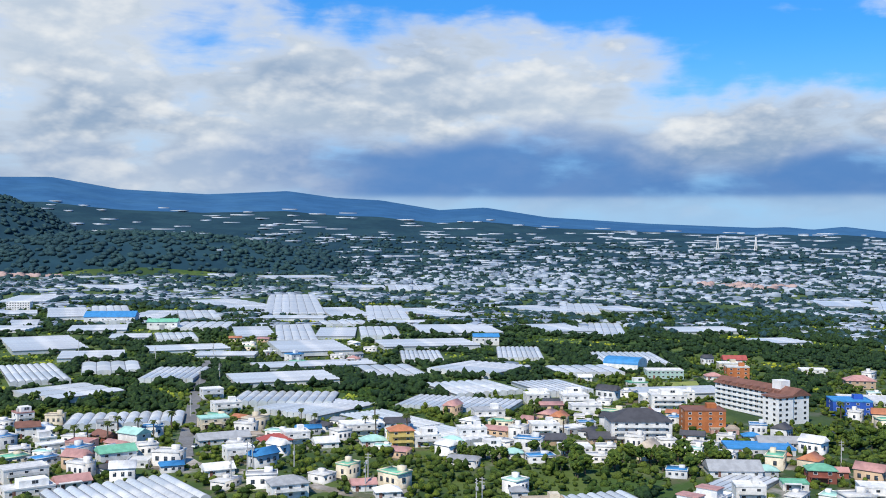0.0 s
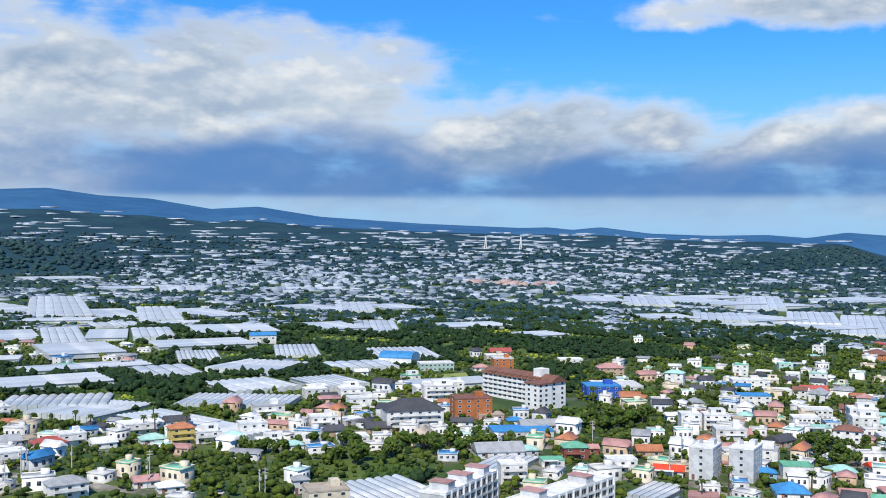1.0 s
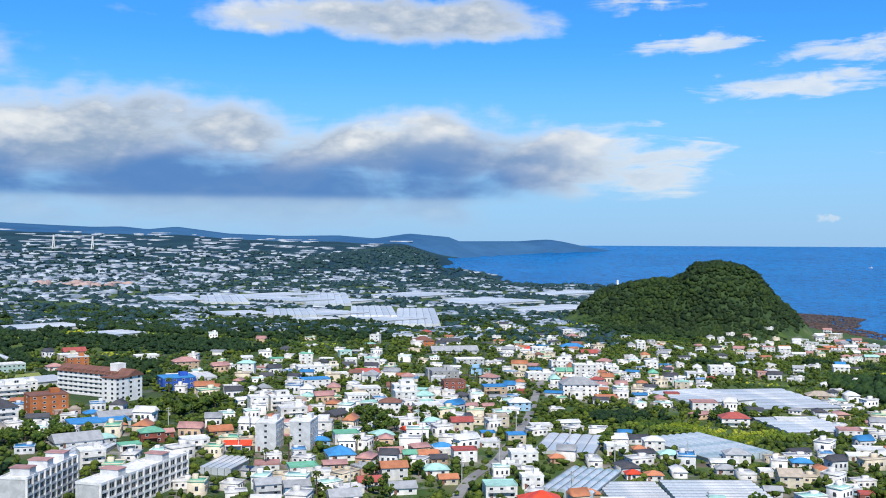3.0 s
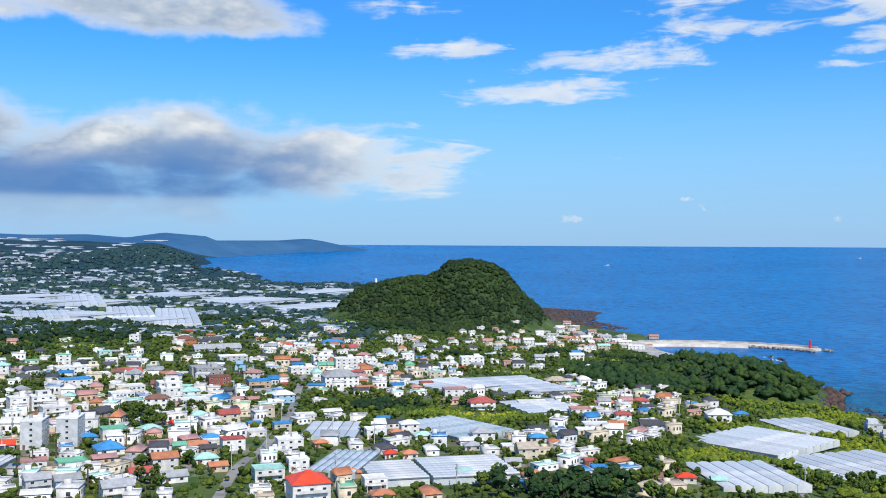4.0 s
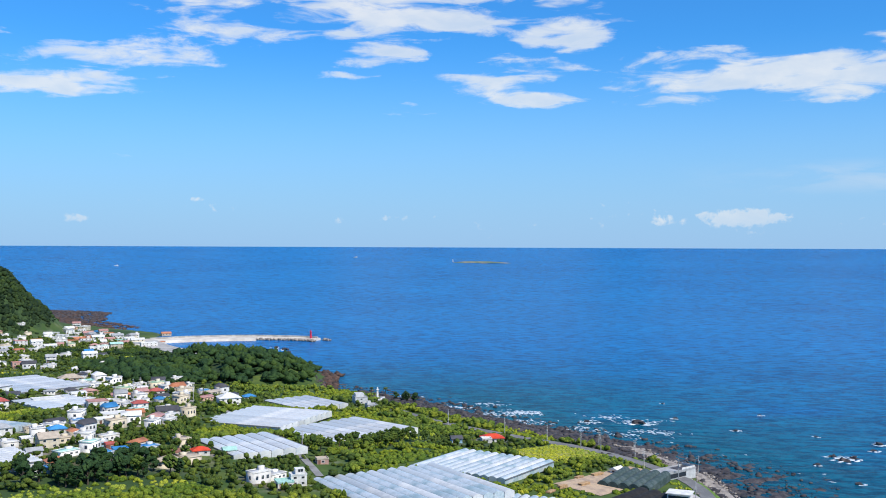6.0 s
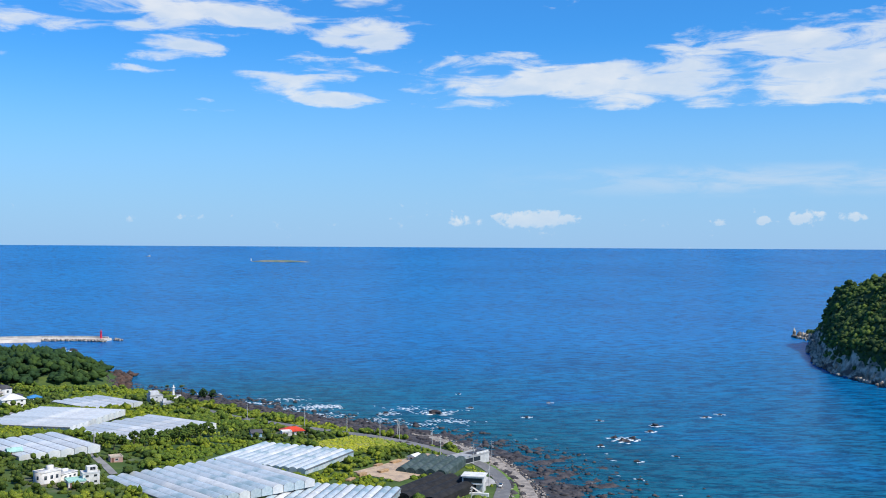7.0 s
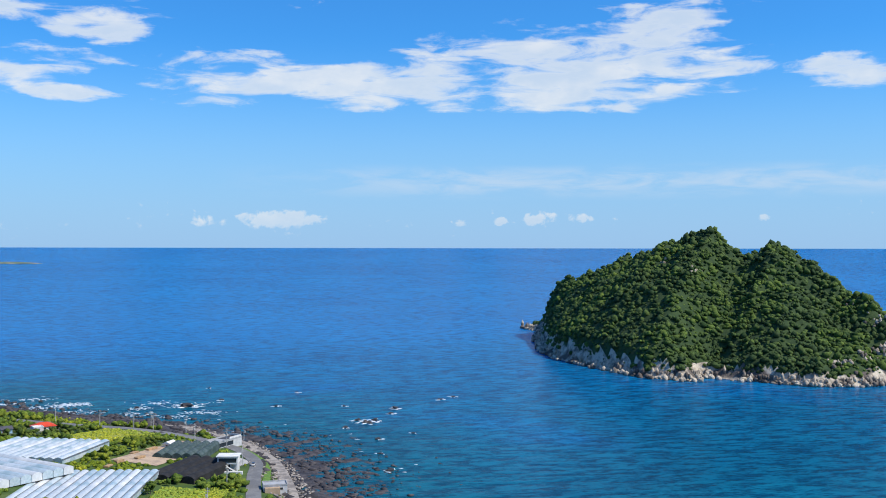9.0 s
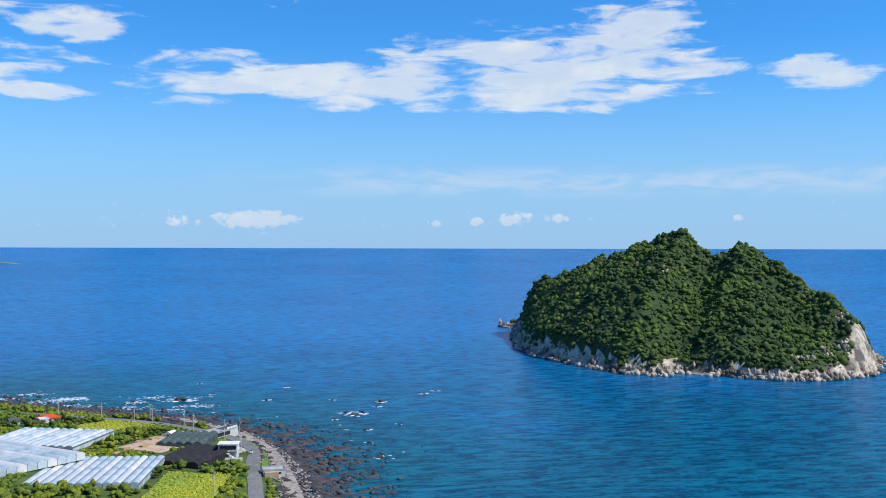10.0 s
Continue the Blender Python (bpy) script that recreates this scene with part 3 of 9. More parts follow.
gx, gy = np.meshgrid(np.arange(680, 1410, 4.0), np.arange(-770, -320, 4.0))
isle_z, isle_d = isle_height(gx, gy)
isle_v = np.stack([gx, gy, isle_z], -1).reshape(-1, 3)
isle_f = grid_faces(*gx.shape)
isle_f = isle_f[(isle_d.ravel() > -14)[isle_f].any(axis=1)]
island = new("island", mesh_of("island", isle_v, isle_f, CLIFF, True))
island.data.materials.append(FOREST_FLOOR)
wet = isle_d.ravel()[isle_f].min(axis=1) - 16 * step01(-gy.ravel()[isle_f].mean(axis=1), 560, 620) * step01(-gx.ravel()[isle_f].mean(axis=1), -850, -740)
island.data.polygons.foreach_set("material_index", (wet > 9).astype(np.int32))
tagged(island, "steep pale rock island with sea cliffs, wooded all over", "island", kind="structure")
rng = np.random.RandomState(5)
nn = 30000
ix, iy = rng.uniform(690, 1390, nn), rng.uniform(-760, -330, nn)
iz, idd = isle_height(ix, iy)
e = 3.0
steep = np.hypot(isle_height(ix + e, iy)[0] - iz, isle_height(ix, iy + e)[0] - iz) / e
ok = (idd > 7.0 + 4 * rng.rand(nn) + 15 * step01(-iy, 560, 620) * step01(-ix, -850, -740)) & (steep < 5.0)
n = ok.sum()
size = 1.1 + 3.4 * rng.rand(n) ** 2.2
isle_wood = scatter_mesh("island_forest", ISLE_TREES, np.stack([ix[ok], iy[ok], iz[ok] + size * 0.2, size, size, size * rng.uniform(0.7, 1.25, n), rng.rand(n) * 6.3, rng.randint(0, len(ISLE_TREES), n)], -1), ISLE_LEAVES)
tagged(isle_wood, "dense evergreen forest covering the rocky island", "forest", kind="stuff")

# broken pale rock along the foot of the island, and a few bare crags above
rows = []
for (ax, ay), (bx, by) in zip(ISLE_SHORE, ISLE_SHORE[1:]):
    for k in range(int(math.hypot(bx - ax, by - ay) / 2.2)):
        t, off = rng.rand(), rng.randn() * 3.0
        way = Vector((bx - ax, by - ay)).normalized()
        px, py = ax + t * (bx - ax) - way.y * off, ay + t * (by - ay) + way.x * off
        s = rng.uniform(1.3, 3.2)
        rows.append((px, py, rng.uniform(0.3, 2.2), s, s, s * rng.uniform(0.8, 1.9), rng.rand() * 6, rng.randint(5)))
        # ribs of the sea cliff behind
        inward = rng.uniform(3, 8)
        px, py = ax + t * (bx - ax) - way.y * inward, ay + t * (by - ay) + way.x * inward
        rows.append((px, py, rng.uniform(2.5, 5.5), s * 0.75, s * 0.75, s * rng.uniform(1.5, 2.8), rng.rand() * 6, rng.randint(5)))
for cx, cy, count in ((900, -480, 9), (740, -585, 26), (728, -560, 22), (722, -530, 16), (770, -600, 12), (812, -596, 5), (955, -470, 4)):
    for k in range(count):
        px, py = cx + rng.randn() * 5, cy + rng.randn() * 5
        s = rng.uniform(1.2, 2.4)
        rows.append((px, py, float(isle_height(np.array([px]), np.array([py]))[0][0]) + 0.8, s, s, s * 1.9, rng.rand() * 6, rng.randint(5)))
tagged(scatter_mesh("cliff_rocks", ROCKS, rows, CLIFF), "pale broken rocks along the island's shore", "rocks", kind="stuff")

# ---- the crater hill's forest ----
ox, oy = rng.uniform(OREUM[0] - 230, OREUM[0] + 230, 26000), rng.uniform(OREUM[1] - 230, OREUM[1] + 230, 26000)
c, s = math.cos(radians(-57)), math.sin(radians(-57))
u, v = (ox - OREUM[0]) * c + (oy - OREUM[1]) * s, -(ox - OREUM[0]) * s + (oy - OREUM[1]) * c
ok = (np.hypot(np.where(u < 0, u / 172, u / 106), v / 138) < 0.97 + 0.06 * rng.randn(26000)) & (rng.rand(26000) < 0.9) & (shore(ox, oy) > 6)
ox, oy = ox[ok], oy[ok]
n = len(ox)
size = 1.5 + 2.6 * rng.rand(n) ** 1.5
hill_wood = scatter_mesh("hill_forest", SMALL_LUMPS, np.stack([ox, oy, ground(ox, oy) + size * 0.3, size, size, size * rng.uniform(0.8, 1.2, n), rng.rand(n) * 6.3, rng.randint(0, 7, n)], -1), HILL_LEAVES)
tagged(hill_wood, "dark pine and evergreen forest covering the crater hill", "forest", kind="stuff")


# ---- builders ----
def part(name, bm, material, parent, label=""):
    """Links a bmesh as one mesh object under a thing or a part."""
    me = bpy.data.meshes.new(name)
    bm.to_mesh(me)
    bm.free()
    for m in material if isinstance(material, (list, tuple)) else [material]:
        me.materials.append(m)
    ob = new(name, me)
    ob.parent = parent
    if label:
        tagged(ob, label)
    return ob


def piece(name, me, parent, x, y, z, turn=0.0):
    """Another object on a mesh that is there already."""
    ob = new(name, me)
    ob.parent = parent
    ob.matrix_basis = pose(x, y, z, 0, 0, turn)
    return ob


def thing(name, x, y, turn, label, category, group="", sink=0.0, z=None):
    ob = new(name)
    ob.empty_display_size = 1.0
    height = float(ground(np.array([x]), np.array([y]))[0]) - sink if z is None else z
    ob.matrix_basis = pose(x, y, height, 0, 0, turn)
    return tagged(ob, label, category, group)


def box(bm, x0, y0, z0, x1, y1, z1, slot=0):
    v = [bm.verts.new(p) for p in ((x0, y0, z0), (x1, y0, z0), (x1, y1, z0), (x0, y1, z0), (x0, y0, z1), (x1, y0, z1), (x1, y1, z1), (x0, y1, z1))]
    for f in ((0, 3, 2, 1), (4, 5, 6, 7), (0, 1, 5, 4), (1, 2, 6, 5), (2, 3, 7, 6), (3, 0, 4, 7)):
        bm.faces.new([v[i] for i in f]).material_index = slot


def boxes(*rows):
    bm = bmesh.new()
    for row in rows:
        box(bm, *row)
    return bm


def prism(bm, outline, z0, z1):
    low, high = [bm.verts.new((x, y, z0)) for x, y in outline], [bm.verts.new((x, y, z1)) for x, y in outline]
    bm.faces.new(high)
    bm.faces.new(low[::-1])
    n = len(outline)
    for i in range(n):
        bm.faces.new((low[i], low[(i + 1) % n], high[(i + 1) % n], high[i]))


def tube(bm, points, radius, sides=6, taper=1.0):
    """A round bar along points."""
    rings = []
    for i, p in enumerate(points):
        p = Vector(p)
        way = (Vector(points[min(i + 1, len(points) - 1)]) - Vector(points[max(i - 1, 0)])).normalized()
        side = way.cross(Vector((0.31, 0.27, 0.91)))
        side = (side if side.length > 1e-4 else way.cross(Vector((1, 0, 0)))).normalized()
        up = way.cross(side)
        r = radius * (1 + (taper - 1) * i / max(len(points) - 1, 1))
        rings.append([bm.verts.new(p + side * r * math.cos(6.2832 * k / sides) + up * r * math.sin(6.2832 * k / sides)) for k in range(sides)])
    for a, b in zip(rings, rings[1:]):
        for k in range(sides):
            bm.faces.new((a[k], a[(k + 1) % sides], b[(k + 1) % sides], b[k]))
    bm.faces.new(rings[0][::-1])
    bm.faces.new(rings[-1])


def paint(name, c, rough=0.75, spec=0.3, metal=0.0):
    return surface(name, c, tuple(0.80 * k for k in c), 0.35, rough, 8.0, 0.0, metal, spec, each=0.17)


WALLS = {"white": paint("white_render", (0.82, 0.80, 0.76)), "cream": paint("cream_render", (0.66, 0.58, 0.44)), "grey": paint("grey_concrete", (0.42, 0.42, 0.41)),
         "brick": paint("red_brick", (0.30, 0.10, 0.07)), "orange": paint("orange_brick", (0.50, 0.17, 0.06)), "yellow": paint("yellow_render", (0.66, 0.50, 0.16)),
         "pink": paint("pink_render", (0.62, 0.38, 0.32)), "mint": paint("mint_render", (0.48, 0.66, 0.58)), "blue": paint("blue_sheet", (0.03, 0.10, 0.42)),
         "sky": paint("light_blue_render", (0.34, 0.55, 0.72)), "tan": paint("tan_render", (0.50, 0.36, 0.24)), "light": paint("light_grey_render", (0.62, 0.63, 0.63))}
ROOFS = {"white": paint("white_deck", (0.78, 0.775, 0.75)), "green": paint("green_deck", (0.18, 0.48, 0.32)), "mint": paint("mint_deck", (0.40, 0.66, 0.58)),
         "blue": paint("blue_sheet_roof", (0.06, 0.27, 0.56), 0.5), "red": paint("red_tiles", (0.46, 0.11, 0.09), 0.6), "orange": paint("orange_tiles", (0.56, 0.22, 0.11), 0.6),
         "rose": paint("faded_red_roof", (0.50, 0.27, 0.24), 0.6), "grey": paint("grey_deck", (0.40, 0.41, 0.42)), "dark": paint("dark_shingles", (0.085, 0.085, 0.095)),
         "brown": paint("brown_tiles", (0.24, 0.115, 0.085)), "tan": paint("tan_deck", (0.50, 0.42, 0.33)), "vermilion": paint("vermilion_tiles", (0.78, 0.085, 0.035), 0.5)}
WALLS["hotel"] = surface("hotel_render", (0.82, 0.81, 0.78), (0.72, 0.71, 0.68), 0.3, 0.75, 8.0, spec=0.3)
GLASS = bpy.data.materials.new("window_glass")
GLASS.use_nodes = True
GLASS.node_tree.nodes["Principled BSDF"].inputs["Base Color"].default_value = (0.028, 0.036, 0.045, 1)
GLASS.node_tree.nodes["Principled BSDF"].inputs["Roughness"].default_value = 0.12
FRAME = paint("window_frame_paint", (0.70, 0.71, 0.71))
ASPHALT = surface("asphalt", (0.15, 0.15, 0.152), (0.20, 0.198, 0.195), 0.12, 0.9, 8.0, 0.02)
STREET = surface("worn_street", (0.27, 0.265, 0.255), (0.19, 0.185, 0.18), 0.12, 0.9, 8.0, 0.03)
CONCRETE = surface("concrete", (0.46, 0.44, 0.41), (0.30, 0.29, 0.27), 0.12, 0.9, 8.0, 0.05)
PALE = surface("sun_bleached_concrete", (0.66, 0.61, 0.53), (0.48, 0.43, 0.37), 0.06, 0.9, 8.0, 0.05)
YARD = surface("trodden_yard", (0.40, 0.37, 0.33), (0.24, 0.21, 0.18), 0.15, 0.95, 6.0, 0.05, third=(0.10, 0.11, 0.06), third_scale=0.05)
LINE = paint("road_paint", (0.75, 0.75, 0.72))
STEEL = paint("pole_concrete", (0.52, 0.51, 0.49))
# a dimmer, bluer copy of the film, with distance haze in the colour
FILM_FAR = surface("haze_tinted_greenhouse_film", (0.42, 0.47, 0.53), (0.25, 0.30, 0.36), 0.02, 0.5, 4.0)
FILM = surface("greenhouse_film", (0.70, 0.70, 0.675), (0.55, 0.565, 0.565), 0.08, 0.35, 9.0, 0.0, 0.0, 0.5, each=0.16, third=(0.50, 0.54, 0.56), third_scale=0.03)
FILM_CLEAR = surface("bluish_greenhouse_film", (0.31, 0.41, 0.44), (0.52, 0.57, 0.60), 0.10, 0.3, 9.0, 0.0, 0.0, 0.5, each=0.10)
NET = surface("black_shade_net", (0.012, 0.012, 0.013), (0.025, 0.024, 0.024), 0.3, 0.9, 6.0, 0.05)
SHADE = surface("dark_green_shade_net", (0.035, 0.062, 0.060), (0.075, 0.105, 0.105), 0.3, 0.9, 6.0, 0.05)
GUTTER = paint("greenhouse_gutter", (0.20, 0.21, 0.22), 0.6)
RED_PAINT = paint("red_lighthouse_paint", (0.62, 0.03, 0.08), 0.5)

WINDOW_MESHES = {}


def window_mesh(w, h):
    key = (round(w, 1), round(h, 1))
    if key not in WINDOW_MESHES:
        bm = boxes((-w / 2, -0.06, 0, w / 2, 0.06, 0.10, 0), (-w / 2, -0.06, h - 0.10, w / 2, 0.06, h, 0), (-w / 2, -0.06, 0.10, -w / 2 + 0.10, 0.06, h - 0.10, 0),
                   (w / 2 - 0.10, -0.06, 0.10, w / 2, 0.06, h - 0.10, 0), (-w / 2 + 0.10, -0.02, 0.10, w / 2 - 0.10, 0.05, h - 0.10, 1))
        if w > 1.8:
            box(bm, -0.05, -0.05, 0.10, 0.05, -0.021, h - 0.10, 0)
        me = bpy.data.meshes.new("window")
        bm.to_mesh(me)
        bm.free()
        me.materials.append(FRAME)
        me.materials.append(GLASS)
        WINDOW_MESHES[key] = me
    return WINDOW_MESHES[key]


def windows(parent, w, d, floors, storey, plan, base=0.0, size=(1.7, 1.3)):
    """plan: how many windows on the front (-y), right, back and left faces."""
    me = window_mesh(*size)
    for level in range(floors):
        z = base + level * storey + 1.0
        for face, count in enumerate(plan):
            span = w if face in (0, 2) else d
            for k in range(count):
                s = (k + 0.5) / count * span - span / 2
                x, y = ((s, -d / 2), (w / 2, s), (s, d / 2), (-w / 2, s))[face]
                piece("window", me, parent, x, y, z, (0, 90, 180, 270)[face])


def gable_roof(w, d, z, height, over=0.5):
    bm = bmesh.new()
    a, b = w / 2 + over, d / 2 + over
    t = 0.22
    v = [bm.verts.new(p) for p in ((-a, -b, z), (a, -b, z), (a, b, z), (-a, b, z), (-a, 0, z + height), (a, 0, z + height),
                                   (-a, -b, z - t), (a, -b, z - t), (a, b, z - t), (-a, b, z - t))]
    for f in ((0, 1, 5, 4), (2, 3, 4, 5), (3, 0, 4), (1, 2, 5), (6, 9, 8, 7), (6, 7, 1, 0), (7, 8, 2, 1), (8, 9, 3, 2), (9, 6, 0, 3)):
        bm.faces.new([v[i] for i in f])
    return bm


def hip_roof(w, d, z, height, over=0.5):
    bm = bmesh.new()
    a, b = w / 2 + over, d / 2 + over
    r = max(a - b, 0.3)
    t = 0.22
    v = [bm.verts.new(p) for p in ((-a, -b, z), (a, -b, z), (a, b, z), (-a, b, z), (-r, 0, z + height), (r, 0, z + height),
                                   (-a, -b, z - t), (a, -b, z - t), (a, b, z - t), (-a, b, z - t))]
    for f in ((0, 1, 5, 4), (2, 3, 4, 5), (3, 0, 4), (1, 2, 5), (6, 9, 8, 7), (6, 7, 1, 0), (7, 8, 2, 1), (8, 9, 3, 2), (9, 6, 0, 3)):
        bm.faces.new([v[i] for i in f])
    return bm


def flat_roof(w, d, z, parapet=0.45):
    a, b, t = w / 2 + 0.15, d / 2 + 0.15, 0.25
    return boxes((-a, -b, z - 0.15, a, b, z + 0.08), (-a, -b, z + 0.08, a, -b + t, z + parapet), (-a, b - t, z + 0.08, a, b, z + parapet),
                 (-a, -b + t, z + 0.08, -a + t, b - t, z + parapet), (a - t, -b + t, z + 0.08, a, b - t, z + parapet))


WALL_WORDS = {"white": "white-rendered", "cream": "cream-rendered", "grey": "bare grey concrete", "brick": "red brick", "orange": "orange brick", "yellow": "yellow-rendered",
              "pink": "pink-rendered", "mint": "mint-green rendered", "blue": "blue sheet-clad", "sky": "light blue rendered", "tan": "tan-rendered", "light": "pale grey rendered"}
ROOF_WORDS = {"white": "white", "green": "green", "mint": "mint-green", "blue": "bright blue", "red": "red", "orange": "orange", "rose": "faded red", "grey": "grey", "dark": "dark grey",
              "brown": "brown", "tan": "tan", "vermilion": "vermilion red"}
COUNT_WORDS = {1: "single-storey", 2: "two-storey", 3: "three-storey", 4: "four-storey", 5: "five-storey", 6: "six-storey", 7: "seven-storey"}
TAKEN = []  # x, y, radius of what stands in the village
PLOTS = []  # oblong plots: x, y, cos, sin, half sizes
TOWN = []  # x, y of the houses


def stand(x, y, turn, w, d):
    """Notes the ground that a house takes up."""
    PLOTS.append((x, y, math.cos(radians(turn)), math.sin(radians(turn)), w / 2 + 0.3, d / 2 + 0.8))
    TOWN.append((x, y, math.hypot(w, d) / 2))


def house(x, y, turn, w, d, floors, roof="flat", wall="white", top="white", extra="", name="house", plan=None, storey=2.5, size=(1.5, 1.1), group="", category="house"):
    shape = {"flat": "flat roof", "gable": "gabled roof", "hip": "hipped roof"}[roof]
    ob = thing(name, x, y, turn, f"{COUNT_WORDS[floors]} {WALL_WORDS[wall]} {name.replace('_', ' ')} with a {ROOF_WORDS[top]} {shape}", category, group or ("village houses" if category == "house" else ""), sink=0.5)
    h = floors * storey + 0.4
    part("wall", boxes((-w / 2, -d / 2, -1.5, w / 2, d / 2, h)), WALLS[wall], ob)
    if roof == "flat":
        part("roof", flat_roof(w, d, h), ROOFS[top], ob, f"{ROOF_WORDS[top]} roof deck with a low parapet")
    else:
        part("roof", (gable_roof if roof == "gable" else hip_roof)(w, d, h + 0.02, min(w, d) * 0.26), ROOFS[top], ob, f"{ROOF_WORDS[top]} {shape}")
    windows(ob, w, d, floors, storey, plan or (max(1, round(w / 4.6)), 1, 0, 1), 0.2, size)
    part("door", boxes((-w * 0.32 - 0.55, -d / 2 - 0.06, 0.5, -w * 0.32 + 0.55, -d / 2 + 0.05, 2.6)), ROOFS["brown"], ob, "brown front door")
    if "stair" in extra:  # stair head on the roof
        part("stair_head", boxes((w * 0.12, d * 0.02, h + 0.08, w * 0.36, d * 0.36, h + 2.2)), WALLS[wall], ob)
    if "step" in extra:  # set-back upper storey
        part("upper_storey", boxes((-w * 0.2, -d * 0.28, h + 0.08, w * 0.40, d * 0.40, h + 2.5)), WALLS[wall], ob)
        piece("window", window_mesh(2.4, 1.4), ob, w * 0.12, -d * 0.28, h + 1.0)
    if "balcony" in extra:
        for level in range(1, floors):
            z = 0.6 + level * storey
            part("balcony", boxes((-w * 0.42, -d / 2 - 1.4, z - 0.12, w * 0.42, -d / 2, z), (-w * 0.42, -d / 2 - 1.4, z, w * 0.42, -d / 2 - 1.28, z + 1.0)), WALLS[wall], ob)
    if "porch" in extra:
        part("porch", boxes((-w * 0.46, -d / 2 - 1.8, 2.9, w * 0.2, -d / 2, 3.15), (-w * 0.44, -d / 2 - 1.7, -0.5, -w * 0.44 + 0.25, -d / 2 - 1.45, 2.9),
                             (w * 0.18 - 0.25, -d / 2 - 1.7, -0.5, w * 0.18, -d / 2 - 1.45, 2.9)), WALLS[wall], ob)
    if "tank" in extra:
        bm = bmesh.new()
        bmesh.ops.create_cone(bm, cap_ends=True, segments=12, radius1=0.8, radius2=0.75, depth=1.5, matrix=Matrix.Translation((-w * 0.25, d * 0.2, h + 0.85)))
        part("water_tank", bm, ROOFS["blue" if "blue" in extra else "grey"], ob, "round plastic water tank")
    stand(x, y, turn, w, d)
    return ob


def arches(w, length, bays, h0, rise_h, sides=5):
    """The skin of joined tunnel houses: bays side by side along x, running along y."""
    bm = bmesh.new()
    bay = w / bays
    profile = []
    for b in range(bays):
        for k in range(sides + (1 if b == bays - 1 else 0)):
            u = k / sides
            profile.append((-w / 2 + (b + u) * bay, h0 + rise_h * math.sin(math.pi * u) ** 0.8))
    front, back = [[bm.verts.new((x, y, z)) for x, z in profile] for y in (-length / 2, length / 2)]
    for i in range(len(profile) - 1):
        bm.faces.new((front[i], front[i + 1], back[i + 1], back[i]))
    for row, flip in ((front, False), (back, True)):
        y = row[0].co.y
        foot = [bm.verts.new((v.co.x, y, -1.0)) for v in row]
        for i in range(len(row) - 1):
            quad = (foot[i], foot[i + 1], row[i + 1], row[i])
            bm.faces.new(quad[::-1] if flip else quad)
        row.append((foot[0], foot[-1]))
    (fa, fb), (ba, bb) = front.pop(), back.pop()
    bm.faces.new((fa, front[0], back[0], ba))
    bm.faces.new((fb, bb, back[-1], front[-1]))
    return bm


GREENHOUSE_MESHES = {}


def tunnel_mesh(bay, length, high, arch, film):
    key = (round(bay, 1), round(length, 1), high, arch, film.name)
    if key not in GREENHOUSE_MESHES:
        bm = arches(bay - 0.25, length, 1, high, arch * min(1.0, bay / 6), 7)
        me = bpy.data.meshes.new("tunnel")
        bm.to_mesh(me)
        bm.free()
        me.materials.append(film)
        gutter = boxes((-0.22, -length / 2, high - 0.35, 0.22, length / 2, high + 0.12))
        ge = bpy.data.meshes.new("gutter")
        gutter.to_mesh(ge)
        gutter.free()
        ge.materials.append(GUTTER)
        GREENHOUSE_MESHES[key] = (me, ge)
    return GREENHOUSE_MESHES[key]


def greenhouse(x, y, turn, w, length, bays, clear=0, high=2.4, arch=1.4):
    """Rows of plastic tunnels: bays across x, each with its own skin, gutters between them. clear: 1 bluish film, 2 old and new film in turns."""
    kind = ("milky white", "bluish clear", "white and bluish")[clear]
    ob = thing("greenhouse", x, y, turn, f"{kind} plastic-film greenhouse of {'many' if bays > 4 else 'a few'} joined arched tunnels", "greenhouse", "village greenhouses", sink=0.2)
    bay = w / bays
    high, arch = high * 0.78, arch * 0.8
    for b in range(bays):
        me, ge = tunnel_mesh(bay, length, high, arch, FILM_CLEAR if clear == 1 or (clear == 2 and (b * 5 + int(w)) % 3) else FILM)
        piece("tunnel", me, ob, -w / 2 + (b + 0.5) * bay, 0, 0)
    for b in range(bays + 1):
        piece("gutter", ge, ob, -w / 2 + b * bay, 0, 0)
    TAKEN.append((x, y, -1.0))
    PLOTS.append((x, y, math.cos(radians(turn)), math.sin(radians(turn)), w / 2 + 1.2, length / 2 + 1.2))
    return ob


def free(x, y, margin=0.0):
    """Whether the ground at x, y is still free."""
    for px, py, c, s, a, b in PLOTS:
        u, v = (x - px) * c + (y - py) * s, -(x - px) * s + (y - py) * c
        if abs(u) < a + margin and abs(v) < b + margin:
            return False
    for px, py, r in TAKEN:
        if r > 0 and (x - px) ** 2 + (y - py) ** 2 < (r + margin) ** 2:
            return False
    return True


def free_mask(x, y, margin=0.0):
    ok = np.ones(x.shape, bool)
    for px, py, c, s, a, b in PLOTS:
        u, v = (x - px) * c + (y - py) * s, -(x - px) * s + (y - py) * c
        ok &= ~((np.abs(u) < a + margin) & (np.abs(v) < b + margin))
    for px, py, r in TAKEN:
        if r > 0:
            ok &= (x - px) ** 2 + (y - py) ** 2 > (r + margin) ** 2
    return ok


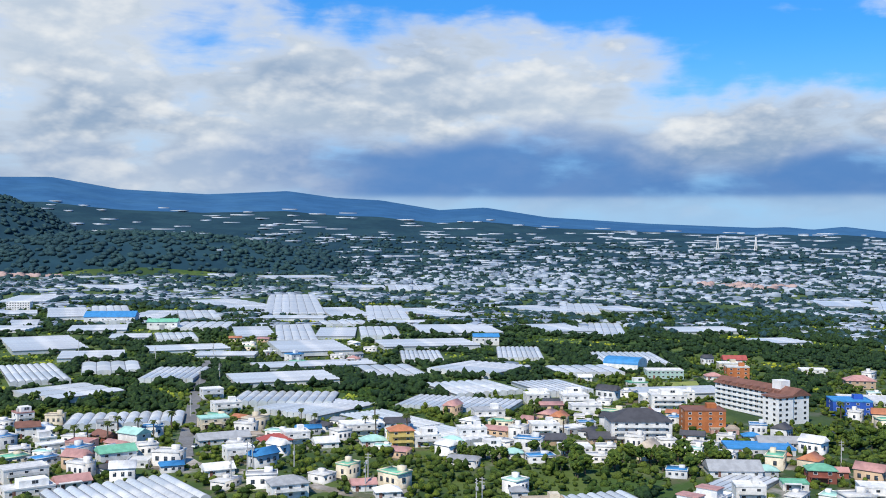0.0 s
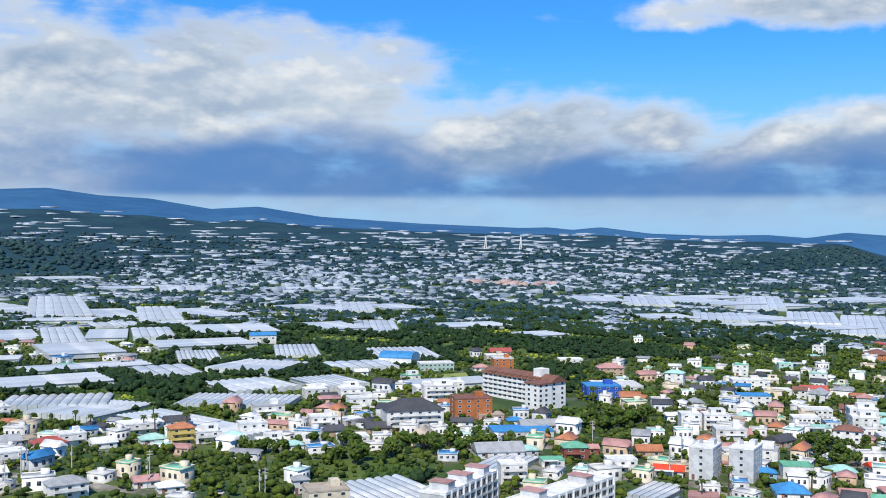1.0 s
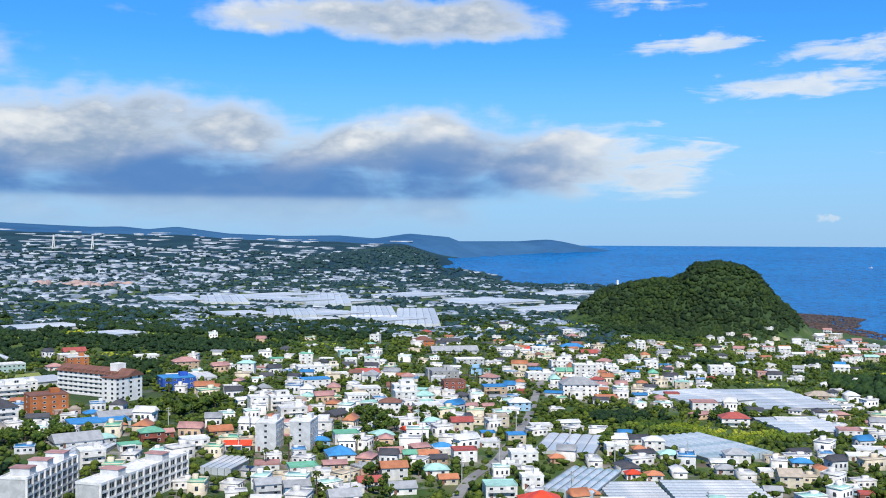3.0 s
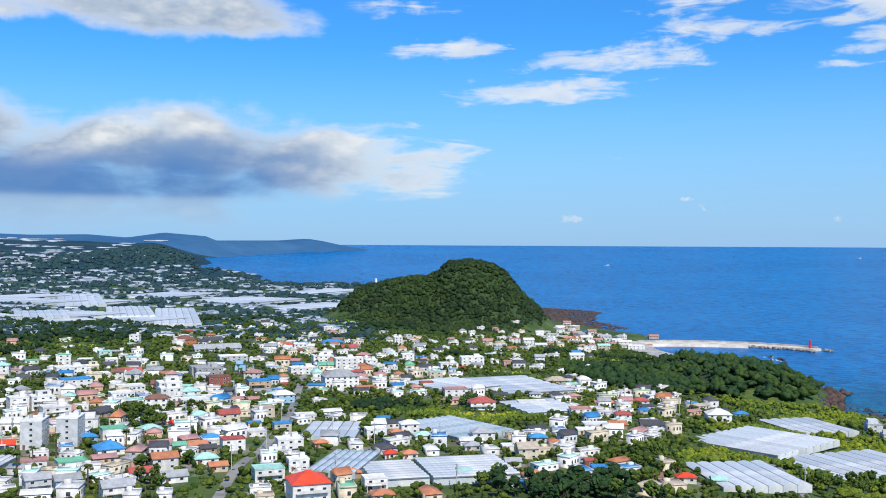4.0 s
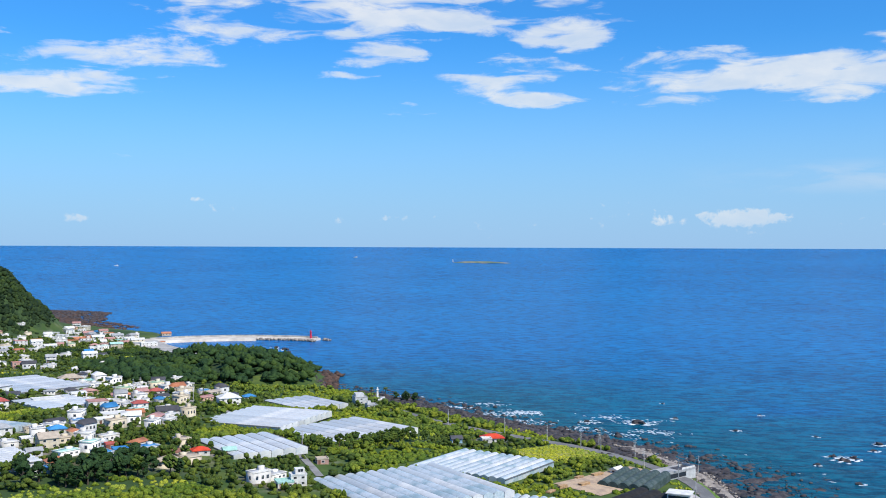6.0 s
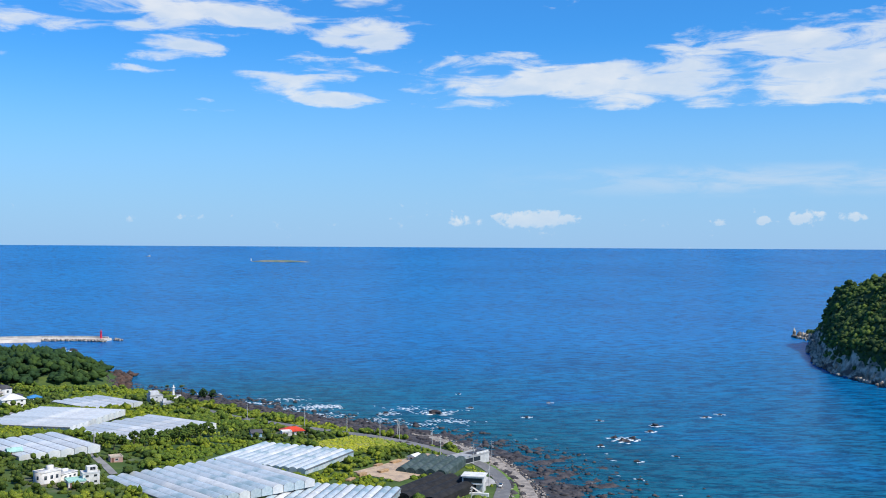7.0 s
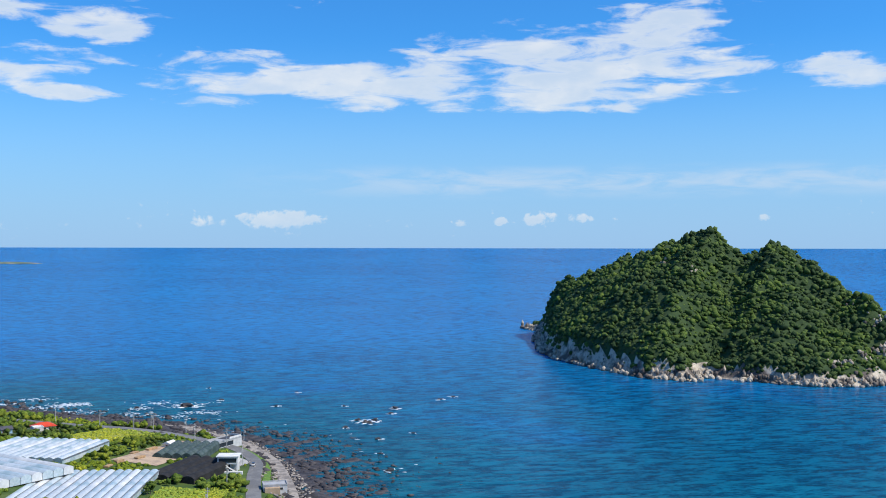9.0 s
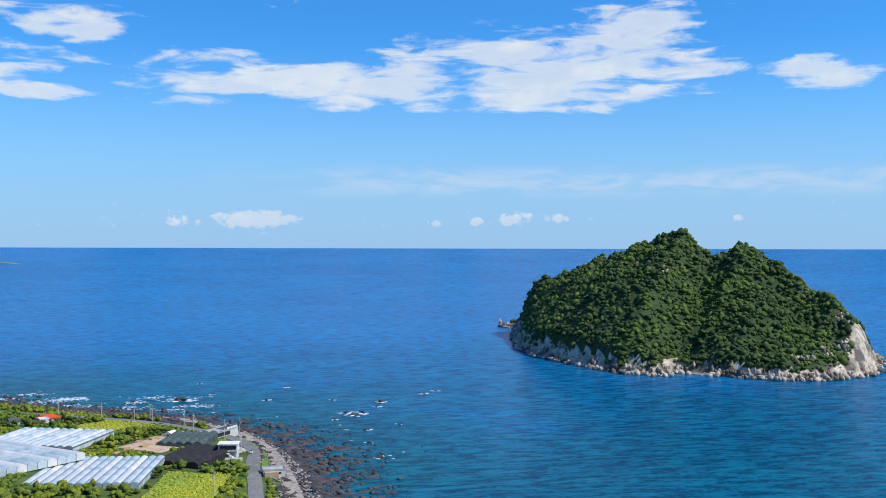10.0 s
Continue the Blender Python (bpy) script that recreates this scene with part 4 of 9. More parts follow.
def strip(name, points, width, lift, material, label, category, kind="structure"):
    """A road or path laid on the ground."""
    pts = [Vector((x, y, 0)) for x, y in points]
    fine = []
    for i, (a, b) in enumerate(zip(pts, pts[1:])):
        p0, p3 = pts[max(i - 1, 0)], pts[min(i + 2, len(pts) - 1)]
        n = max(2, int((b - a).length / 6))
        for k in range(n):
            t = k / n
            fine.append(0.5 * ((2 * a) + (b - p0) * t + (2 * p0 - 5 * a + 4 * b - p3) * t * t + (3 * a - p0 - 3 * b + p3) * t ** 3))
    fine.append(pts[-1])
    rows = []
    for i, p in enumerate(fine):
        way = (fine[min(i + 1, len(fine) - 1)] - fine[max(i - 1, 0)]).normalized()
        side = Vector((-way.y, way.x, 0))
        rows.append([p + side * width / 2, p - side * width / 2])
    flat = np.array([[q.x, q.y] for row in rows for q in row])
    z = ground(flat[:, 0], flat[:, 1]).reshape(-1, 2).max(axis=1) + lift
    bm = bmesh.new()
    edge = []
    for (a, b), h in zip(rows, z):
        edge.append([bm.verts.new((a.x, a.y, h - 0.6)), bm.verts.new((a.x, a.y, h)), bm.verts.new((b.x, b.y, h)), bm.verts.new((b.x, b.y, h - 0.6))])
    for a, b in zip(edge, edge[1:]):
        for k in range(3):
            bm.faces.new((a[k], a[k + 1], b[k + 1], b[k]))
    bmesh.ops.recalc_face_normals(bm, faces=bm.faces)
    me = bpy.data.meshes.new(name)
    bm.to_mesh(me)
    bm.free()
    me.materials.append(material)
    ob = tagged(new(name, me), label, category, kind=kind)
    for p in fine[::2]:
        TAKEN.append((p.x, p.y, width / 2 + 1.5))
    return ob


def plot(name, x, y, turn, w, d, material, label, category, lift=0.15):
    """A flat piece of ground that follows the slope."""
    n, m = max(2, int(w / 6)), max(2, int(d / 6))
    u, v = np.meshgrid(np.linspace(-w / 2, w / 2, n), np.linspace(-d / 2, d / 2, m))
    c, s = math.cos(radians(turn)), math.sin(radians(turn))
    px, py = x + u * c - v * s, y + u * s + v * c
    verts = np.stack([px, py, ground(px, py) + lift], -1).reshape(-1, 3)
    ob = new(name, mesh_of(name, verts, grid_faces(m, n), material, True))
    PLOTS.append((x, y, c, s, w / 2, d / 2))
    return tagged(ob, label, category, kind="structure")


COTTAGES = []  # the smaller houses further in the village: x, y, turn, width, depth, wall height, roof colour, gabled


def cottage(x, y, turn, w, d, h, top, gabled):
    COTTAGES.append((x, y, turn, w, d, h, top, gabled))
    stand(x, y, turn, w, d)


def cottage_template(gabled):
    """A unit house: walls, roof and windows, as quads with material slots 0, 1, 2."""
    v, f, slots = [], [], []

    def block(x0, y0, z0, x1, y1, z1, slot):
        n = len(v)
        v.extend([(x0, y0, z0), (x1, y0, z0), (x1, y1, z0), (x0, y1, z0), (x0, y0, z1), (x1, y0, z1), (x1, y1, z1), (x0, y1, z1)])
        for q in ((0, 1, 5, 4), (1, 2, 6, 5), (2, 3, 7, 6), (3, 0, 4, 7), (4, 5, 6, 7)):
            f.append([n + i for i in q])
            slots.append(slot)

    block(-0.5, -0.5, -0.4, 0.5, 0.5, 1.0, 0)
    for s in (-0.3, 0.02, 0.3):
        block(s - 0.065, -0.515, 0.38, s + 0.065, -0.50, 0.70, 2)
    for x in (-0.515, 0.5):
        block(x, -0.15, 0.38, x + 0.015, 0.05, 0.70, 2)
    n = len(v)
    if gabled:
        v.extend([(-0.55, -0.57, 0.98), (0.55, -0.57, 0.98), (0.55, 0.57, 0.98), (-0.55, 0.57, 0.98), (-0.55, 0, 1.48), (0.55, 0, 1.48), (-0.55, 0, 0.98), (0.55, 0, 0.98)])
        for q in ((0, 1, 5, 4), (2, 3, 4, 5), (3, 6, 0, 4), (1, 7, 2, 5)):
            f.append([n + i for i in q])
            slots.append(1)
    else:
        block(-0.53, -0.53, 1.0, 0.53, 0.53, 1.06, 1)
        block(-0.53, -0.53, 1.06, 0.53, -0.49, 1.13, 0)
        block(-0.53, 0.49, 1.06, 0.53, 0.53, 1.13, 0)
        block(-0.53, -0.49, 1.06, -0.5, 0.49, 1.13, 0)
        block(0.5, -0.49, 1.06, 0.53, 0.49, 1.13, 0)
        block(0.08, 0.05, 1.06, 0.36, 0.36, 1.42, 0)
    return (np.array(v, float), np.array(f)), slots


def build_cottages():
    for gabled in (0, 1):
        shape, slots = cottage_template(gabled)
        for top in sorted({c[6] for c in COTTAGES if c[7] == gabled}):
            rows = [(x, y, float(ground(np.array([x]), np.array([y]))[0]), w, d, h, radians(turn), 0) for x, y, turn, w, d, h, t, g in COTTAGES if t == top and g == gabled]
            wall = {"tan": "cream", "orange": "cream", "dark": "light", "green": "cream", "blue": "light", "rose": "tan"}.get(top, "white")
            ob = scatter_mesh("village_houses", [shape], rows, [WALLS[wall], ROOFS[top], GLASS], slots=slots)
            tagged(ob, f"small {WALL_WORDS[wall]} village houses with {ROOF_WORDS[top]} {'gabled' if gabled else 'flat'} roofs", "houses", kind="stuff")


# ---- greenhouses near the village ----
greenhouse(419, 112, 136, 66.9, 65.1, 12, 2)
greenhouse(482, 92, 250, 55.1, 49.6, 12, 2)
greenhouse(398, 58, 261, 52.6, 59.1, 13, 2)
greenhouse(566, 244, 172, 64.0, 56.0, 9, high=3.0, arch=0.9)
greenhouse(548, 186, 150, 64.0, 54.0, 8, high=3.0, arch=0.9)
greenhouse(464, 209, 138, 40.0, 48.0, 6, high=3.0, arch=0.9)
greenhouse(647, 250, 145, 37.6, 48.4, 5, high=3.0, arch=0.9)
greenhouse(340, 338, 300, 21.4, 42.9, 6, 1)
greenhouse(344, 313, 236, 35.6, 23.5, 8, high=3.0, arch=0.8)
greenhouse(371, 295, 234, 40.3, 37.4, 9, high=3.0, arch=0.8)
greenhouse(443, 361, 169, 37.5, 52.7, 9, 1)
greenhouse(577, 477, 257, 55.0, 47.1, 7, high=3.0, arch=0.8)
greenhouse(625, 457, 242, 85.3, 55.0, 7, high=3.0, arch=0.8)
greenhouse(558, 387, 241, 49.1, 38.8, 6, high=3.0, arch=0.8)
greenhouse(384, 392, 309, 27.3, 43.0, 5, high=3.0, arch=0.6)
greenhouse(129, 449, 199, 34.9, 40.8, 9)
greenhouse(183, 479, 321, 17.8, 30.0, 6)
greenhouse(227, 431, 312, 14.3, 23.6, 5)
greenhouse(-37, 452, 216, 46.6, 38.9, 11, high=3.0, arch=2.0)
greenhouse(-79, 587, 12, 53.1, 30.4, 10)
greenhouse(-177, 718, 28, 32.6, 84.1, 8)
greenhouse(-132, 653, 321, 45.3, 42.2, 3, high=3.0, arch=1.0)
greenhouse(-92, 723, 3, 31.9, 52.7, 8)
greenhouse(-12, 647, 0, 52.9, 34.8, 11)
greenhouse(7, 623, 326, 42.7, 46.3, 11)
greenhouse(47, 589, 217, 26.3, 50.5, 9)
greenhouse(81, 634, 342, 59.0, 35.6, 17)
greenhouse(89, 685, 204, 41.3, 45.6, 8)
greenhouse(95, 751, 325, 47.4, 48.8, 9)
greenhouse(75, 558, 219, 21.4, 38.6, 6)
greenhouse(134, 685, 201, 31.1, 42.9, 8, high=3.0, arch=0.7)
greenhouse(-234, 875, 298, 111.1, 51.5, 7, high=3.0, arch=1.0)
greenhouse(127, 848, 178, 32.1, 73.6, 9)
greenhouse(204, 828, 180, 46.3, 72.2, 11)
greenhouse(56, 819, 184, 28.8, 56.8, 9)
greenhouse(-29, 860, 287, 82.3, 51.5, 7, high=3.0, arch=0.8)

# ---- greenhouses on the plain ----
greenhouse(-319, 1155, 291, 145.8, 38.5, 5, high=3.0, arch=0.8)
greenhouse(-274, 1155, 199, 38.7, 233.4, 5, high=3.0, arch=0.8)
greenhouse(-225, 1144, 272, 123.9, 40.2, 5, high=3.0, arch=0.8)
greenhouse(-180, 1141, 196, 39.2, 114.4, 5, high=3.0, arch=0.8)
greenhouse(-319, 1046, 290, 75.6, 25.6, 4, high=3.0, arch=0.8)
greenhouse(-174, 1304, 299, 228.2, 63.5, 7, high=3.0, arch=0.8)
greenhouse(-112, 1334, 189, 63.1, 388.9, 7, high=3.0, arch=0.8)
greenhouse(-92, 973, 284, 100.2, 32.2, 5, high=3.0, arch=0.8)
greenhouse(-56, 973, 190, 32.3, 146.1, 5, high=3.0, arch=0.8)
greenhouse(-20, 973, 274, 87.6, 32.6, 5, high=3.0, arch=0.8)
greenhouse(16, 972, 186, 32.8, 87.8, 5, high=3.0, arch=0.8)
greenhouse(-38, 1201, 284, 140.5, 42.6, 5, high=3.0, arch=0.8)
greenhouse(8, 1205, 185, 42.5, 206.5, 5, high=3.0, arch=0.8)
greenhouse(55, 1203, 293, 135.9, 45.7, 5, high=3.0, arch=0.8)
greenhouse(82, 1013, 278, 87.1, 70.4, 11, high=3.0, arch=0.8)
greenhouse(179, 1290, 297, 100.6, 52.8, 5, high=3.0, arch=0.8)
greenhouse(229, 1295, 174, 44.9, 166.9, 5, high=3.0, arch=0.8)
greenhouse(278, 1292, 279, 90.3, 46.7, 5, high=3.0, arch=0.8)
greenhouse(176, 1039, 285, 83.9, 40.4, 6, high=3.0, arch=0.8)
greenhouse(218, 1044, 173, 38.0, 135.3, 6, high=3.0, arch=0.8)
greenhouse(311, 1044, 279, 51.5, 65.0, 9, high=3.0, arch=0.8)
greenhouse(351, 951, 285, 42.0, 36.0, 5, high=3.0, arch=0.8)
greenhouse(-185, 935, 284, 37.0, 32.1, 6, high=3.0, arch=0.8)
greenhouse(-148, 935, 198, 32.0, 58.1, 6, high=3.0, arch=0.8)
greenhouse(-450, 1700, 294, 181.0, 78.7, 7, high=3.0, arch=0.8)
greenhouse(-450, 1387, 283, 154.3, 55.4, 7, high=3.0, arch=0.8)
greenhouse(-61, 1736, 276, 89.5, 70.3, 6, high=3.0, arch=0.8)
greenhouse(16, 1730, 184, 70.6, 165.9, 6, high=3.0, arch=0.8)
greenhouse(-227, 2142, 289, 139.6, 139.8, 10, high=3.0, arch=0.8)
greenhouse(176, 1735, 285, 83.0, 79.1, 7, high=3.0, arch=0.8)
greenhouse(586, 1420, 258, 130.3, 62.8, 6, high=3.0, arch=0.8)
greenhouse(656, 1409, 158, 64.4, 197.9, 6, high=3.0, arch=0.8)
greenhouse(737, 1384, 282, 144.2, 77.5, 6, high=3.0, arch=0.8)
greenhouse(820, 1395, 151, 63.4, 313.5, 6, high=3.0, arch=0.8)
greenhouse(691, 1062, 278, 124.6, 63.5, 6, high=3.0, arch=0.8)
greenhouse(759, 1067, 146, 50.5, 276.5, 6, high=3.0, arch=0.8)
greenhouse(1046, 1303, 281, 126.9, 163.5, 10, high=3.0, arch=0.8)
greenhouse(1427, 1542, 284, 85.6, 227.6, 9, high=3.0, arch=0.8)
greenhouse(1056, 1151, 277, 87.4, 168.0, 11, high=3.0, arch=0.8)
greenhouse(563, 1155, 267, 72.4, 59.6, 7, high=3.0, arch=0.8)
greenhouse(628, 1147, 154, 58.1, 124.3, 7, high=3.0, arch=0.8)
greenhouse(1026, 1467, 291, 105.8, 155.8, 7, high=3.0, arch=0.8)
greenhouse(611, 1055, 263, 31.1, 50.0, 6, high=3.0, arch=0.8)
greenhouse(784, 1337, 281, 90.0, 118.2, 10, high=3.0, arch=0.8)
greenhouse(664, 1126, 281, 80.4, 70.8, 7, high=3.0, arch=0.8)
greenhouse(739, 1137, 149, 55.0, 185.7, 7, high=3.0, arch=0.8)
greenhouse(765, 1490, 286, 80.9, 148.7, 11, high=3.0, arch=0.8)
greenhouse(231, 1721, 268, 61.7, 65.7, 6, high=3.0, arch=0.8)

# ---- roads ----
strip("coast_road", [(250, -20), (343, -15), (380, -15.5), (434, -17), (470, -19), (505, -11), (530, 5), (554, 26), (570, 48), (582, 76), (600, 112), (630, 155), (672, 195)], 7.0, 0.25, ASPHALT,
      "grey asphalt coast road curving along the shore", "road")
strip("road_edge_line", [(255, -22.8), (343, -17.9), (380, -18.4), (434, -19.9), (471, -21.9), (506.5, -13.6), (532, 2.9), (556.4, 24.4), (572.7, 46.8), (584.8, 75)], 0.5, 0.32, LINE, "white painted road edge line", "road marking")
strip("road_centre_line", [(343, -14.8), (380, -15.3), (434, -16.8), (470, -18.8), (505, -10.8), (530, 5.2), (554, 26.2), (570, 48.2)], 0.35, 0.32, LINE, "worn pale centre line", "road marking")
strip("village_road", [(252, 317), (271, 336), (302, 364), (328, 380), (358, 406), (409, 453), (475, 521), (555, 601), (652, 667)], 4.6, 0.25, STREET, "grey concrete village street between houses", "road")
strip("farm_road", [(-32, 514), (-38, 537), (-47, 580), (-66, 670), (-75, 722), (-89, 799)], 6.5, 0.3, ASPHALT, "dark straight farm road between greenhouses", "road")
strip("lane", [(-34, 519), (-26, 503), (-4, 490), (19, 475), (37, 462), (53, 455)], 5.0, 0.25, YARD, "brown earth lane beside an orchard", "road")
strip("lane", [(424, 157), (437, 165), (456, 178), (512, 215), (554, 254), (612, 311), (638, 347)], 3.6, 0.25, STREET, "narrow concrete lane between greenhouses", "road")

# ---- houses ----
house(35, 567, 16, 19.3, 11.0, 2, "flat", "white", "white", "stair balcony")
house(42, 543, 15, 10.6, 8.0, 1, "hip", "white", "mint", "")
house(51, 569, 14, 10.7, 8.0, 2, "gable", "white", "dark", "")
house(54, 540, 14, 10.5, 7.9, 3, "hip", "yellow", "orange", "balcony")
house(65, 543, 12, 11.5, 8.6, 2, "flat", "white", "white", "step balcony")
house(76, 542, 11, 9.7, 7.3, 1, "hip", "white", "mint", "")
house(85, 555, 10, 12.3, 9.2, 2, "flat", "white", "white", "stair")
house(92, 532, 9, 11.7, 8.8, 1, "flat", "white", "white", "step")
house(101, 522, 8, 8.4, 6.3, 1, "hip", "white", "mint", "")
house(107, 567, 7, 7.3, 5.5, 1, "flat", "brick", "rose", "")
house(118, 564, 6, 12.6, 9.4, 2, "flat", "white", "white", "porch stair")
house(120, 545, 6, 10.7, 8.0, 1, "gable", "tan", "dark", "")
house(128, 532, 4, 13.2, 9.9, 1, "flat", "white", "white", "")
house(142, 549, 3, 11.8, 8.9, 1, "gable", "tan", "dark", "")
house(94, 596, 9, 14.8, 11.0, 2, "flat", "white", "grey", "stair porch")
house(124, 657, 6, 10.9, 8.2, 2, "flat", "white", "white", "")
house(143, 663, 5, 13.3, 10.0, 1, "flat", "white", "white", "step")
house(144, 617, 4, 15.0, 11.0, 2, "flat", "white", "white", "stair")
house(157, 715, 4, 8.2, 6.2, 1, "gable", "white", "white", "")
house(44, 467, 15, 8.6, 6.4, 1, "gable", "white", "rose", "")
house(53, 459, 14, 8.8, 6.6, 1, "hip", "white", "white", "")
house(99, 457, 7, 5.5, 5.5, 2, "hip", "light", "grey", "")
house(106, 434, 6, 14.1, 12.0, 3, "flat", "cream", "tan", "stair")
house(159, 555, 1, 26.7, 18.0, 4, "hip", "white", "dark", "balcony", "apartment_house", category='apartment house')
house(195, 584, 358, 19.0, 14.0, 4, "flat", "orange", "brown", "stair", "guest_house")
house(203, 577, 357, 12.8, 9.6, 1, "flat", "pink", "tan", "")
house(189, 633, 360, 18.4, 11.0, 3, "flat", "white", "white", "step balcony")
house(204, 656, 359, 8.8, 6.6, 2, "flat", "white", "white", "stair")
house(284, 633, 351, 19.6, 16.0, 3, "flat", "blue", "blue", "stair", "site_building", category='building')
house(305, 662, 350, 27.5, 26.0, 1, "flat", "light", "white", "", "warehouse", category='warehouse')
house(207, 537, 355, 27.9, 16.0, 1, "flat", "light", "blue", "", "solar_shed", category='shed')
house(211, 560, 356, 7.5, 5.6, 1, "hip", "white", "blue", "")
house(215, 486, 352, 10.3, 7.8, 2, "hip", "brick", "green", "porch")
house(248, 486, 348, 10.6, 8.0, 1, "gable", "tan", "orange", "")
house(197, 495, 355, 8.7, 6.5, 1, "hip", "light", "mint", "")
house(212, 521, 354, 6.0, 5.5, 1, "hip", "cream", "orange", "")
house(202, 477, 353, 9.2, 6.9, 1, "flat", "white", "green", "porch")
house(180, 459, 356, 10.3, 7.7, 3, "flat", "white", "white", "stair balcony")
house(226, 463, 350, 11.6, 8.7, 2, "flat", "white", "white", "porch")
house(225, 493, 351, 5.5, 5.5, 1, "gable", "brick", "rose", "")
house(257, 744, 356, 13.6, 10.2, 3, "flat", "orange", "white", "stair")
house(210, 740, 360, 22.6, 12.0, 2, "flat", "mint", "white", "", "school", category='school', plan=(8, 3, 0, 3))
house(279, 828, 356, 16.0, 11.0, 1, "gable", "white", "red", "")
house(240, 736, 357, 10.0, 7.5, 1, "hip", "white", "rose", "")
house(320, 786, 352, 17.0, 11.0, 1, "flat", "white", "white", "")
house(324, 719, 350, 16.9, 11.0, 2, "hip", "tan", "rose", "")
house(290, 533, 346, 9.5, 9.0, 3, "flat", "white", "white", "stair")
house(302, 531, 345, 11.6, 8.7, 3, "flat", "white", "white", "step balcony")
house(316, 534, 343, 5.7, 5.5, 2, "flat", "pink", "tan", "")
house(301, 509, 344, 13.1, 9.8, 1, "gable", "white", "rose", "porch")
house(255, 448, 319, 9.2, 14.0, 5, "flat", "light", "white", "stair tank", "apartment_block", plan=(1, 4, 0, 4), size=(1.4, 1.2), category='apartment block')
house(270, 444, 317, 9.3, 14.0, 5, "flat", "light", "white", "stair tank", "apartment_block", plan=(1, 4, 0, 4), size=(1.4, 1.2), category='apartment block')
house(466, 611, 335, 19.6, 11.0, 3, "flat", "grey", "grey", "stair", "unfinished_building", category='building')
house(357, 542, 340, 13.0, 9.7, 2, "flat", "white", "white", "porch", plan=(6, 2, 0, 2))
house(382, 530, 337, 12.5, 9.4, 3, "flat", "white", "white", "step")
house(436, 554, 334, 12.5, 9.3, 3, "flat", "brick", "brown", "")
house(395, 529, 336, 11.0, 8.3, 2, "hip", "white", "mint", "")
house(577, 792, 337, 18.5, 14.0, 2, "hip", "orange", "brown", "")
house(617, 804, 335, 17.0, 11.0, 1, "gable", "white", "dark", "")
house(566, 730, 335, 39.5, 14.0, 1, "gable", "light", "grey", "", "long_shed", category='shed')
house(457, 726, 341, 9.7, 7.2, 2, "flat", "mint", "mint", "")
house(391, 660, 343, 19.6, 11.0, 2, "flat", "white", "white", "stair")
house(398, 637, 341, 16.0, 11.0, 1, "flat", "white", "white", "")
house(534, 667, 334, 22.1, 11.0, 2, "flat", "light", "white", "")
house(364, 605, 343, 17.9, 11.0, 2, "flat", "white", "blue", "")
house(424, 640, 340, 15.7, 11.0, 1, "gable", "white", "red", "")
house(371, 491, 336, 15.2, 11.0, 2, "flat", "white", "white", "balcony")
house(390, 499, 335, 13.1, 9.8, 2, "flat", "cream", "white", "")
house(321, 409, 335, 8.3, 6.2, 1, "hip", "white", "blue", "")
house(492, 636, 335, 10.4, 7.8, 1, "hip", "white", "grey", "")
house(104, 443, 5, 9.8, 7.4, 2, "flat", "cream", "tan", "")
house(288, 304, 329, 14.3, 15.0, 3, "hip", "white", "vermilion", "balcony", "villa", storey=3.4)
house(301, 343, 331, 12.2, 9.2, 2, "flat", "white", "mint", "balcony")
house(319, 345, 330, 8.7, 6.5, 2, "flat", "white", "white", "stair")
house(324, 304, 326, 9.5, 7.1, 2, "flat", "white", "white", "balcony porch")
house(316, 292, 325, 8.8, 6.6, 1, "hip", "white", "orange", "")
house(507, 516, 328, 23.1, 16.0, 3, "hip", "white", "grey", "", "church", category='church', plan=(6, 3, 0, 3))
house(571, 577, 328, 16.8, 11.0, 4, "flat", "white", "white", "stair")
house(535, 585, 330, 19.4, 11.0, 2, "flat", "white", "white", "stair")
house(597, 591, 327, 9.5, 7.1, 3, "flat", "white", "white", "")
house(586, 619, 329, 16.1, 11.0, 3, "flat", "white", "white", "step")
house(705, 733, 328, 21.2, 11.0, 1, "hip", "white", "blue", "")
house(673, 678, 327, 13.6, 10.2, 1, "gable", "white", "red", "")
house(705, 561, 321, 19.6, 11.0, 3, "flat", "white", "white", "stair")
house(661, 550, 322, 14.6, 11.0, 2, "flat", "white", "white", "stair")
house(665, 539, 321, 5.7, 5.5, 1, "flat", "brick", "red", "")
house(672, 605, 324, 10.3, 7.7, 2, "flat", "white", "white", "")
house(729, 540, 318, 8.6, 6.5, 2, "flat", "pink", "rose", "")
house(613, 591, 326, 9.7, 7.2, 2, "flat", "white", "white", "stair")
house(509, 493, 326, 13.3, 10.0, 1, "flat", "tan", "orange", "")
house(640, 707, 330, 11.7, 8.8, 2, "flat", "white", "white", "")
house(811, 853, 329, 11.2, 8.4, 2, "flat", "white", "white", "")
house(766, 704, 325, 7.9, 5.9, 3, "flat", "white", "white", "stair")
house(623, 297, 307, 14.5, 12.0, 2, "hip", "white", "white", "")
house(654, 296, 306, 8.8, 6.6, 1, "hip", "white", "blue", "")
house(643, 363, 311, 10.4, 7.8, 1, "hip", "white", "red", "")
house(613, 368, 313, 6.1, 5.5, 1, "hip", "white", "orange", "")
house(555, 325, 312, 9.1, 6.8, 2, "hip", "white", "red", "")
house(527, 312, 312, 9.8, 7.3, 1, "gable", "tan", "orange", "")
house(547, 302, 310, 12.9, 9.7, 1, "gable", "white", "dark", "")
house(555, 355, 314, 12.3, 9.3, 2, "flat", "white", "rose", "balcony")
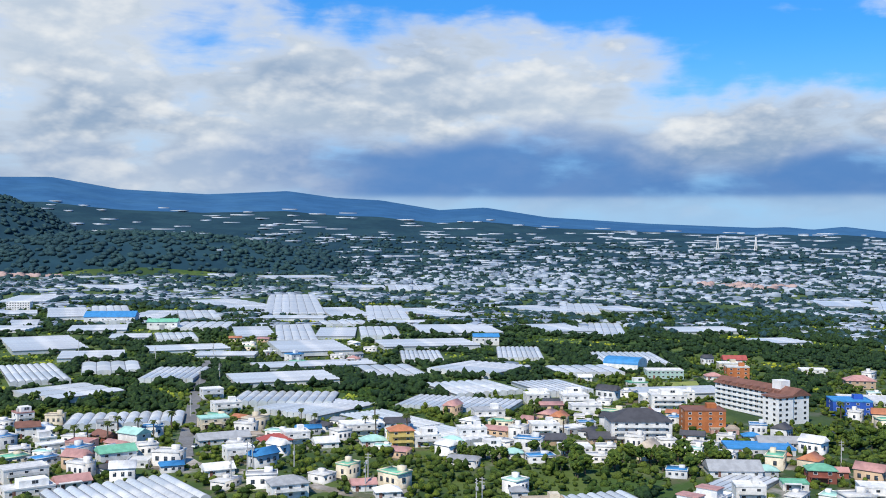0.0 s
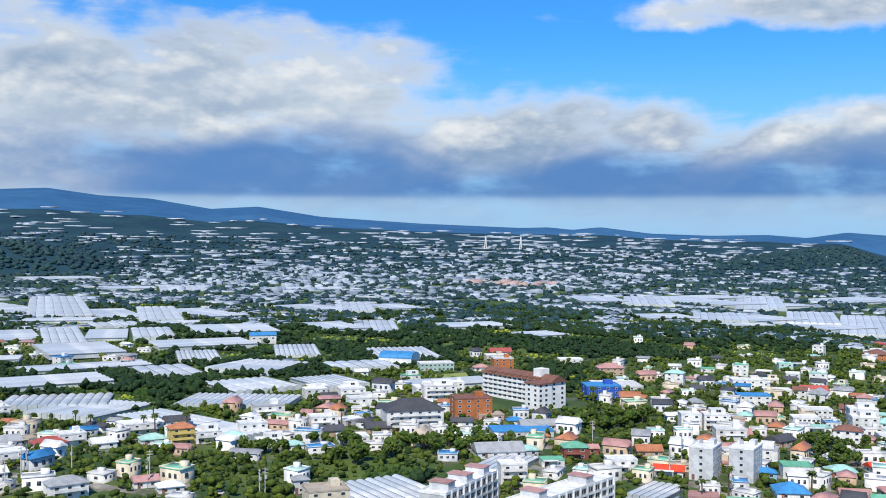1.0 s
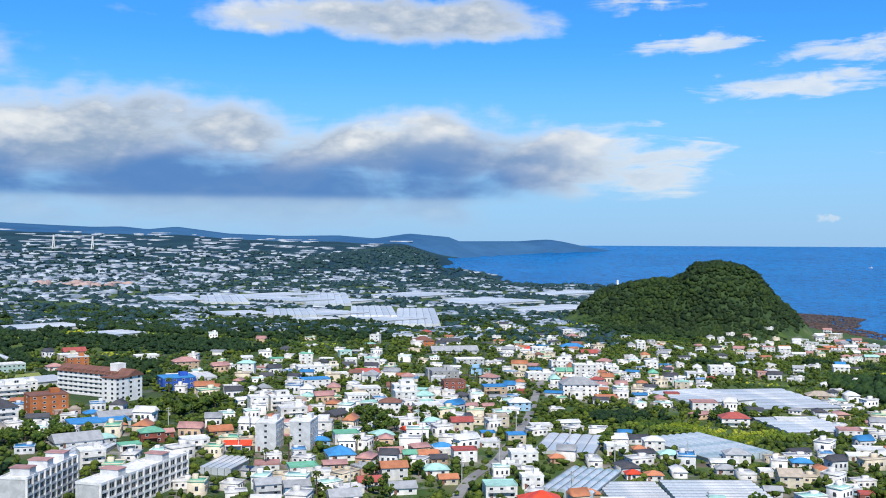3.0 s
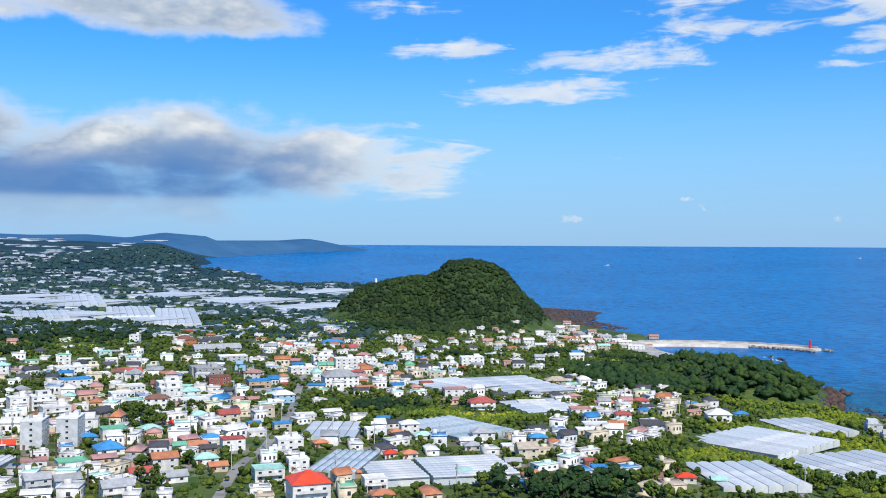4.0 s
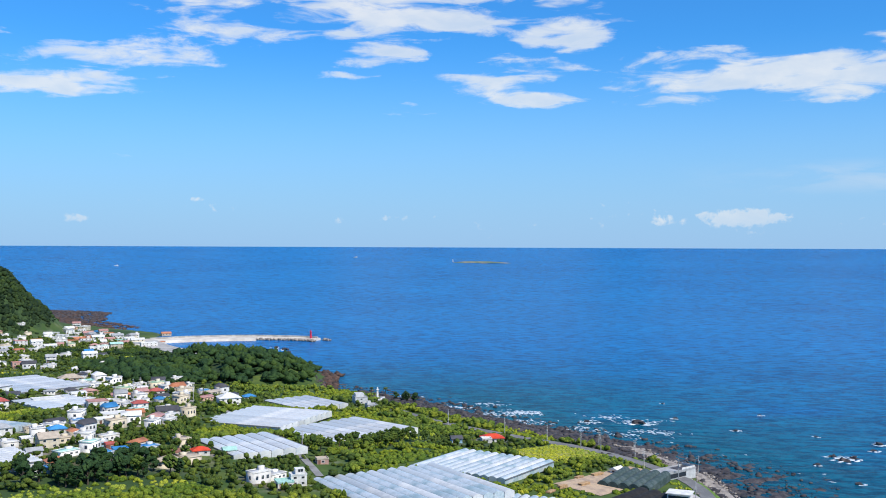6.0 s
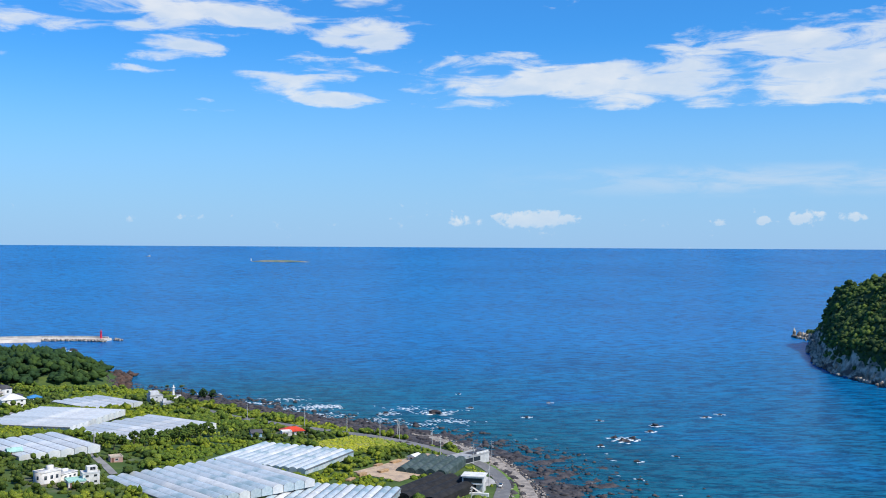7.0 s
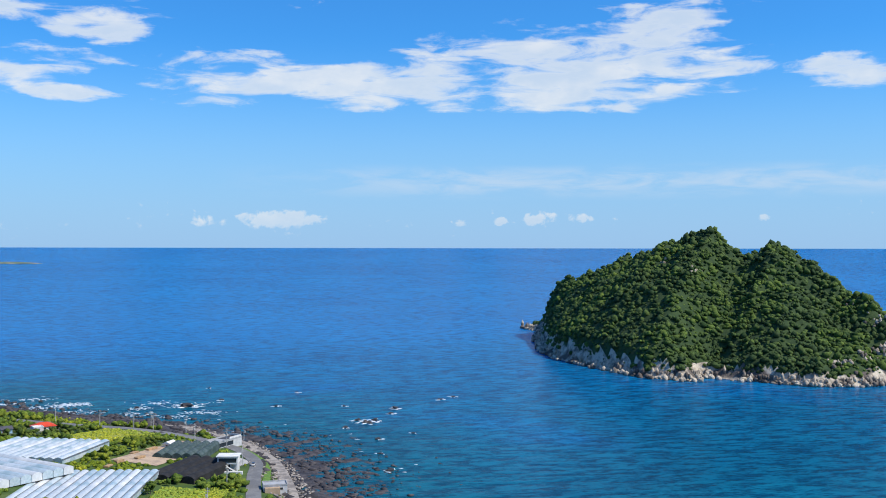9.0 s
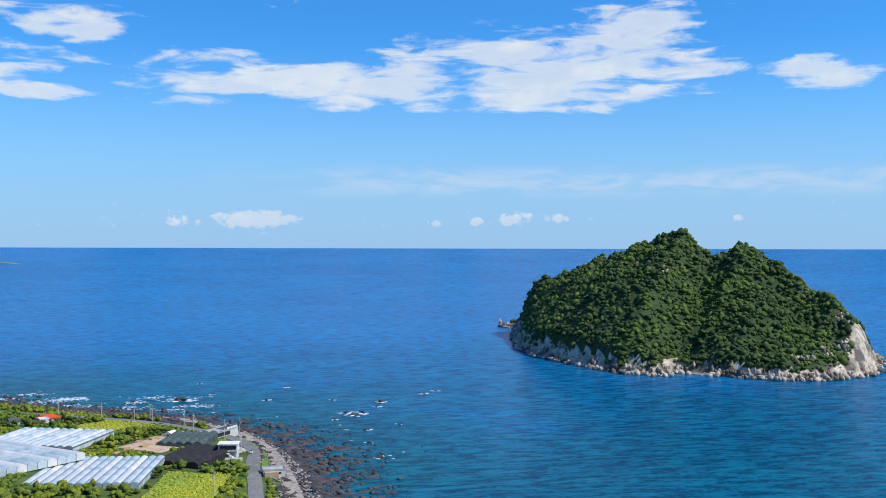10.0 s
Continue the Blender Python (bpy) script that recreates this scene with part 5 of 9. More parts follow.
house(516, 319, 313, 14.7, 11.0, 1, "flat", "white", "white", "")
house(496, 312, 314, 12.0, 9.0, 1, "flat", "white", "white", "")
house(411, 291, 317, 9.1, 10.0, 2, "gable", "cream", "tan", "")
house(424, 273, 314, 9.8, 7.4, 1, "flat", "sky", "white", "")
house(421, 263, 313, 5.5, 5.5, 1, "flat", "brick", "red", "")
house(414, 254, 313, 6.8, 5.5, 1, "flat", "blue", "blue", "")
house(433, 222, 308, 8.2, 6.1, 1, "hip", "white", "vermilion", "")
house(420, 231, 310, 8.0, 6.0, 1, "gable", "tan", "brown", "")
house(442, 211, 307, 6.0, 5.5, 1, "gable", "white", "mint", "")
house(381, 266, 317, 8.6, 6.5, 1, "hip", "white", "orange", "")
house(392, 285, 318, 6.8, 5.5, 1, "gable", "light", "grey", "")
house(364, 333, 325, 6.0, 5.5, 1, "hip", "white", "vermilion", "")
house(370, 327, 324, 6.9, 5.5, 1, "hip", "white", "orange", "")
house(329, 322, 327, 6.4, 5.5, 1, "hip", "tan", "orange", "")
house(418, 371, 324, 9.4, 7.0, 2, "hip", "white", "white", "")
house(410, 354, 323, 9.1, 6.8, 1, "hip", "white", "mint", "")
house(406, 369, 324, 5.6, 5.5, 1, "hip", "white", "orange", "")
house(393, 371, 326, 10.1, 7.5, 2, "flat", "white", "white", "")
house(415, 349, 322, 6.1, 5.5, 1, "flat", "white", "white", "")
house(430, 332, 320, 11.1, 8.3, 2, "hip", "white", "grey", "")
house(407, 320, 320, 8.2, 6.1, 1, "hip", "light", "grey", "")
house(420, 309, 318, 5.5, 5.5, 1, "flat", "white", "white", "")
house(454, 315, 316, 8.8, 6.6, 1, "hip", "white", "blue", "")
house(546, 447, 321, 15.2, 11.0, 2, "flat", "white", "rose", "")
house(524, 407, 320, 15.5, 11.0, 2, "hip", "white", "red", "balcony")
house(555, 453, 321, 12.1, 9.1, 1, "flat", "pink", "rose", "")
house(416, 394, 326, 7.0, 5.5, 1, "hip", "white", "blue", "")
house(566, 490, 323, 9.2, 6.9, 1, "flat", "tan", "red", "")
house(566, 398, 317, 19.4, 11.0, 1, "flat", "white", "white", "")
house(672, 438, 315, 9.9, 7.4, 1, "flat", "white", "mint", "")
house(677, 455, 316, 16.9, 11.0, 1, "hip", "tan", "tan", "")
house(363, 289, 321, 5.5, 14.0, 1, "gable", "white", "mint", "", "shed", category='shed')
house(225, 389, 344, 9.6, 7.2, 2, "gable", "light", "grey", "balcony")
house(233, 381, 342, 9.5, 7.2, 2, "gable", "sky", "grey", "balcony")
house(242, 361, 340, 11.3, 8.4, 2, "gable", "white", "grey", "porch")
house(274, 419, 340, 11.4, 12.0, 1, "hip", "white", "blue", "")
house(278, 444, 341, 8.3, 6.2, 1, "hip", "sky", "blue", "")
house(264, 379, 338, 9.0, 6.8, 1, "gable", "white", "red", "")
house(271, 366, 337, 10.1, 7.6, 1, "gable", "white", "grey", "")
house(291, 443, 340, 11.3, 8.5, 2, "flat", "white", "green", "balcony")
house(310, 442, 338, 11.0, 8.3, 1, "hip", "white", "mint", "")
house(294, 410, 337, 10.3, 7.7, 1, "gable", "white", "rose", "")
house(300, 404, 336, 5.6, 5.5, 1, "gable", "tan", "green", "")
house(278, 383, 337, 10.5, 7.9, 2, "gable", "white", "orange", "")
house(251, 410, 342, 11.6, 8.7, 1, "flat", "white", "green", "")
house(307, 400, 335, 8.4, 6.3, 1, "gable", "white", "orange", "")
house(296, 379, 335, 10.3, 7.7, 1, "hip", "white", "mint", "")
house(307, 392, 335, 7.0, 5.5, 1, "gable", "tan", "dark", "")
house(320, 405, 335, 10.5, 7.9, 1, "flat", "white", "white", "")
house(320, 391, 334, 10.3, 7.7, 2, "flat", "white", "red", "")
house(293, 366, 334, 7.4, 5.6, 1, "gable", "cream", "orange", "")
house(350, 458, 335, 9.7, 7.3, 1, "hip", "white", "mint", "")
house(357, 442, 334, 10.6, 7.9, 2, "gable", "cream", "red", "")
house(347, 409, 332, 11.0, 8.2, 1, "flat", "white", "white", "")
house(360, 425, 332, 6.8, 5.5, 1, "flat", "white", "blue", "")
house(363, 407, 331, 8.6, 6.5, 2, "flat", "cream", "blue", "")
house(384, 447, 332, 11.0, 8.2, 2, "flat", "cream", "tan", "")
house(456, 539, 332, 14.5, 10.9, 2, "flat", "tan", "blue", "porch")
house(473, 531, 331, 8.0, 6.0, 1, "flat", "brick", "red", "")
house(434, 489, 331, 12.2, 9.2, 2, "hip", "sky", "white", "")
house(399, 430, 330, 10.9, 8.2, 1, "flat", "white", "white", "")
house(341, 376, 330, 11.8, 8.8, 2, "flat", "white", "white", "stair")
house(355, 370, 329, 6.2, 5.5, 1, "hip", "tan", "orange", "")
house(298, 509, 343, 13.8, 10.3, 2, "flat", "white", "white", "stair")
house(378, 566, 339, 15.9, 11.0, 2, "flat", "white", "white", "", plan=(6, 2, 0, 2))
house(397, 553, 337, 14.0, 10.5, 3, "flat", "white", "white", "step")
house(388, 523, 336, 14.0, 10.5, 1, "flat", "white", "mint", "")
house(433, 553, 335, 11.9, 8.9, 3, "flat", "brick", "brown", "")
house(462, 601, 335, 18.5, 11.0, 3, "flat", "grey", "grey", "stair")
house(1042, 658, 314, 13.7, 8.0, 1, "gable", "cream", "white", "stair")
house(1143, 709, 314, 12.1, 8.0, 2, "flat", "white", "orange", "")
house(1126, 686, 313, 13.3, 8.0, 2, "gable", "white", "grey", "")
house(1090, 653, 313, 17.0, 8.0, 1, "flat", "white", "rose", "stair")
house(1091, 638, 312, 15.4, 8.0, 2, "gable", "cream", "white", "")
house(1063, 607, 311, 19.0, 8.0, 2, "flat", "white", "white", "")
house(1054, 694, 315, 12.6, 8.0, 1, "gable", "white", "orange", "stair")
house(1129, 756, 316, 10.7, 8.0, 2, "flat", "white", "grey", "")
house(1120, 724, 315, 12.0, 8.0, 2, "gable", "cream", "rose", "")
house(1022, 696, 316, 12.3, 8.0, 1, "flat", "white", "white", "stair")
house(839, 542, 315, 12.9, 8.0, 2, "gable", "white", "white", "")
house(1132, 634, 311, 17.4, 8.0, 2, "flat", "white", "orange", "")
house(876, 661, 319, 13.2, 8.0, 1, "gable", "cream", "grey", "stair")
house(936, 687, 318, 12.7, 8.0, 2, "flat", "white", "rose", "")
house(945, 674, 317, 11.5, 8.0, 2, "gable", "white", "white", "")
house(1038, 724, 317, 12.7, 8.0, 1, "flat", "white", "white", "stair")
house(1248, 686, 311, 12.9, 8.0, 2, "gable", "cream", "orange", "")
house(1154, 773, 316, 11.3, 7.0, 2, "gable", "cream", "white", "stair")
house(1129, 743, 315, 12.5, 7.0, 1, "flat", "white", "white", "")
house(1119, 722, 315, 12.3, 7.0, 1, "gable", "white", "orange", "")
house(1106, 700, 314, 13.5, 7.0, 2, "flat", "white", "grey", "stair")
house(1093, 678, 314, 13.3, 7.0, 1, "gable", "cream", "rose", "")
house(1090, 661, 313, 13.1, 7.0, 1, "flat", "white", "mint", "")
house(1099, 654, 313, 11.7, 7.0, 2, "gable", "white", "white", "stair")
house(1086, 633, 312, 14.3, 7.0, 1, "flat", "white", "white", "")
house(1082, 618, 312, 12.8, 7.0, 1, "gable", "cream", "white", "")
house(1039, 675, 315, 12.7, 7.0, 2, "flat", "white", "orange", "stair")
house(1062, 707, 316, 11.7, 7.0, 1, "gable", "white", "grey", "")
house(1020, 639, 314, 13.7, 7.0, 1, "flat", "white", "rose", "")
house(1006, 615, 313, 13.4, 7.0, 2, "gable", "cream", "mint", "stair")
house(997, 679, 316, 12.3, 7.0, 1, "flat", "white", "white", "")
house(940, 654, 317, 12.9, 7.0, 1, "gable", "white", "white", "")
house(928, 592, 315, 12.4, 7.0, 2, "flat", "white", "white", "stair")
house(974, 695, 318, 10.9, 7.0, 1, "gable", "cream", "orange", "")
house(977, 722, 319, 11.1, 7.0, 1, "flat", "white", "grey", "")
house(542, 119, 294, 5.9, 6.0, 1, "gable", "sky", "dark", "")
house(561, 102, 292, 12.9, 8.0, 1, "hip", "white", "vermilion", "")
house(554, 104, 293, 5.5, 5.5, 1, "flat", "white", "white", "")
house(398, 164, 304, 7.2, 8.0, 1, "flat", "white", "mint", "")
house(404, 160, 303, 7.0, 5.5, 2, "flat", "white", "white", "step")
house(451, 166, 302, 5.6, 5.5, 1, "flat", "pink", "tan", "")

# ---- houses along the farm road, the lane and the harbour ----
house(-58, 507, 32, 14.0, 9.0, 2, "gable", "light", "green", "")
house(-62, 470, 34, 12.0, 8.0, 1, "gable", "white", "rose", "porch")
house(-83, 478, 37, 16.0, 10.0, 2, "flat", "white", "white", "balcony")
house(-74, 460, 36, 17.0, 9.0, 1, "flat", "white", "white", "step")
house(-54, 655, 27, 11.0, 9.0, 2, "flat", "light", "white", "balcony")
house(-38, 618, 26, 14.0, 10.0, 2, "flat", "white", "white", "stair balcony")
house(-35, 576, 27, 13.0, 9.0, 2, "flat", "cream", "mint", "porch")
house(-23, 542, 26, 22.0, 9.0, 1, "gable", "light", "grey", "")
house(-13, 548, 25, 12.0, 8.0, 1, "flat", "cream", "tan", "porch")
house(0, 539, 24, 13.0, 9.0, 1, "hip", "white", "red", "porch")
house(8, 545, 22, 11.0, 9.0, 2, "flat", "white", "white", "stair balcony")
house(-10, 511, 26, 11.0, 9.0, 2, "flat", "white", "white", "balcony")
house(22, 537, 21, 10.0, 8.0, 1, "gable", "white", "white", "")
house(-13, 488, 27, 11.0, 8.0, 1, "gable", "white", "white", "")
house(18, 459, 23, 13.0, 9.0, 2, "hip", "white", "grey", "balcony")
house(186, 643, 2, 18.0, 11.0, 2, "flat", "white", "white", "balcony step")
house(122, 648, 9, 12.0, 9.0, 2, "flat", "white", "white", "stair")
house(142, 644, 7, 14.0, 9.0, 2, "flat", "white", "white", "balcony")
house(265, 792, 358, 14.0, 9.0, 2, "flat", "cream", "white", "stair")
house(223, 547, 355, 26.0, 9.0, 1, "gable", "light", "grey", "", name="long_shed", category="building")
house(185, 497, 358, 20.0, 12.0, 1, "gable", "light", "grey", "", name="long_shed", category="building")
house(1270, 839, 313, 11.2, 8.1, 2, "gable", "white", "rose", "balcony")
house(1188, 772, 3, 13.0, 8.8, 2, "flat", "cream", "white", "")
house(1161, 728, 312, 10.8, 8.9, 2, "gable", "white", "rose", "")
house(1106, 711, 3, 13.9, 8.7, 2, "gable", "white", "grey", "stair")
house(1145, 769, 4, 12.9, 8.2, 2, "gable", "white", "white", "balcony")
house(1146, 679, 0, 13.5, 8.4, 2, "gable", "cream", "grey", "")
house(1054, 716, 284, 13.3, 8.3, 2, "flat", "white", "white", "")
house(1021, 680, 313, 14.3, 9.0, 1, "flat", "white", "orange", "")
house(1029, 670, 283, 11.5, 8.5, 1, "flat", "cream", "grey", "")
house(1077, 683, 312, 13.6, 7.7, 2, "gable", "white", "white", "stair")
house(1086, 749, 284, 10.4, 8.2, 1, "flat", "white", "white", "balcony")

# ---- more village houses ----
house(354, 527, 345, 11.7, 7.7, 1, "flat", "white", "mint", "porch tank")
house(397, 724, 342, 9.9, 6.6, 1, "flat", "white", "green", "")
house(409, 611, 48, 12.0, 9.0, 2, "gable", "white", "grey", "balcony")
house(271, 460, 48, 9.6, 9.0, 1, "flat", "cream", "rose", "stair balcony")
house(645, 724, 49, 11.4, 8.9, 1, "hip", "white", "vermilion", "")
house(419, 695, 42, 7.9, 8.0, 1, "gable", "white", "dark", "")
house(507, 622, 137, 8.4, 8.3, 2, "flat", "sky", "blue", "porch step")
house(440, 607, 151, 8.3, 8.3, 1, "flat", "white", "blue", "tank")
house(413, 707, 330, 8.8, 7.8, 3, "flat", "white", "green", "stair")
house(431, 709, 319, 10.2, 6.7, 1, "flat", "white", "white", "porch")
house(315, 495, 24, 11.6, 8.7, 1, "gable", "tan", "dark", "")
house(445, 571, 345, 10.8, 8.0, 1, "hip", "white", "brown", "")
house(329, 445, 353, 8.7, 6.5, 1, "gable", "white", "vermilion", "")
house(430, 598, 145, 8.1, 7.7, 2, "hip", "light", "rose", "balcony")
house(295, 470, 54, 8.8, 8.0, 2, "flat", "white", "grey", "step")
house(365, 682, 299, 9.9, 8.1, 1, "flat", "white", "rose", "stair tank")
house(269, 472, 354, 10.6, 7.1, 1, "hip", "white", "dark", "porch")
house(439, 687, 332, 8.9, 8.9, 2, "flat", "light", "white", "balcony")
house(346, 490, 322, 11.6, 7.7, 3, "hip", "white", "brown", "")
house(406, 668, 326, 10.0, 7.2, 1, "flat", "white", "white", "porch")
house(433, 779, 307, 8.3, 8.8, 1, "hip", "light", "dark", "")
house(546, 823, 314, 8.7, 8.3, 3, "flat", "white", "white", "stair")
house(675, 775, 304, 10.3, 8.6, 1, "flat", "tan", "mint", "stair tank")
house(517, 627, 303, 7.9, 8.7, 1, "flat", "white", "green", "")
house(273, 489, 285, 9.1, 8.6, 1, "gable", "cream", "grey", "")
house(458, 662, 308, 8.0, 6.9, 1, "flat", "cream", "mint", "stair porch step")
house(242, 453, 331, 11.3, 7.0, 1, "gable", "white", "vermilion", "porch")
house(486, 581, 296, 11.6, 8.4, 2, "hip", "white", "rose", "")
house(328, 602, 256, 9.6, 6.5, 1, "gable", "cream", "grey", "")
house(522, 794, 4, 8.4, 7.4, 1, "flat", "brick", "mint", "")
house(572, 636, 301, 9.6, 6.9, 1, "gable", "white", "rose", "")
house(446, 560, 46, 7.6, 7.1, 1, "flat", "light", "green", "porch")
house(332, 490, 317, 11.9, 7.1, 1, "hip", "light", "dark", "")
house(501, 706, 50, 9.5, 8.2, 1, "flat", "white", "green", "")
house(406, 577, 324, 9.8, 8.6, 1, "gable", "light", "brown", "")
house(618, 822, 328, 8.7, 6.6, 1, "flat", "white", "grey", "balcony")
house(240, 420, 332, 10.3, 8.4, 1, "flat", "white", "rose", "")
house(483, 749, 314, 11.4, 6.7, 1, "flat", "white", "grey", "stair porch")
house(545, 534, 313, 9.0, 8.7, 1, "gable", "white", "rose", "")
house(606, 516, 318, 9.8, 6.7, 2, "flat", "cream", "mint", "tank")
house(722, 780, 45, 9.5, 8.6, 2, "flat", "white", "white", "stair balcony")
house(620, 683, 327, 7.6, 8.1, 1, "hip", "white", "brown", "")
house(723, 745, 311, 9.7, 8.5, 1, "gable", "white", "brown", "porch")
house(804, 822, 314, 8.0, 8.8, 2, "flat", "white", "grey", "")
house(551, 544, 299, 8.9, 6.9, 2, "hip", "light", "red", "")
house(634, 620, 303, 11.5, 7.5, 2, "hip", "cream", "rose", "")
house(837, 757, 343, 11.4, 7.5, 1, "flat", "light", "tan", "step")
house(693, 690, 37, 9.4, 8.7, 1, "gable", "white", "rose", "balcony")
house(131, 569, 34, 11.3, 8.6, 1, "flat", "light", "white", "")
house(186, 701, 7, 11.2, 7.3, 1, "flat", "white", "green", "step")
house(185, 561, 342, 10.4, 6.5, 1, "gable", "white", "dark", "balcony")
house(-81, 565, 22, 9.0, 7.5, 2, "flat", "white", "grey", "stair")
house(-128, 586, 41, 7.9, 8.2, 2, "flat", "white", "rose", "balcony step tank")
house(-61, 541, 149, 11.6, 8.1, 2, "gable", "white", "mint", "")
house(-113, 555, 27, 9.8, 8.5, 2, "gable", "white", "brown", "")
house(-47, 502, 3, 8.4, 8.9, 1, "flat", "white", "white", "")
house(-84, 488, 356, 8.1, 8.8, 1, "flat", "white", "white", "tank")
house(-93, 531, 42, 11.2, 7.0, 1, "flat", "white", "white", "")
house(-101, 544, 132, 8.1, 7.5, 1, "flat", "white", "white", "step")
house(-78, 525, 353, 10.6, 8.4, 2, "flat", "pink", "rose", "")
house(-76, 548, 139, 11.6, 7.3, 1, "gable", "brick", "brown", "")
house(685, 602, 148, 9.4, 6.8, 1, "flat", "white", "blue", "tank")
house(823, 656, 295, 10.1, 6.6, 1, "hip", "white", "dark", "")
house(907, 701, 313, 11.5, 9.0, 1, "gable", "white", "rose", "balcony")
house(735, 516, 306, 9.5, 6.7, 1, "flat", "light", "white", "stair")
house(872, 564, 311, 8.5, 7.3, 2, "gable", "white", "blue", "")
house(675, 589, 311, 7.6, 8.5, 1, "hip", "cream", "rose", "balcony")
house(991, 633, 133, 9.7, 6.6, 1, "hip", "cream", "rose", "")
house(780, 543, 311, 8.7, 7.9, 2, "gable", "white", "grey", "balcony")
house(745, 543, 323, 9.8, 8.3, 2, "flat", "white", "white", "tank")
house(413, 560, 308, 9.7, 8.1, 1, "flat", "white", "mint", "")
house(449, 673, 325, 10.9, 7.8, 3, "flat", "white", "mint", "stair")
house(425, 532, 287, 8.5, 6.9, 1, "hip", "light", "dark", "")
house(348, 641, 343, 7.7, 7.5, 1, "gable", "light", "dark", "")
house(404, 622, 325, 7.7, 7.2, 2, "gable", "white", "brown", "")
house(347, 669, 323, 11.3, 6.8, 3, "hip", "white", "mint", "")
house(432, 679, 336, 8.4, 7.5, 1, "gable", "white", "dark", "")
house(419, 680, 331, 9.8, 7.4, 1, "flat", "cream", "white", "step")
house(448, 588, 316, 9.1, 6.8, 2, "flat", "light", "white", "balcony")
house(309, 559, 51, 8.4, 8.4, 1, "gable", "white", "brown", "")
house(772, 908, 316, 10.7, 8.7, 1, "flat", "white", "white", "stair")
house(599, 834, 329, 8.5, 6.7, 1, "flat", "cream", "white", "stair")
house(695, 879, 322, 7.6, 8.0, 1, "flat", "white", "mint", "porch")
house(591, 813, 312, 11.5, 8.2, 2, "flat", "white", "white", "step tank")
house(721, 899, 312, 8.8, 8.4, 1, "flat", "white", "white", "stair porch step tank")
house(638, 874, 324, 11.0, 7.7, 1, "hip", "tan", "red", "")
house(-55, 838, 37, 8.1, 9.0, 1, "flat", "light", "white", "stair")
house(10, 799, 357, 8.4, 7.4, 1, "hip", "white", "rose", "porch")
house(-32, 808, 44, 10.0, 8.7, 2, "flat", "white", "blue", "stair")
house(-27, 792, 43, 8.4, 8.7, 1, "flat", "light", "green", "stair")
house(653, 709, 301, 10.8, 6.9, 1, "flat", "white", "white", "tank")
house(776, 808, 337, 11.1, 8.6, 2, "hip", "white", "rose", "")
house(682, 749, 352, 11.1, 7.4, 1, "flat", "white", "blue", "stair balcony")
house(720, 819, 302, 9.4, 6.5, 1, "flat", "white", "mint", "")
house(710, 798, 56, 10.7, 6.9, 1, "gable", "sky", "grey", "")
house(675, 759, 42, 11.5, 8.6, 1, "flat", "white", "white", "")
house(253, 376, 351, 9.9, 7.6, 1, "flat", "white", "white", "tank")
house(330, 370, 136, 8.0, 6.8, 1, "flat", "white", "white", "stair tank")
house(274, 396, 0, 11.7, 8.0, 1, "flat", "pink", "grey", "tank")
greenhouse(-121, 864, 293, 39.9, 58.4, 4, high=3.0, arch=0.9)
greenhouse(-146, 1021, 186, 48.8, 65.7, 6, high=3.0, arch=0.9)
greenhouse(-171, 804, 287, 45.0, 42.8, 5, high=3.0, arch=0.9)
greenhouse(57, 894, 284, 55.1, 74.5, 6, high=3.0, arch=0.9)
greenhouse(-83, 829, 274, 27.1, 41.5, 3, high=3.0, arch=0.9)
greenhouse(-229, 987, 286, 56.5, 47.8, 7, high=3.0, arch=0.9)
greenhouse(-77, 1106, 270, 36.9, 64.5, 4, high=3.0, arch=0.9)
greenhouse(-301, 972, 274, 46.0, 42.0, 5, high=3.0, arch=0.9)
greenhouse(36, 1085, 286, 26.1, 42.2, 3, high=3.0, arch=0.9)
greenhouse(-375, 1150, 292, 53.8, 49.5, 6, high=3.0, arch=0.9)
greenhouse(-23, 1064, 194, 44.1, 45.2, 5, high=3.0, arch=0.9)
greenhouse(-25, 711, 290, 44.9, 60.8, 5, high=3.0, arch=0.9)
greenhouse(162, 753, 189, 42.4, 36.3, 5, high=3.0, arch=0.9)
greenhouse(39, 746, 196, 34.8, 51.8, 4, high=3.0, arch=0.9)
greenhouse(-15, 782, 290, 30.9, 80.2, 3, high=3.0, arch=0.9)
greenhouse(-139, 746, 199, 34.7, 48.6, 4, high=3.0, arch=0.9)
greenhouse(204, 677, 282, 28.4, 52.9, 3, high=3.0, arch=0.9)
cottage(1066, 623, 150, 9.0, 7.7, 2.5, "grey", 1)
cottage(695, 385, 306, 7.5, 6.9, 2.9, "grey", 1)
cottage(1032, 705, 46, 7.8, 5.6, 2.9, "grey", 0)
cottage(781, 711, 35, 7.1, 6.9, 2.7, "tan", 0)
cottage(627, 380, 311, 10.1, 7.8, 4.6, "green", 0)
cottage(656, 434, 292, 10.7, 7.1, 2.9, "grey", 0)
cottage(760, 555, 290, 6.7, 8.0, 2.9, "tan", 0)
cottage(702, 394, 294, 10.0, 6.9, 4.6, "dark", 1)
cottage(785, 602, 289, 10.0, 7.7, 2.7, "mint", 0)
cottage(935, 668, 313, 10.0, 7.8, 2.5, "white", 0)
cottage(520, 479, 291, 6.6, 6.2, 2.5, "grey", 0)
cottage(705, 642, 54, 7.2, 7.4, 4.6, "orange", 1)
cottage(738, 562, 44, 11.0, 6.8, 2.5, "grey", 0)
cottage(792, 664, 55, 6.6, 5.9, 2.7, "white", 0)
cottage(880, 678, 303, 7.7, 7.3, 2.9, "green", 0)
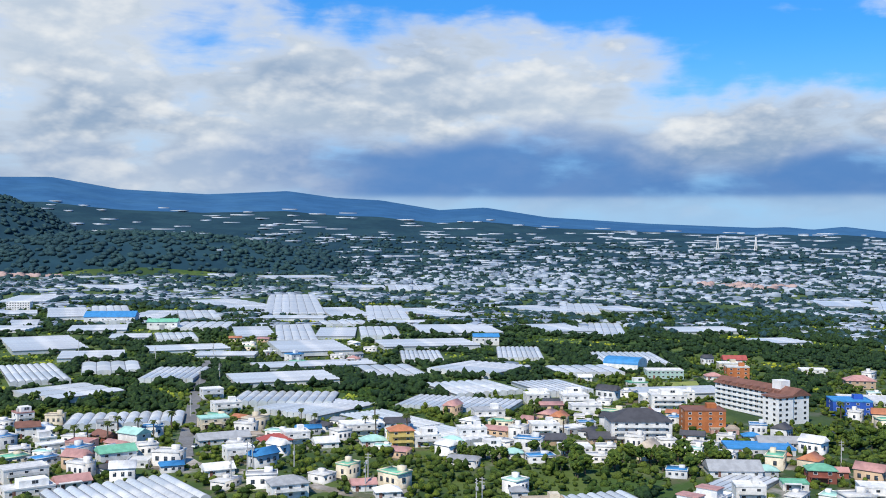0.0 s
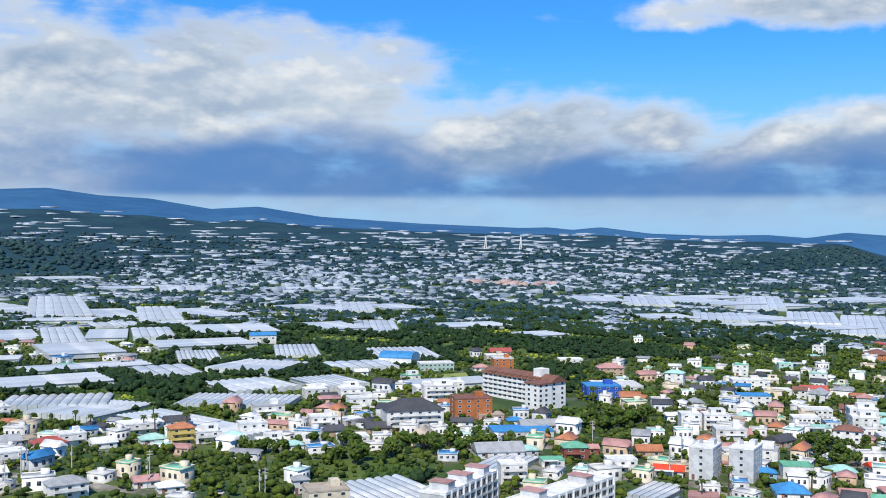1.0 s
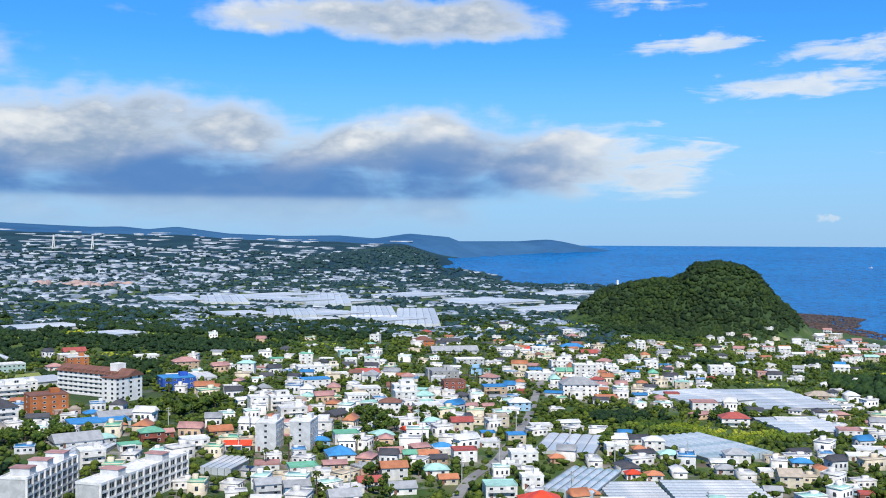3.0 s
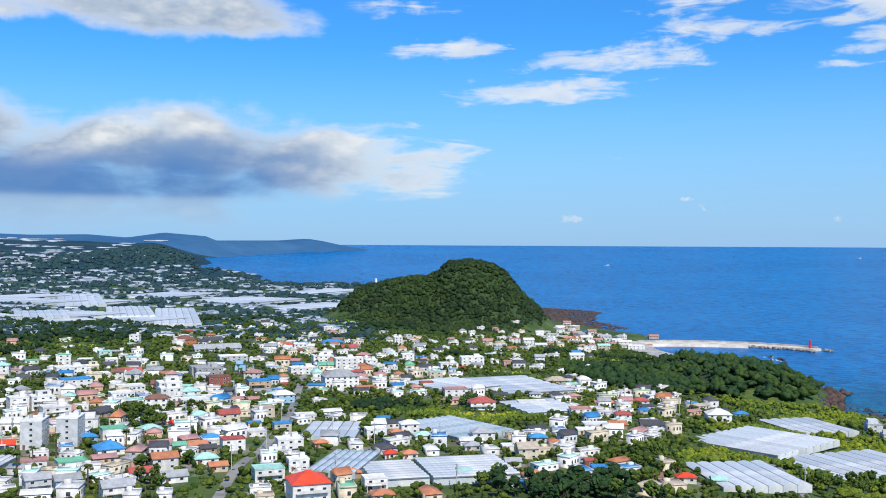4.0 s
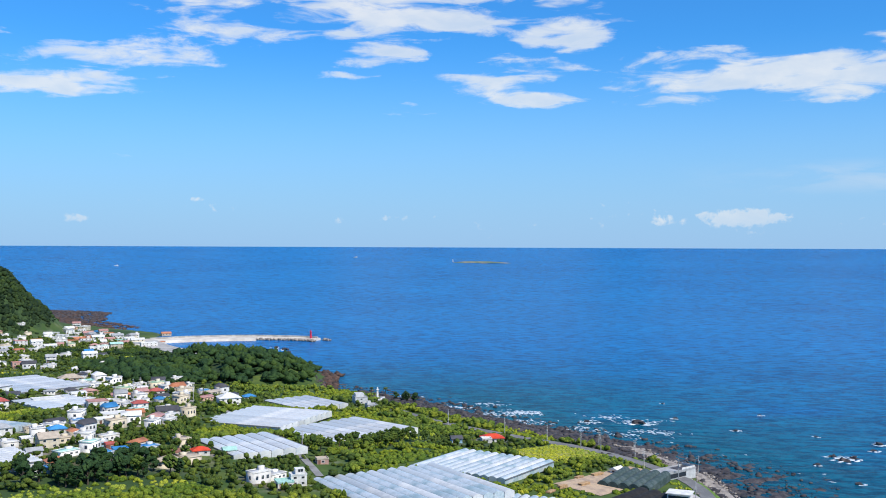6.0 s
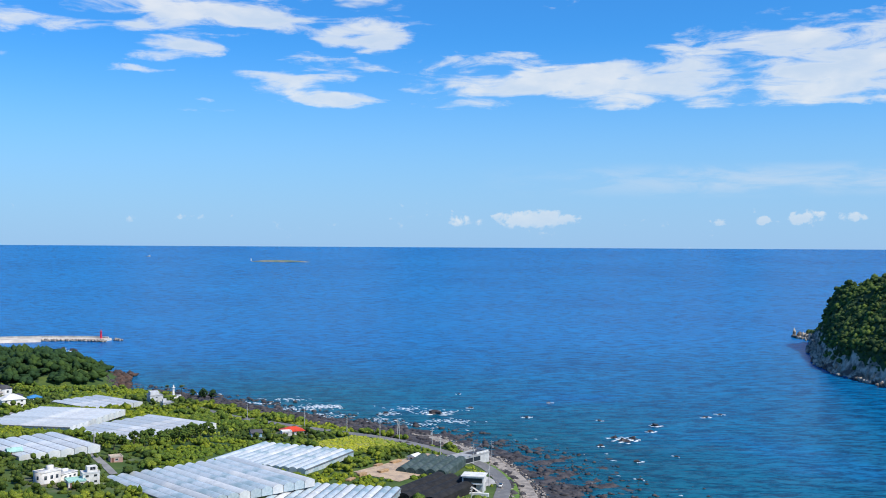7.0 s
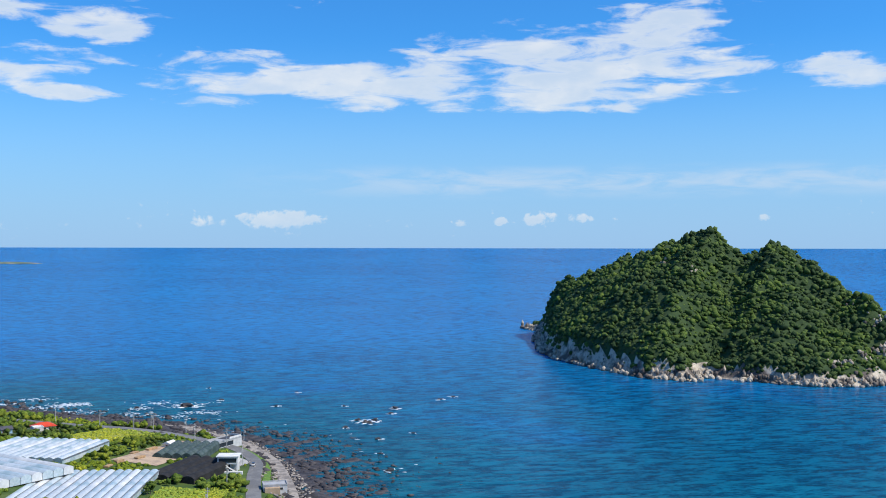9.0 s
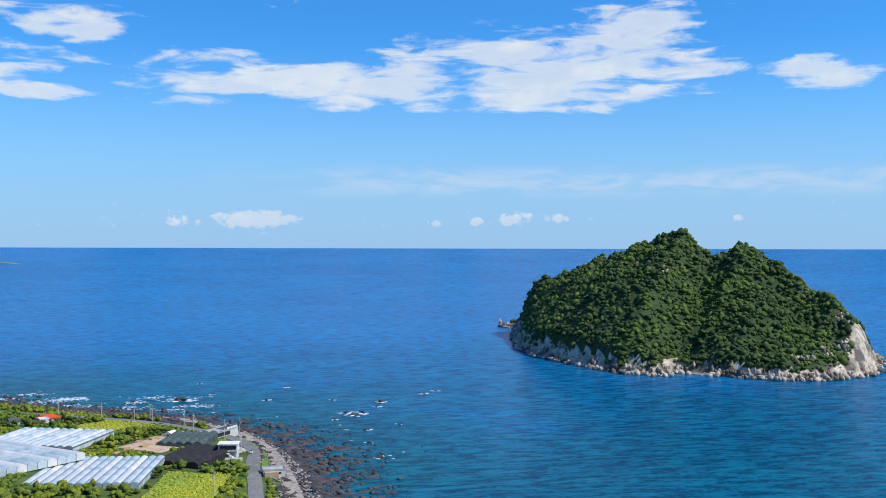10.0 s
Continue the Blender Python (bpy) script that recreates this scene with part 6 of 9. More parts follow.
cottage(780, 685, 139, 8.8, 5.6, 2.7, "grey", 1)
cottage(535, 489, 140, 8.9, 6.2, 2.7, "blue", 1)
cottage(874, 726, 282, 6.7, 5.6, 2.9, "rose", 1)
cottage(825, 558, 289, 8.5, 6.6, 4.6, "white", 0)
cottage(625, 512, 309, 10.5, 7.2, 2.9, "grey", 0)
cottage(636, 545, 284, 9.7, 6.5, 2.5, "white", 1)
cottage(646, 408, 298, 10.1, 6.4, 2.7, "grey", 0)
cottage(831, 570, 38, 7.4, 6.1, 2.7, "grey", 0)
cottage(763, 713, 55, 9.6, 5.9, 4.6, "grey", 1)
cottage(578, 519, 131, 9.2, 7.7, 2.5, "dark", 1)
cottage(566, 425, 301, 9.8, 7.5, 2.9, "dark", 1)
cottage(597, 396, 145, 9.6, 6.8, 2.5, "white", 1)
cottage(1092, 704, 324, 9.8, 5.8, 2.7, "orange", 1)
cottage(898, 714, 58, 9.3, 6.8, 2.7, "green", 0)
cottage(805, 611, 154, 10.2, 5.9, 2.7, "blue", 0)
cottage(945, 599, 146, 9.4, 6.5, 2.7, "tan", 0)
cottage(524, 495, 316, 9.5, 7.9, 4.6, "white", 0)
cottage(650, 595, 299, 7.2, 6.2, 2.7, "blue", 0)
cottage(552, 522, 149, 7.6, 7.3, 4.6, "rose", 1)
cottage(591, 565, 287, 9.4, 7.5, 2.9, "green", 0)
cottage(621, 577, 296, 9.7, 6.3, 2.7, "blue", 1)
cottage(879, 553, 135, 7.4, 6.3, 2.5, "dark", 1)
cottage(529, 464, 291, 10.3, 6.3, 2.5, "mint", 0)
cottage(852, 806, 145, 10.3, 7.0, 2.5, "blue", 0)
cottage(843, 638, 309, 7.9, 7.0, 2.9, "grey", 1)
cottage(695, 577, 41, 10.0, 6.5, 4.6, "white", 1)
cottage(712, 464, 291, 8.5, 5.9, 2.7, "white", 0)
cottage(715, 402, 294, 6.6, 7.4, 2.5, "white", 0)
cottage(731, 530, 307, 10.8, 6.0, 4.6, "dark", 1)
cottage(594, 416, 304, 7.4, 7.3, 2.5, "grey", 1)
cottage(552, 500, 283, 6.9, 6.8, 2.5, "grey", 0)
cottage(693, 624, 279, 9.5, 7.5, 2.9, "white", 0)
cottage(851, 756, 133, 10.4, 6.7, 2.5, "tan", 0)
cottage(1109, 673, 40, 9.3, 6.6, 2.5, "grey", 0)
cottage(1170, 765, 307, 10.6, 5.6, 2.5, "white", 0)
cottage(913, 647, 51, 7.4, 7.9, 2.5, "white", 0)
cottage(828, 684, 286, 9.1, 5.7, 4.6, "grey", 0)
cottage(943, 752, 37, 9.5, 5.5, 4.6, "grey", 0)
cottage(1023, 780, 42, 9.3, 7.9, 2.7, "rose", 1)
cottage(1019, 769, 305, 9.9, 6.1, 2.9, "white", 0)
cottage(950, 715, 314, 10.4, 5.7, 2.9, "white", 0)
cottage(1183, 785, 51, 9.0, 7.5, 2.5, "rose", 1)
cottage(891, 672, 310, 10.3, 5.9, 4.6, "tan", 0)
cottage(960, 642, 50, 10.2, 6.6, 4.6, "green", 0)
cottage(1053, 735, 135, 9.2, 6.5, 4.6, "white", 1)
cottage(934, 734, 310, 9.6, 7.7, 2.5, "white", 0)
cottage(1142, 697, 283, 10.9, 7.6, 4.6, "white", 0)
cottage(1010, 793, 314, 9.3, 6.4, 2.5, "white", 0)
cottage(884, 711, 134, 10.1, 6.4, 2.9, "dark", 1)
cottage(990, 725, 133, 8.6, 7.8, 4.6, "white", 0)
cottage(885, 634, 282, 10.3, 7.9, 2.9, "white", 0)
cottage(957, 778, 58, 6.6, 7.5, 4.6, "grey", 1)
cottage(1171, 688, 310, 9.3, 6.9, 4.6, "white", 0)
cottage(1069, 642, 294, 9.2, 5.7, 2.7, "rose", 1)
cottage(981, 783, 290, 6.7, 6.1, 2.9, "grey", 0)
cottage(1062, 778, 282, 7.8, 6.8, 2.7, "white", 0)
cottage(963, 657, 301, 7.2, 6.5, 2.9, "rose", 1)
cottage(1165, 739, 287, 6.8, 7.2, 2.7, "blue", 1)
cottage(1046, 757, 134, 7.4, 5.8, 4.6, "tan", 0)
cottage(606, 372, 126, 7.2, 6.8, 2.7, "rose", 1)
cottage(653, 346, 133, 10.9, 6.8, 4.6, "tan", 0)
cottage(650, 378, 284, 6.8, 7.0, 2.9, "white", 1)
cottage(733, 486, 41, 9.2, 7.5, 2.7, "white", 1)
cottage(726, 391, 128, 9.3, 6.6, 4.6, "white", 0)
cottage(747, 521, 283, 9.1, 6.6, 2.9, "white", 0)
cottage(628, 335, 278, 10.0, 7.8, 4.6, "grey", 0)
cottage(620, 361, 140, 7.4, 6.7, 4.6, "rose", 1)
cottage(768, 487, 289, 10.8, 6.6, 4.6, "white", 0)
cottage(670, 339, 40, 9.0, 7.5, 2.5, "blue", 0)
cottage(493, 737, 359, 7.4, 6.5, 4.6, "grey", 0)
cottage(385, 595, 40, 8.9, 7.6, 2.5, "white", 1)
cottage(319, 461, 38, 8.8, 7.9, 2.5, "grey", 0)
cottage(338, 632, 341, 8.3, 6.0, 2.9, "mint", 0)
cottage(373, 659, 41, 10.0, 6.7, 2.5, "blue", 0)
cottage(363, 660, 355, 8.7, 6.9, 4.6, "dark", 1)
cottage(374, 512, 350, 9.1, 5.6, 4.6, "white", 0)
cottage(502, 683, 45, 7.6, 7.3, 2.9, "tan", 0)
cottage(481, 720, 4, 7.9, 7.2, 2.5, "grey", 0)
cottage(478, 601, 132, 6.6, 6.4, 2.9, "dark", 1)
cottage(399, 747, 329, 9.3, 7.9, 4.6, "grey", 0)
cottage(347, 423, 60, 9.7, 7.0, 2.9, "white", 0)
cottage(597, 698, 354, 8.6, 7.6, 2.7, "white", 0)
cottage(351, 471, 346, 11.0, 6.9, 2.7, "grey", 0)
cottage(280, 407, 42, 9.7, 7.0, 2.7, "rose", 1)
cottage(405, 468, 336, 6.6, 6.2, 2.7, "tan", 0)
cottage(561, 666, 41, 8.0, 7.6, 2.5, "white", 0)
cottage(335, 422, 139, 9.7, 7.6, 2.9, "white", 0)
cottage(524, 700, 337, 7.2, 6.2, 2.5, "mint", 0)
cottage(487, 553, 127, 10.1, 7.9, 2.9, "white", 0)
cottage(247, 429, 337, 7.1, 5.6, 2.9, "white", 0)
cottage(339, 656, 139, 9.8, 7.8, 2.7, "tan", 0)
cottage(422, 620, 1, 9.4, 5.9, 2.5, "white", 0)
cottage(386, 468, 141, 9.3, 5.9, 4.6, "green", 0)
cottage(379, 737, 341, 8.1, 7.8, 2.9, "white", 1)
cottage(361, 482, 5, 7.7, 5.8, 2.7, "mint", 0)
cottage(335, 409, 357, 10.9, 5.9, 4.6, "white", 1)
cottage(415, 531, 138, 10.2, 5.8, 2.5, "white", 0)
cottage(442, 641, 140, 8.9, 8.0, 2.5, "grey", 0)
cottage(299, 483, 144, 10.3, 7.3, 2.7, "grey", 0)
cottage(603, 676, 351, 7.4, 6.6, 4.6, "tan", 0)
cottage(279, 471, 353, 8.3, 7.1, 4.6, "white", 0)
cottage(373, 463, 351, 9.6, 6.5, 2.7, "dark", 1)
cottage(305, 599, 351, 8.9, 7.9, 4.6, "white", 0)
cottage(277, 513, 353, 7.2, 5.6, 4.6, "mint", 0)
cottage(437, 628, 136, 10.4, 7.3, 4.6, "grey", 1)
cottage(349, 702, 3, 9.7, 6.7, 2.5, "grey", 0)
cottage(488, 621, 47, 6.7, 6.4, 2.5, "white", 1)
cottage(414, 632, 2, 9.0, 6.8, 2.9, "white", 0)
cottage(299, 583, 340, 9.7, 7.6, 4.6, "dark", 1)
cottage(330, 508, 41, 9.9, 6.9, 4.6, "mint", 0)
cottage(292, 429, 34, 8.3, 6.5, 4.6, "white", 0)
cottage(619, 743, 56, 7.9, 6.8, 2.5, "blue", 0)
cottage(416, 547, 132, 6.9, 6.1, 4.6, "white", 0)
cottage(393, 684, 136, 8.2, 7.5, 2.7, "white", 0)
cottage(531, 603, 10, 7.1, 5.7, 2.7, "tan", 0)
cottage(605, 685, 125, 8.6, 6.2, 2.5, "green", 0)
cottage(312, 421, 144, 9.7, 7.0, 4.6, "grey", 0)
cottage(476, 766, 135, 8.0, 6.7, 2.9, "grey", 0)
cottage(419, 719, 153, 10.4, 6.3, 4.6, "grey", 0)
cottage(231, 414, 127, 8.0, 6.1, 2.7, "grey", 1)
cottage(377, 685, 47, 6.8, 6.4, 2.9, "white", 0)
cottage(502, 864, 313, 9.3, 7.2, 2.7, "green", 0)
cottage(455, 685, 142, 8.4, 5.7, 4.6, "tan", 0)
cottage(359, 494, 46, 7.4, 5.6, 2.7, "rose", 1)
cottage(439, 658, 311, 9.0, 5.6, 4.6, "dark", 1)
cottage(348, 602, 142, 10.2, 7.6, 4.6, "white", 0)
cottage(579, 767, 308, 7.4, 7.5, 4.6, "dark", 1)
cottage(442, 518, 323, 10.0, 6.7, 2.5, "grey", 1)
cottage(543, 632, 146, 6.8, 6.4, 2.5, "white", 0)
cottage(298, 324, 322, 6.7, 5.8, 2.7, "white", 0)
cottage(446, 851, 136, 7.7, 6.5, 4.6, "rose", 1)
cottage(283, 457, 44, 8.9, 7.6, 2.9, "white", 0)
cottage(466, 714, 55, 9.0, 6.8, 2.9, "white", 0)
cottage(375, 453, 332, 9.2, 7.4, 2.9, "tan", 0)
cottage(381, 585, 128, 8.0, 7.6, 2.9, "white", 0)
cottage(467, 798, 296, 7.7, 6.9, 2.7, "grey", 0)
cottage(312, 335, 36, 8.4, 6.0, 2.7, "white", 0)
cottage(323, 571, 48, 7.8, 6.9, 2.5, "white", 0)
cottage(549, 660, 52, 9.4, 6.6, 2.9, "white", 0)
cottage(616, 668, 45, 6.7, 7.0, 2.9, "green", 0)
cottage(328, 359, 148, 6.7, 6.5, 2.9, "white", 0)
cottage(287, 400, 317, 7.7, 5.6, 4.6, "dark", 1)
cottage(240, 393, 316, 8.4, 6.5, 4.6, "mint", 0)
cottage(635, 831, 317, 7.8, 7.9, 2.7, "orange", 1)
cottage(413, 734, 138, 6.8, 6.8, 2.7, "white", 0)
cottage(298, 394, 120, 7.3, 7.1, 2.7, "grey", 0)
cottage(606, 706, 130, 10.0, 7.2, 4.6, "grey", 1)
cottage(439, 537, 50, 8.7, 7.6, 2.9, "grey", 1)
cottage(317, 362, 332, 6.6, 5.7, 4.6, "mint", 0)
cottage(502, 645, 314, 11.0, 6.5, 2.5, "white", 1)
cottage(537, 746, 142, 10.5, 6.2, 2.7, "tan", 0)
cottage(650, 741, 141, 10.3, 6.1, 2.9, "orange", 1)
cottage(664, 790, 302, 9.2, 5.9, 2.5, "orange", 1)
cottage(407, 510, 41, 8.6, 6.3, 2.7, "blue", 0)
cottage(254, 399, 55, 7.1, 7.5, 2.7, "white", 0)
cottage(317, 598, 57, 9.1, 5.6, 2.7, "white", 1)
cottage(257, 420, 301, 8.4, 5.7, 2.5, "white", 0)
cottage(295, 316, 306, 7.3, 7.0, 2.5, "green", 0)
cottage(570, 673, 324, 6.7, 5.8, 2.5, "dark", 1)
cottage(352, 389, 47, 9.0, 5.5, 2.7, "white", 0)
cottage(287, 331, 147, 8.0, 5.7, 2.5, "grey", 0)
cottage(620, 693, 331, 7.6, 5.8, 2.5, "white", 0)
cottage(695, 651, 324, 8.7, 6.4, 2.5, "white", 0)
cottage(739, 649, 145, 7.5, 6.1, 2.9, "grey", 0)
cottage(698, 770, 129, 8.7, 6.1, 2.5, "white", 0)
cottage(453, 518, 300, 8.5, 7.1, 2.5, "blue", 0)
cottage(524, 538, 54, 10.6, 6.9, 4.6, "white", 0)
cottage(618, 647, 323, 10.1, 5.5, 2.7, "dark", 1)
cottage(622, 603, 54, 9.7, 6.1, 4.6, "grey", 0)
cottage(542, 563, 138, 7.9, 6.2, 2.7, "rose", 1)
cottage(647, 659, 312, 9.4, 5.6, 2.9, "white", 0)
cottage(812, 726, 152, 8.7, 7.9, 2.5, "white", 0)
cottage(661, 626, 148, 7.8, 7.7, 2.9, "grey", 0)
cottage(829, 717, 64, 10.2, 6.1, 2.9, "grey", 1)
cottage(601, 627, 331, 8.4, 5.9, 2.5, "grey", 0)
cottage(528, 518, 309, 9.9, 7.5, 2.5, "orange", 1)
cottage(628, 710, 143, 8.0, 5.6, 2.5, "white", 1)
cottage(627, 657, 64, 9.9, 6.6, 4.6, "grey", 0)
cottage(511, 542, 322, 9.7, 5.8, 2.5, "white", 0)
cottage(560, 562, 33, 10.3, 6.9, 4.6, "grey", 0)
cottage(486, 516, 127, 10.8, 6.3, 2.5, "blue", 1)
cottage(677, 628, 329, 8.8, 6.6, 2.5, "mint", 0)
cottage(531, 613, 316, 9.7, 5.5, 2.5, "blue", 0)
cottage(610, 614, 39, 7.6, 6.3, 2.5, "white", 1)
cottage(472, 543, 319, 7.2, 7.3, 4.6, "blue", 1)
cottage(554, 612, 133, 9.3, 6.0, 2.9, "blue", 1)
cottage(745, 659, 333, 8.4, 7.3, 4.6, "grey", 1)
cottage(554, 575, 137, 7.3, 7.7, 2.7, "white", 1)
cottage(768, 848, 303, 7.7, 6.8, 2.7, "dark", 1)
cottage(683, 637, 302, 9.5, 5.8, 2.7, "white", 0)
cottage(725, 733, 328, 6.5, 7.0, 2.7, "grey", 0)
cottage(624, 526, 126, 7.7, 6.5, 2.5, "white", 0)
cottage(-49, 519, 26, 7.9, 6.8, 4.6, "white", 0)
cottage(-54, 491, 52, 10.4, 5.8, 2.7, "dark", 1)
cottage(-102, 520, 24, 8.3, 8.0, 2.7, "white", 0)
cottage(-98, 505, 46, 10.4, 7.8, 2.7, "green", 0)
cottage(-86, 505, 50, 10.5, 6.7, 2.5, "blue", 0)
cottage(-105, 560, 128, 7.2, 7.0, 2.7, "white", 1)
cottage(-32, 493, 23, 8.6, 6.1, 2.7, "blue", 1)
cottage(-90, 516, 349, 7.7, 5.5, 2.5, "mint", 0)
cottage(-111, 582, 2, 7.8, 6.1, 4.6, "tan", 0)
cottage(860, 634, 337, 9.4, 6.7, 2.9, "orange", 1)
cottage(984, 617, 327, 8.4, 7.7, 2.9, "mint", 0)
cottage(703, 602, 50, 10.0, 6.0, 2.9, "white", 0)
cottage(913, 689, 309, 7.7, 7.1, 2.5, "white", 0)
cottage(723, 581, 48, 8.5, 7.7, 2.7, "white", 0)
cottage(821, 705, 48, 10.9, 7.6, 2.7, "mint", 0)
cottage(764, 650, 334, 9.9, 5.9, 2.5, "dark", 1)
cottage(795, 706, 35, 10.2, 6.8, 2.5, "grey", 1)
cottage(808, 590, 54, 9.9, 6.7, 2.7, "white", 0)
cottage(623, 541, 310, 10.2, 7.6, 4.6, "dark", 1)
cottage(697, 549, 309, 9.8, 7.5, 2.9, "grey", 1)
cottage(833, 768, 143, 9.6, 5.6, 2.9, "mint", 0)
cottage(665, 582, 332, 6.9, 6.9, 2.9, "dark", 1)
cottage(822, 732, 330, 6.7, 7.2, 2.5, "orange", 1)
cottage(364, 633, 128, 7.1, 6.8, 2.9, "dark", 1)
cottage(500, 663, 140, 8.7, 7.7, 2.5, "grey", 0)
cottage(335, 685, 355, 10.8, 7.8, 4.6, "rose", 1)
cottage(385, 619, 144, 9.8, 6.3, 4.6, "tan", 0)
cottage(305, 546, 356, 7.5, 5.9, 2.5, "dark", 1)
cottage(491, 693, 140, 9.4, 7.7, 4.6, "mint", 0)
cottage(376, 549, 341, 7.5, 6.1, 2.5, "grey", 0)
cottage(381, 647, 145, 8.8, 6.4, 2.9, "blue", 1)
cottage(482, 625, 348, 7.0, 6.9, 2.7, "green", 0)
cottage(440, 619, 340, 8.4, 7.5, 2.9, "orange", 1)
cottage(451, 618, 137, 9.7, 7.4, 2.7, "grey", 0)
cottage(311, 608, 39, 6.9, 7.4, 2.5, "grey", 1)
cottage(324, 632, 40, 8.1, 5.7, 2.5, "rose", 1)
cottage(424, 544, 53, 8.4, 7.8, 2.9, "white", 0)
cottage(338, 547, 341, 10.2, 7.0, 4.6, "rose", 1)
cottage(321, 553, 57, 9.7, 7.3, 2.9, "white", 0)
cottage(465, 685, 50, 9.7, 6.0, 2.5, "white", 1)
cottage(802, 959, 45, 7.1, 6.0, 2.7, "tan", 0)
cottage(605, 825, 124, 6.7, 6.5, 2.9, "grey", 1)
cottage(637, 735, 330, 9.2, 6.2, 2.9, "white", 0)
cottage(783, 928, 146, 9.7, 6.2, 4.6, "dark", 1)
cottage(687, 822, 138, 8.8, 6.3, 2.9, "white", 0)
cottage(641, 780, 129, 7.4, 6.3, 2.5, "dark", 1)
cottage(619, 732, 327, 7.3, 6.0, 2.9, "white", 0)
cottage(626, 869, 47, 10.5, 6.2, 2.5, "dark", 1)
cottage(642, 748, 39, 7.0, 7.3, 2.9, "white", 1)
cottage(739, 897, 49, 10.6, 6.5, 2.9, "mint", 0)
cottage(787, 899, 27, 8.8, 6.0, 2.7, "white", 0)
cottage(563, 781, 127, 9.8, 6.4, 4.6, "white", 0)
cottage(711, 764, 347, 10.2, 6.8, 2.9, "dark", 1)
cottage(691, 716, 336, 7.3, 5.7, 2.9, "orange", 1)
cottage(630, 692, 58, 10.8, 7.7, 2.5, "green", 0)
cottage(679, 711, 150, 10.6, 7.6, 2.5, "white", 0)
cottage(809, 842, 344, 9.3, 6.8, 2.7, "white", 0)
cottage(662, 718, 315, 9.0, 6.3, 2.5, "white", 1)
cottage(632, 681, 40, 8.0, 7.6, 2.9, "tan", 0)
cottage(663, 735, 65, 8.9, 6.9, 2.7, "green", 0)
cottage(722, 717, 352, 10.4, 7.7, 4.6, "tan", 0)
cottage(422, 412, 133, 9.1, 7.6, 2.9, "grey", 0)
cottage(363, 372, 128, 8.1, 6.6, 4.6, "grey", 1)
cottage(412, 420, 282, 8.3, 7.7, 2.5, "white", 0)
cottage(407, 383, 325, 7.4, 7.5, 4.6, "white", 1)
cottage(429, 400, 130, 6.9, 6.4, 2.5, "blue", 1)
cottage(684, 386, 328, 10.4, 6.7, 4.6, "green", 0)
cottage(472, 313, 144, 7.2, 7.5, 2.5, "grey", 0)
cottage(463, 324, 323, 10.8, 6.1, 2.7, "grey", 0)
cottage(560, 310, 320, 9.4, 7.2, 2.7, "white", 0)
cottage(596, 348, 142, 10.0, 5.5, 2.7, "grey", 0)
cottage(584, 363, 141, 10.4, 6.2, 2.5, "white", 0)
cottage(504, 301, 302, 10.4, 7.9, 4.6, "white", 1)
cottage(581, 378, 149, 7.0, 7.2, 2.5, "white", 0)
cottage(189, 610, 339, 10.1, 7.0, 2.9, "orange", 1)
cottage(168, 537, 8, 6.8, 5.9, 4.6, "white", 0)
cottage(153, 587, 142, 10.2, 7.0, 4.6, "dark", 1)
cottage(177, 615, 343, 9.3, 6.8, 2.7, "white", 1)
cottage(174, 666, 51, 10.7, 7.1, 2.7, "grey", 0)
cottage(141, 600, 349, 8.9, 6.9, 2.7, "white", 0)
cottage(99, 540, 129, 7.4, 6.8, 2.7, "white", 0)
cottage(47, 531, 359, 7.0, 5.6, 2.5, "mint", 0)
cottage(27, 552, 40, 7.7, 6.5, 4.6, "white", 0)
cottage(74, 525, 138, 7.9, 6.3, 4.6, "white", 1)
cottage(23, 585, 330, 6.7, 6.3, 2.7, "grey", 1)
cottage(-73, 860, 353, 9.9, 5.9, 2.9, "green", 0)
cottage(-2, 813, 355, 9.9, 6.0, 2.7, "white", 0)
cottage(3, 881, 126, 9.5, 5.8, 2.5, "white", 1)
cottage(10, 816, 35, 9.0, 6.4, 2.7, "grey", 1)
cottage(-77, 879, 354, 9.4, 5.6, 2.7, "grey", 0)
cottage(18, 849, 359, 9.6, 6.2, 2.7, "white", 0)
cottage(217, 403, 42, 7.3, 7.3, 2.7, "white", 0)
cottage(228, 400, 48, 9.3, 6.0, 4.6, "mint", 0)
cottage(264, 406, 337, 9.4, 8.0, 2.5, "rose", 1)
cottage(246, 469, 140, 9.0, 8.0, 2.5, "green", 0)
cottage(229, 448, 315, 6.8, 5.9, 4.6, "green", 0)
cottage(284, 430, 330, 7.3, 6.8, 4.6, "white", 1)
cottage(250, 460, 345, 7.8, 7.7, 2.5, "tan", 0)
cottage(250, 386, 2, 8.8, 6.4, 2.5, "mint", 0)
cottage(240, 403, 128, 9.7, 6.3, 2.5, "tan", 0)
cottage(105, 932, 147, 7.9, 7.7, 2.9, "dark", 1)
cottage(138, 1166, 138, 8.8, 7.8, 2.9, "grey", 1)
cottage(-94, 910, 12, 9.7, 6.5, 2.7, "orange", 1)
cottage(-70, 902, 356, 8.7, 7.8, 2.5, "rose", 1)
cottage(47, 1134, 0, 6.6, 7.3, 2.9, "dark", 1)
cottage(58, 1534, 49, 10.8, 7.4, 2.7, "white", 0)
cottage(163, 1109, 134, 6.6, 6.9, 2.9, "blue", 0)
cottage(347, 760, 49, 10.4, 6.0, 4.6, "white", 0)
cottage(359, 735, 49, 9.6, 5.7, 2.5, "green", 0)
cottage(423, 902, 343, 7.6, 7.6, 4.6, "mint", 0)
cottage(317, 681, 348, 7.1, 7.0, 2.7, "mint", 0)
cottage(374, 777, 142, 10.7, 6.9, 2.7, "grey", 1)
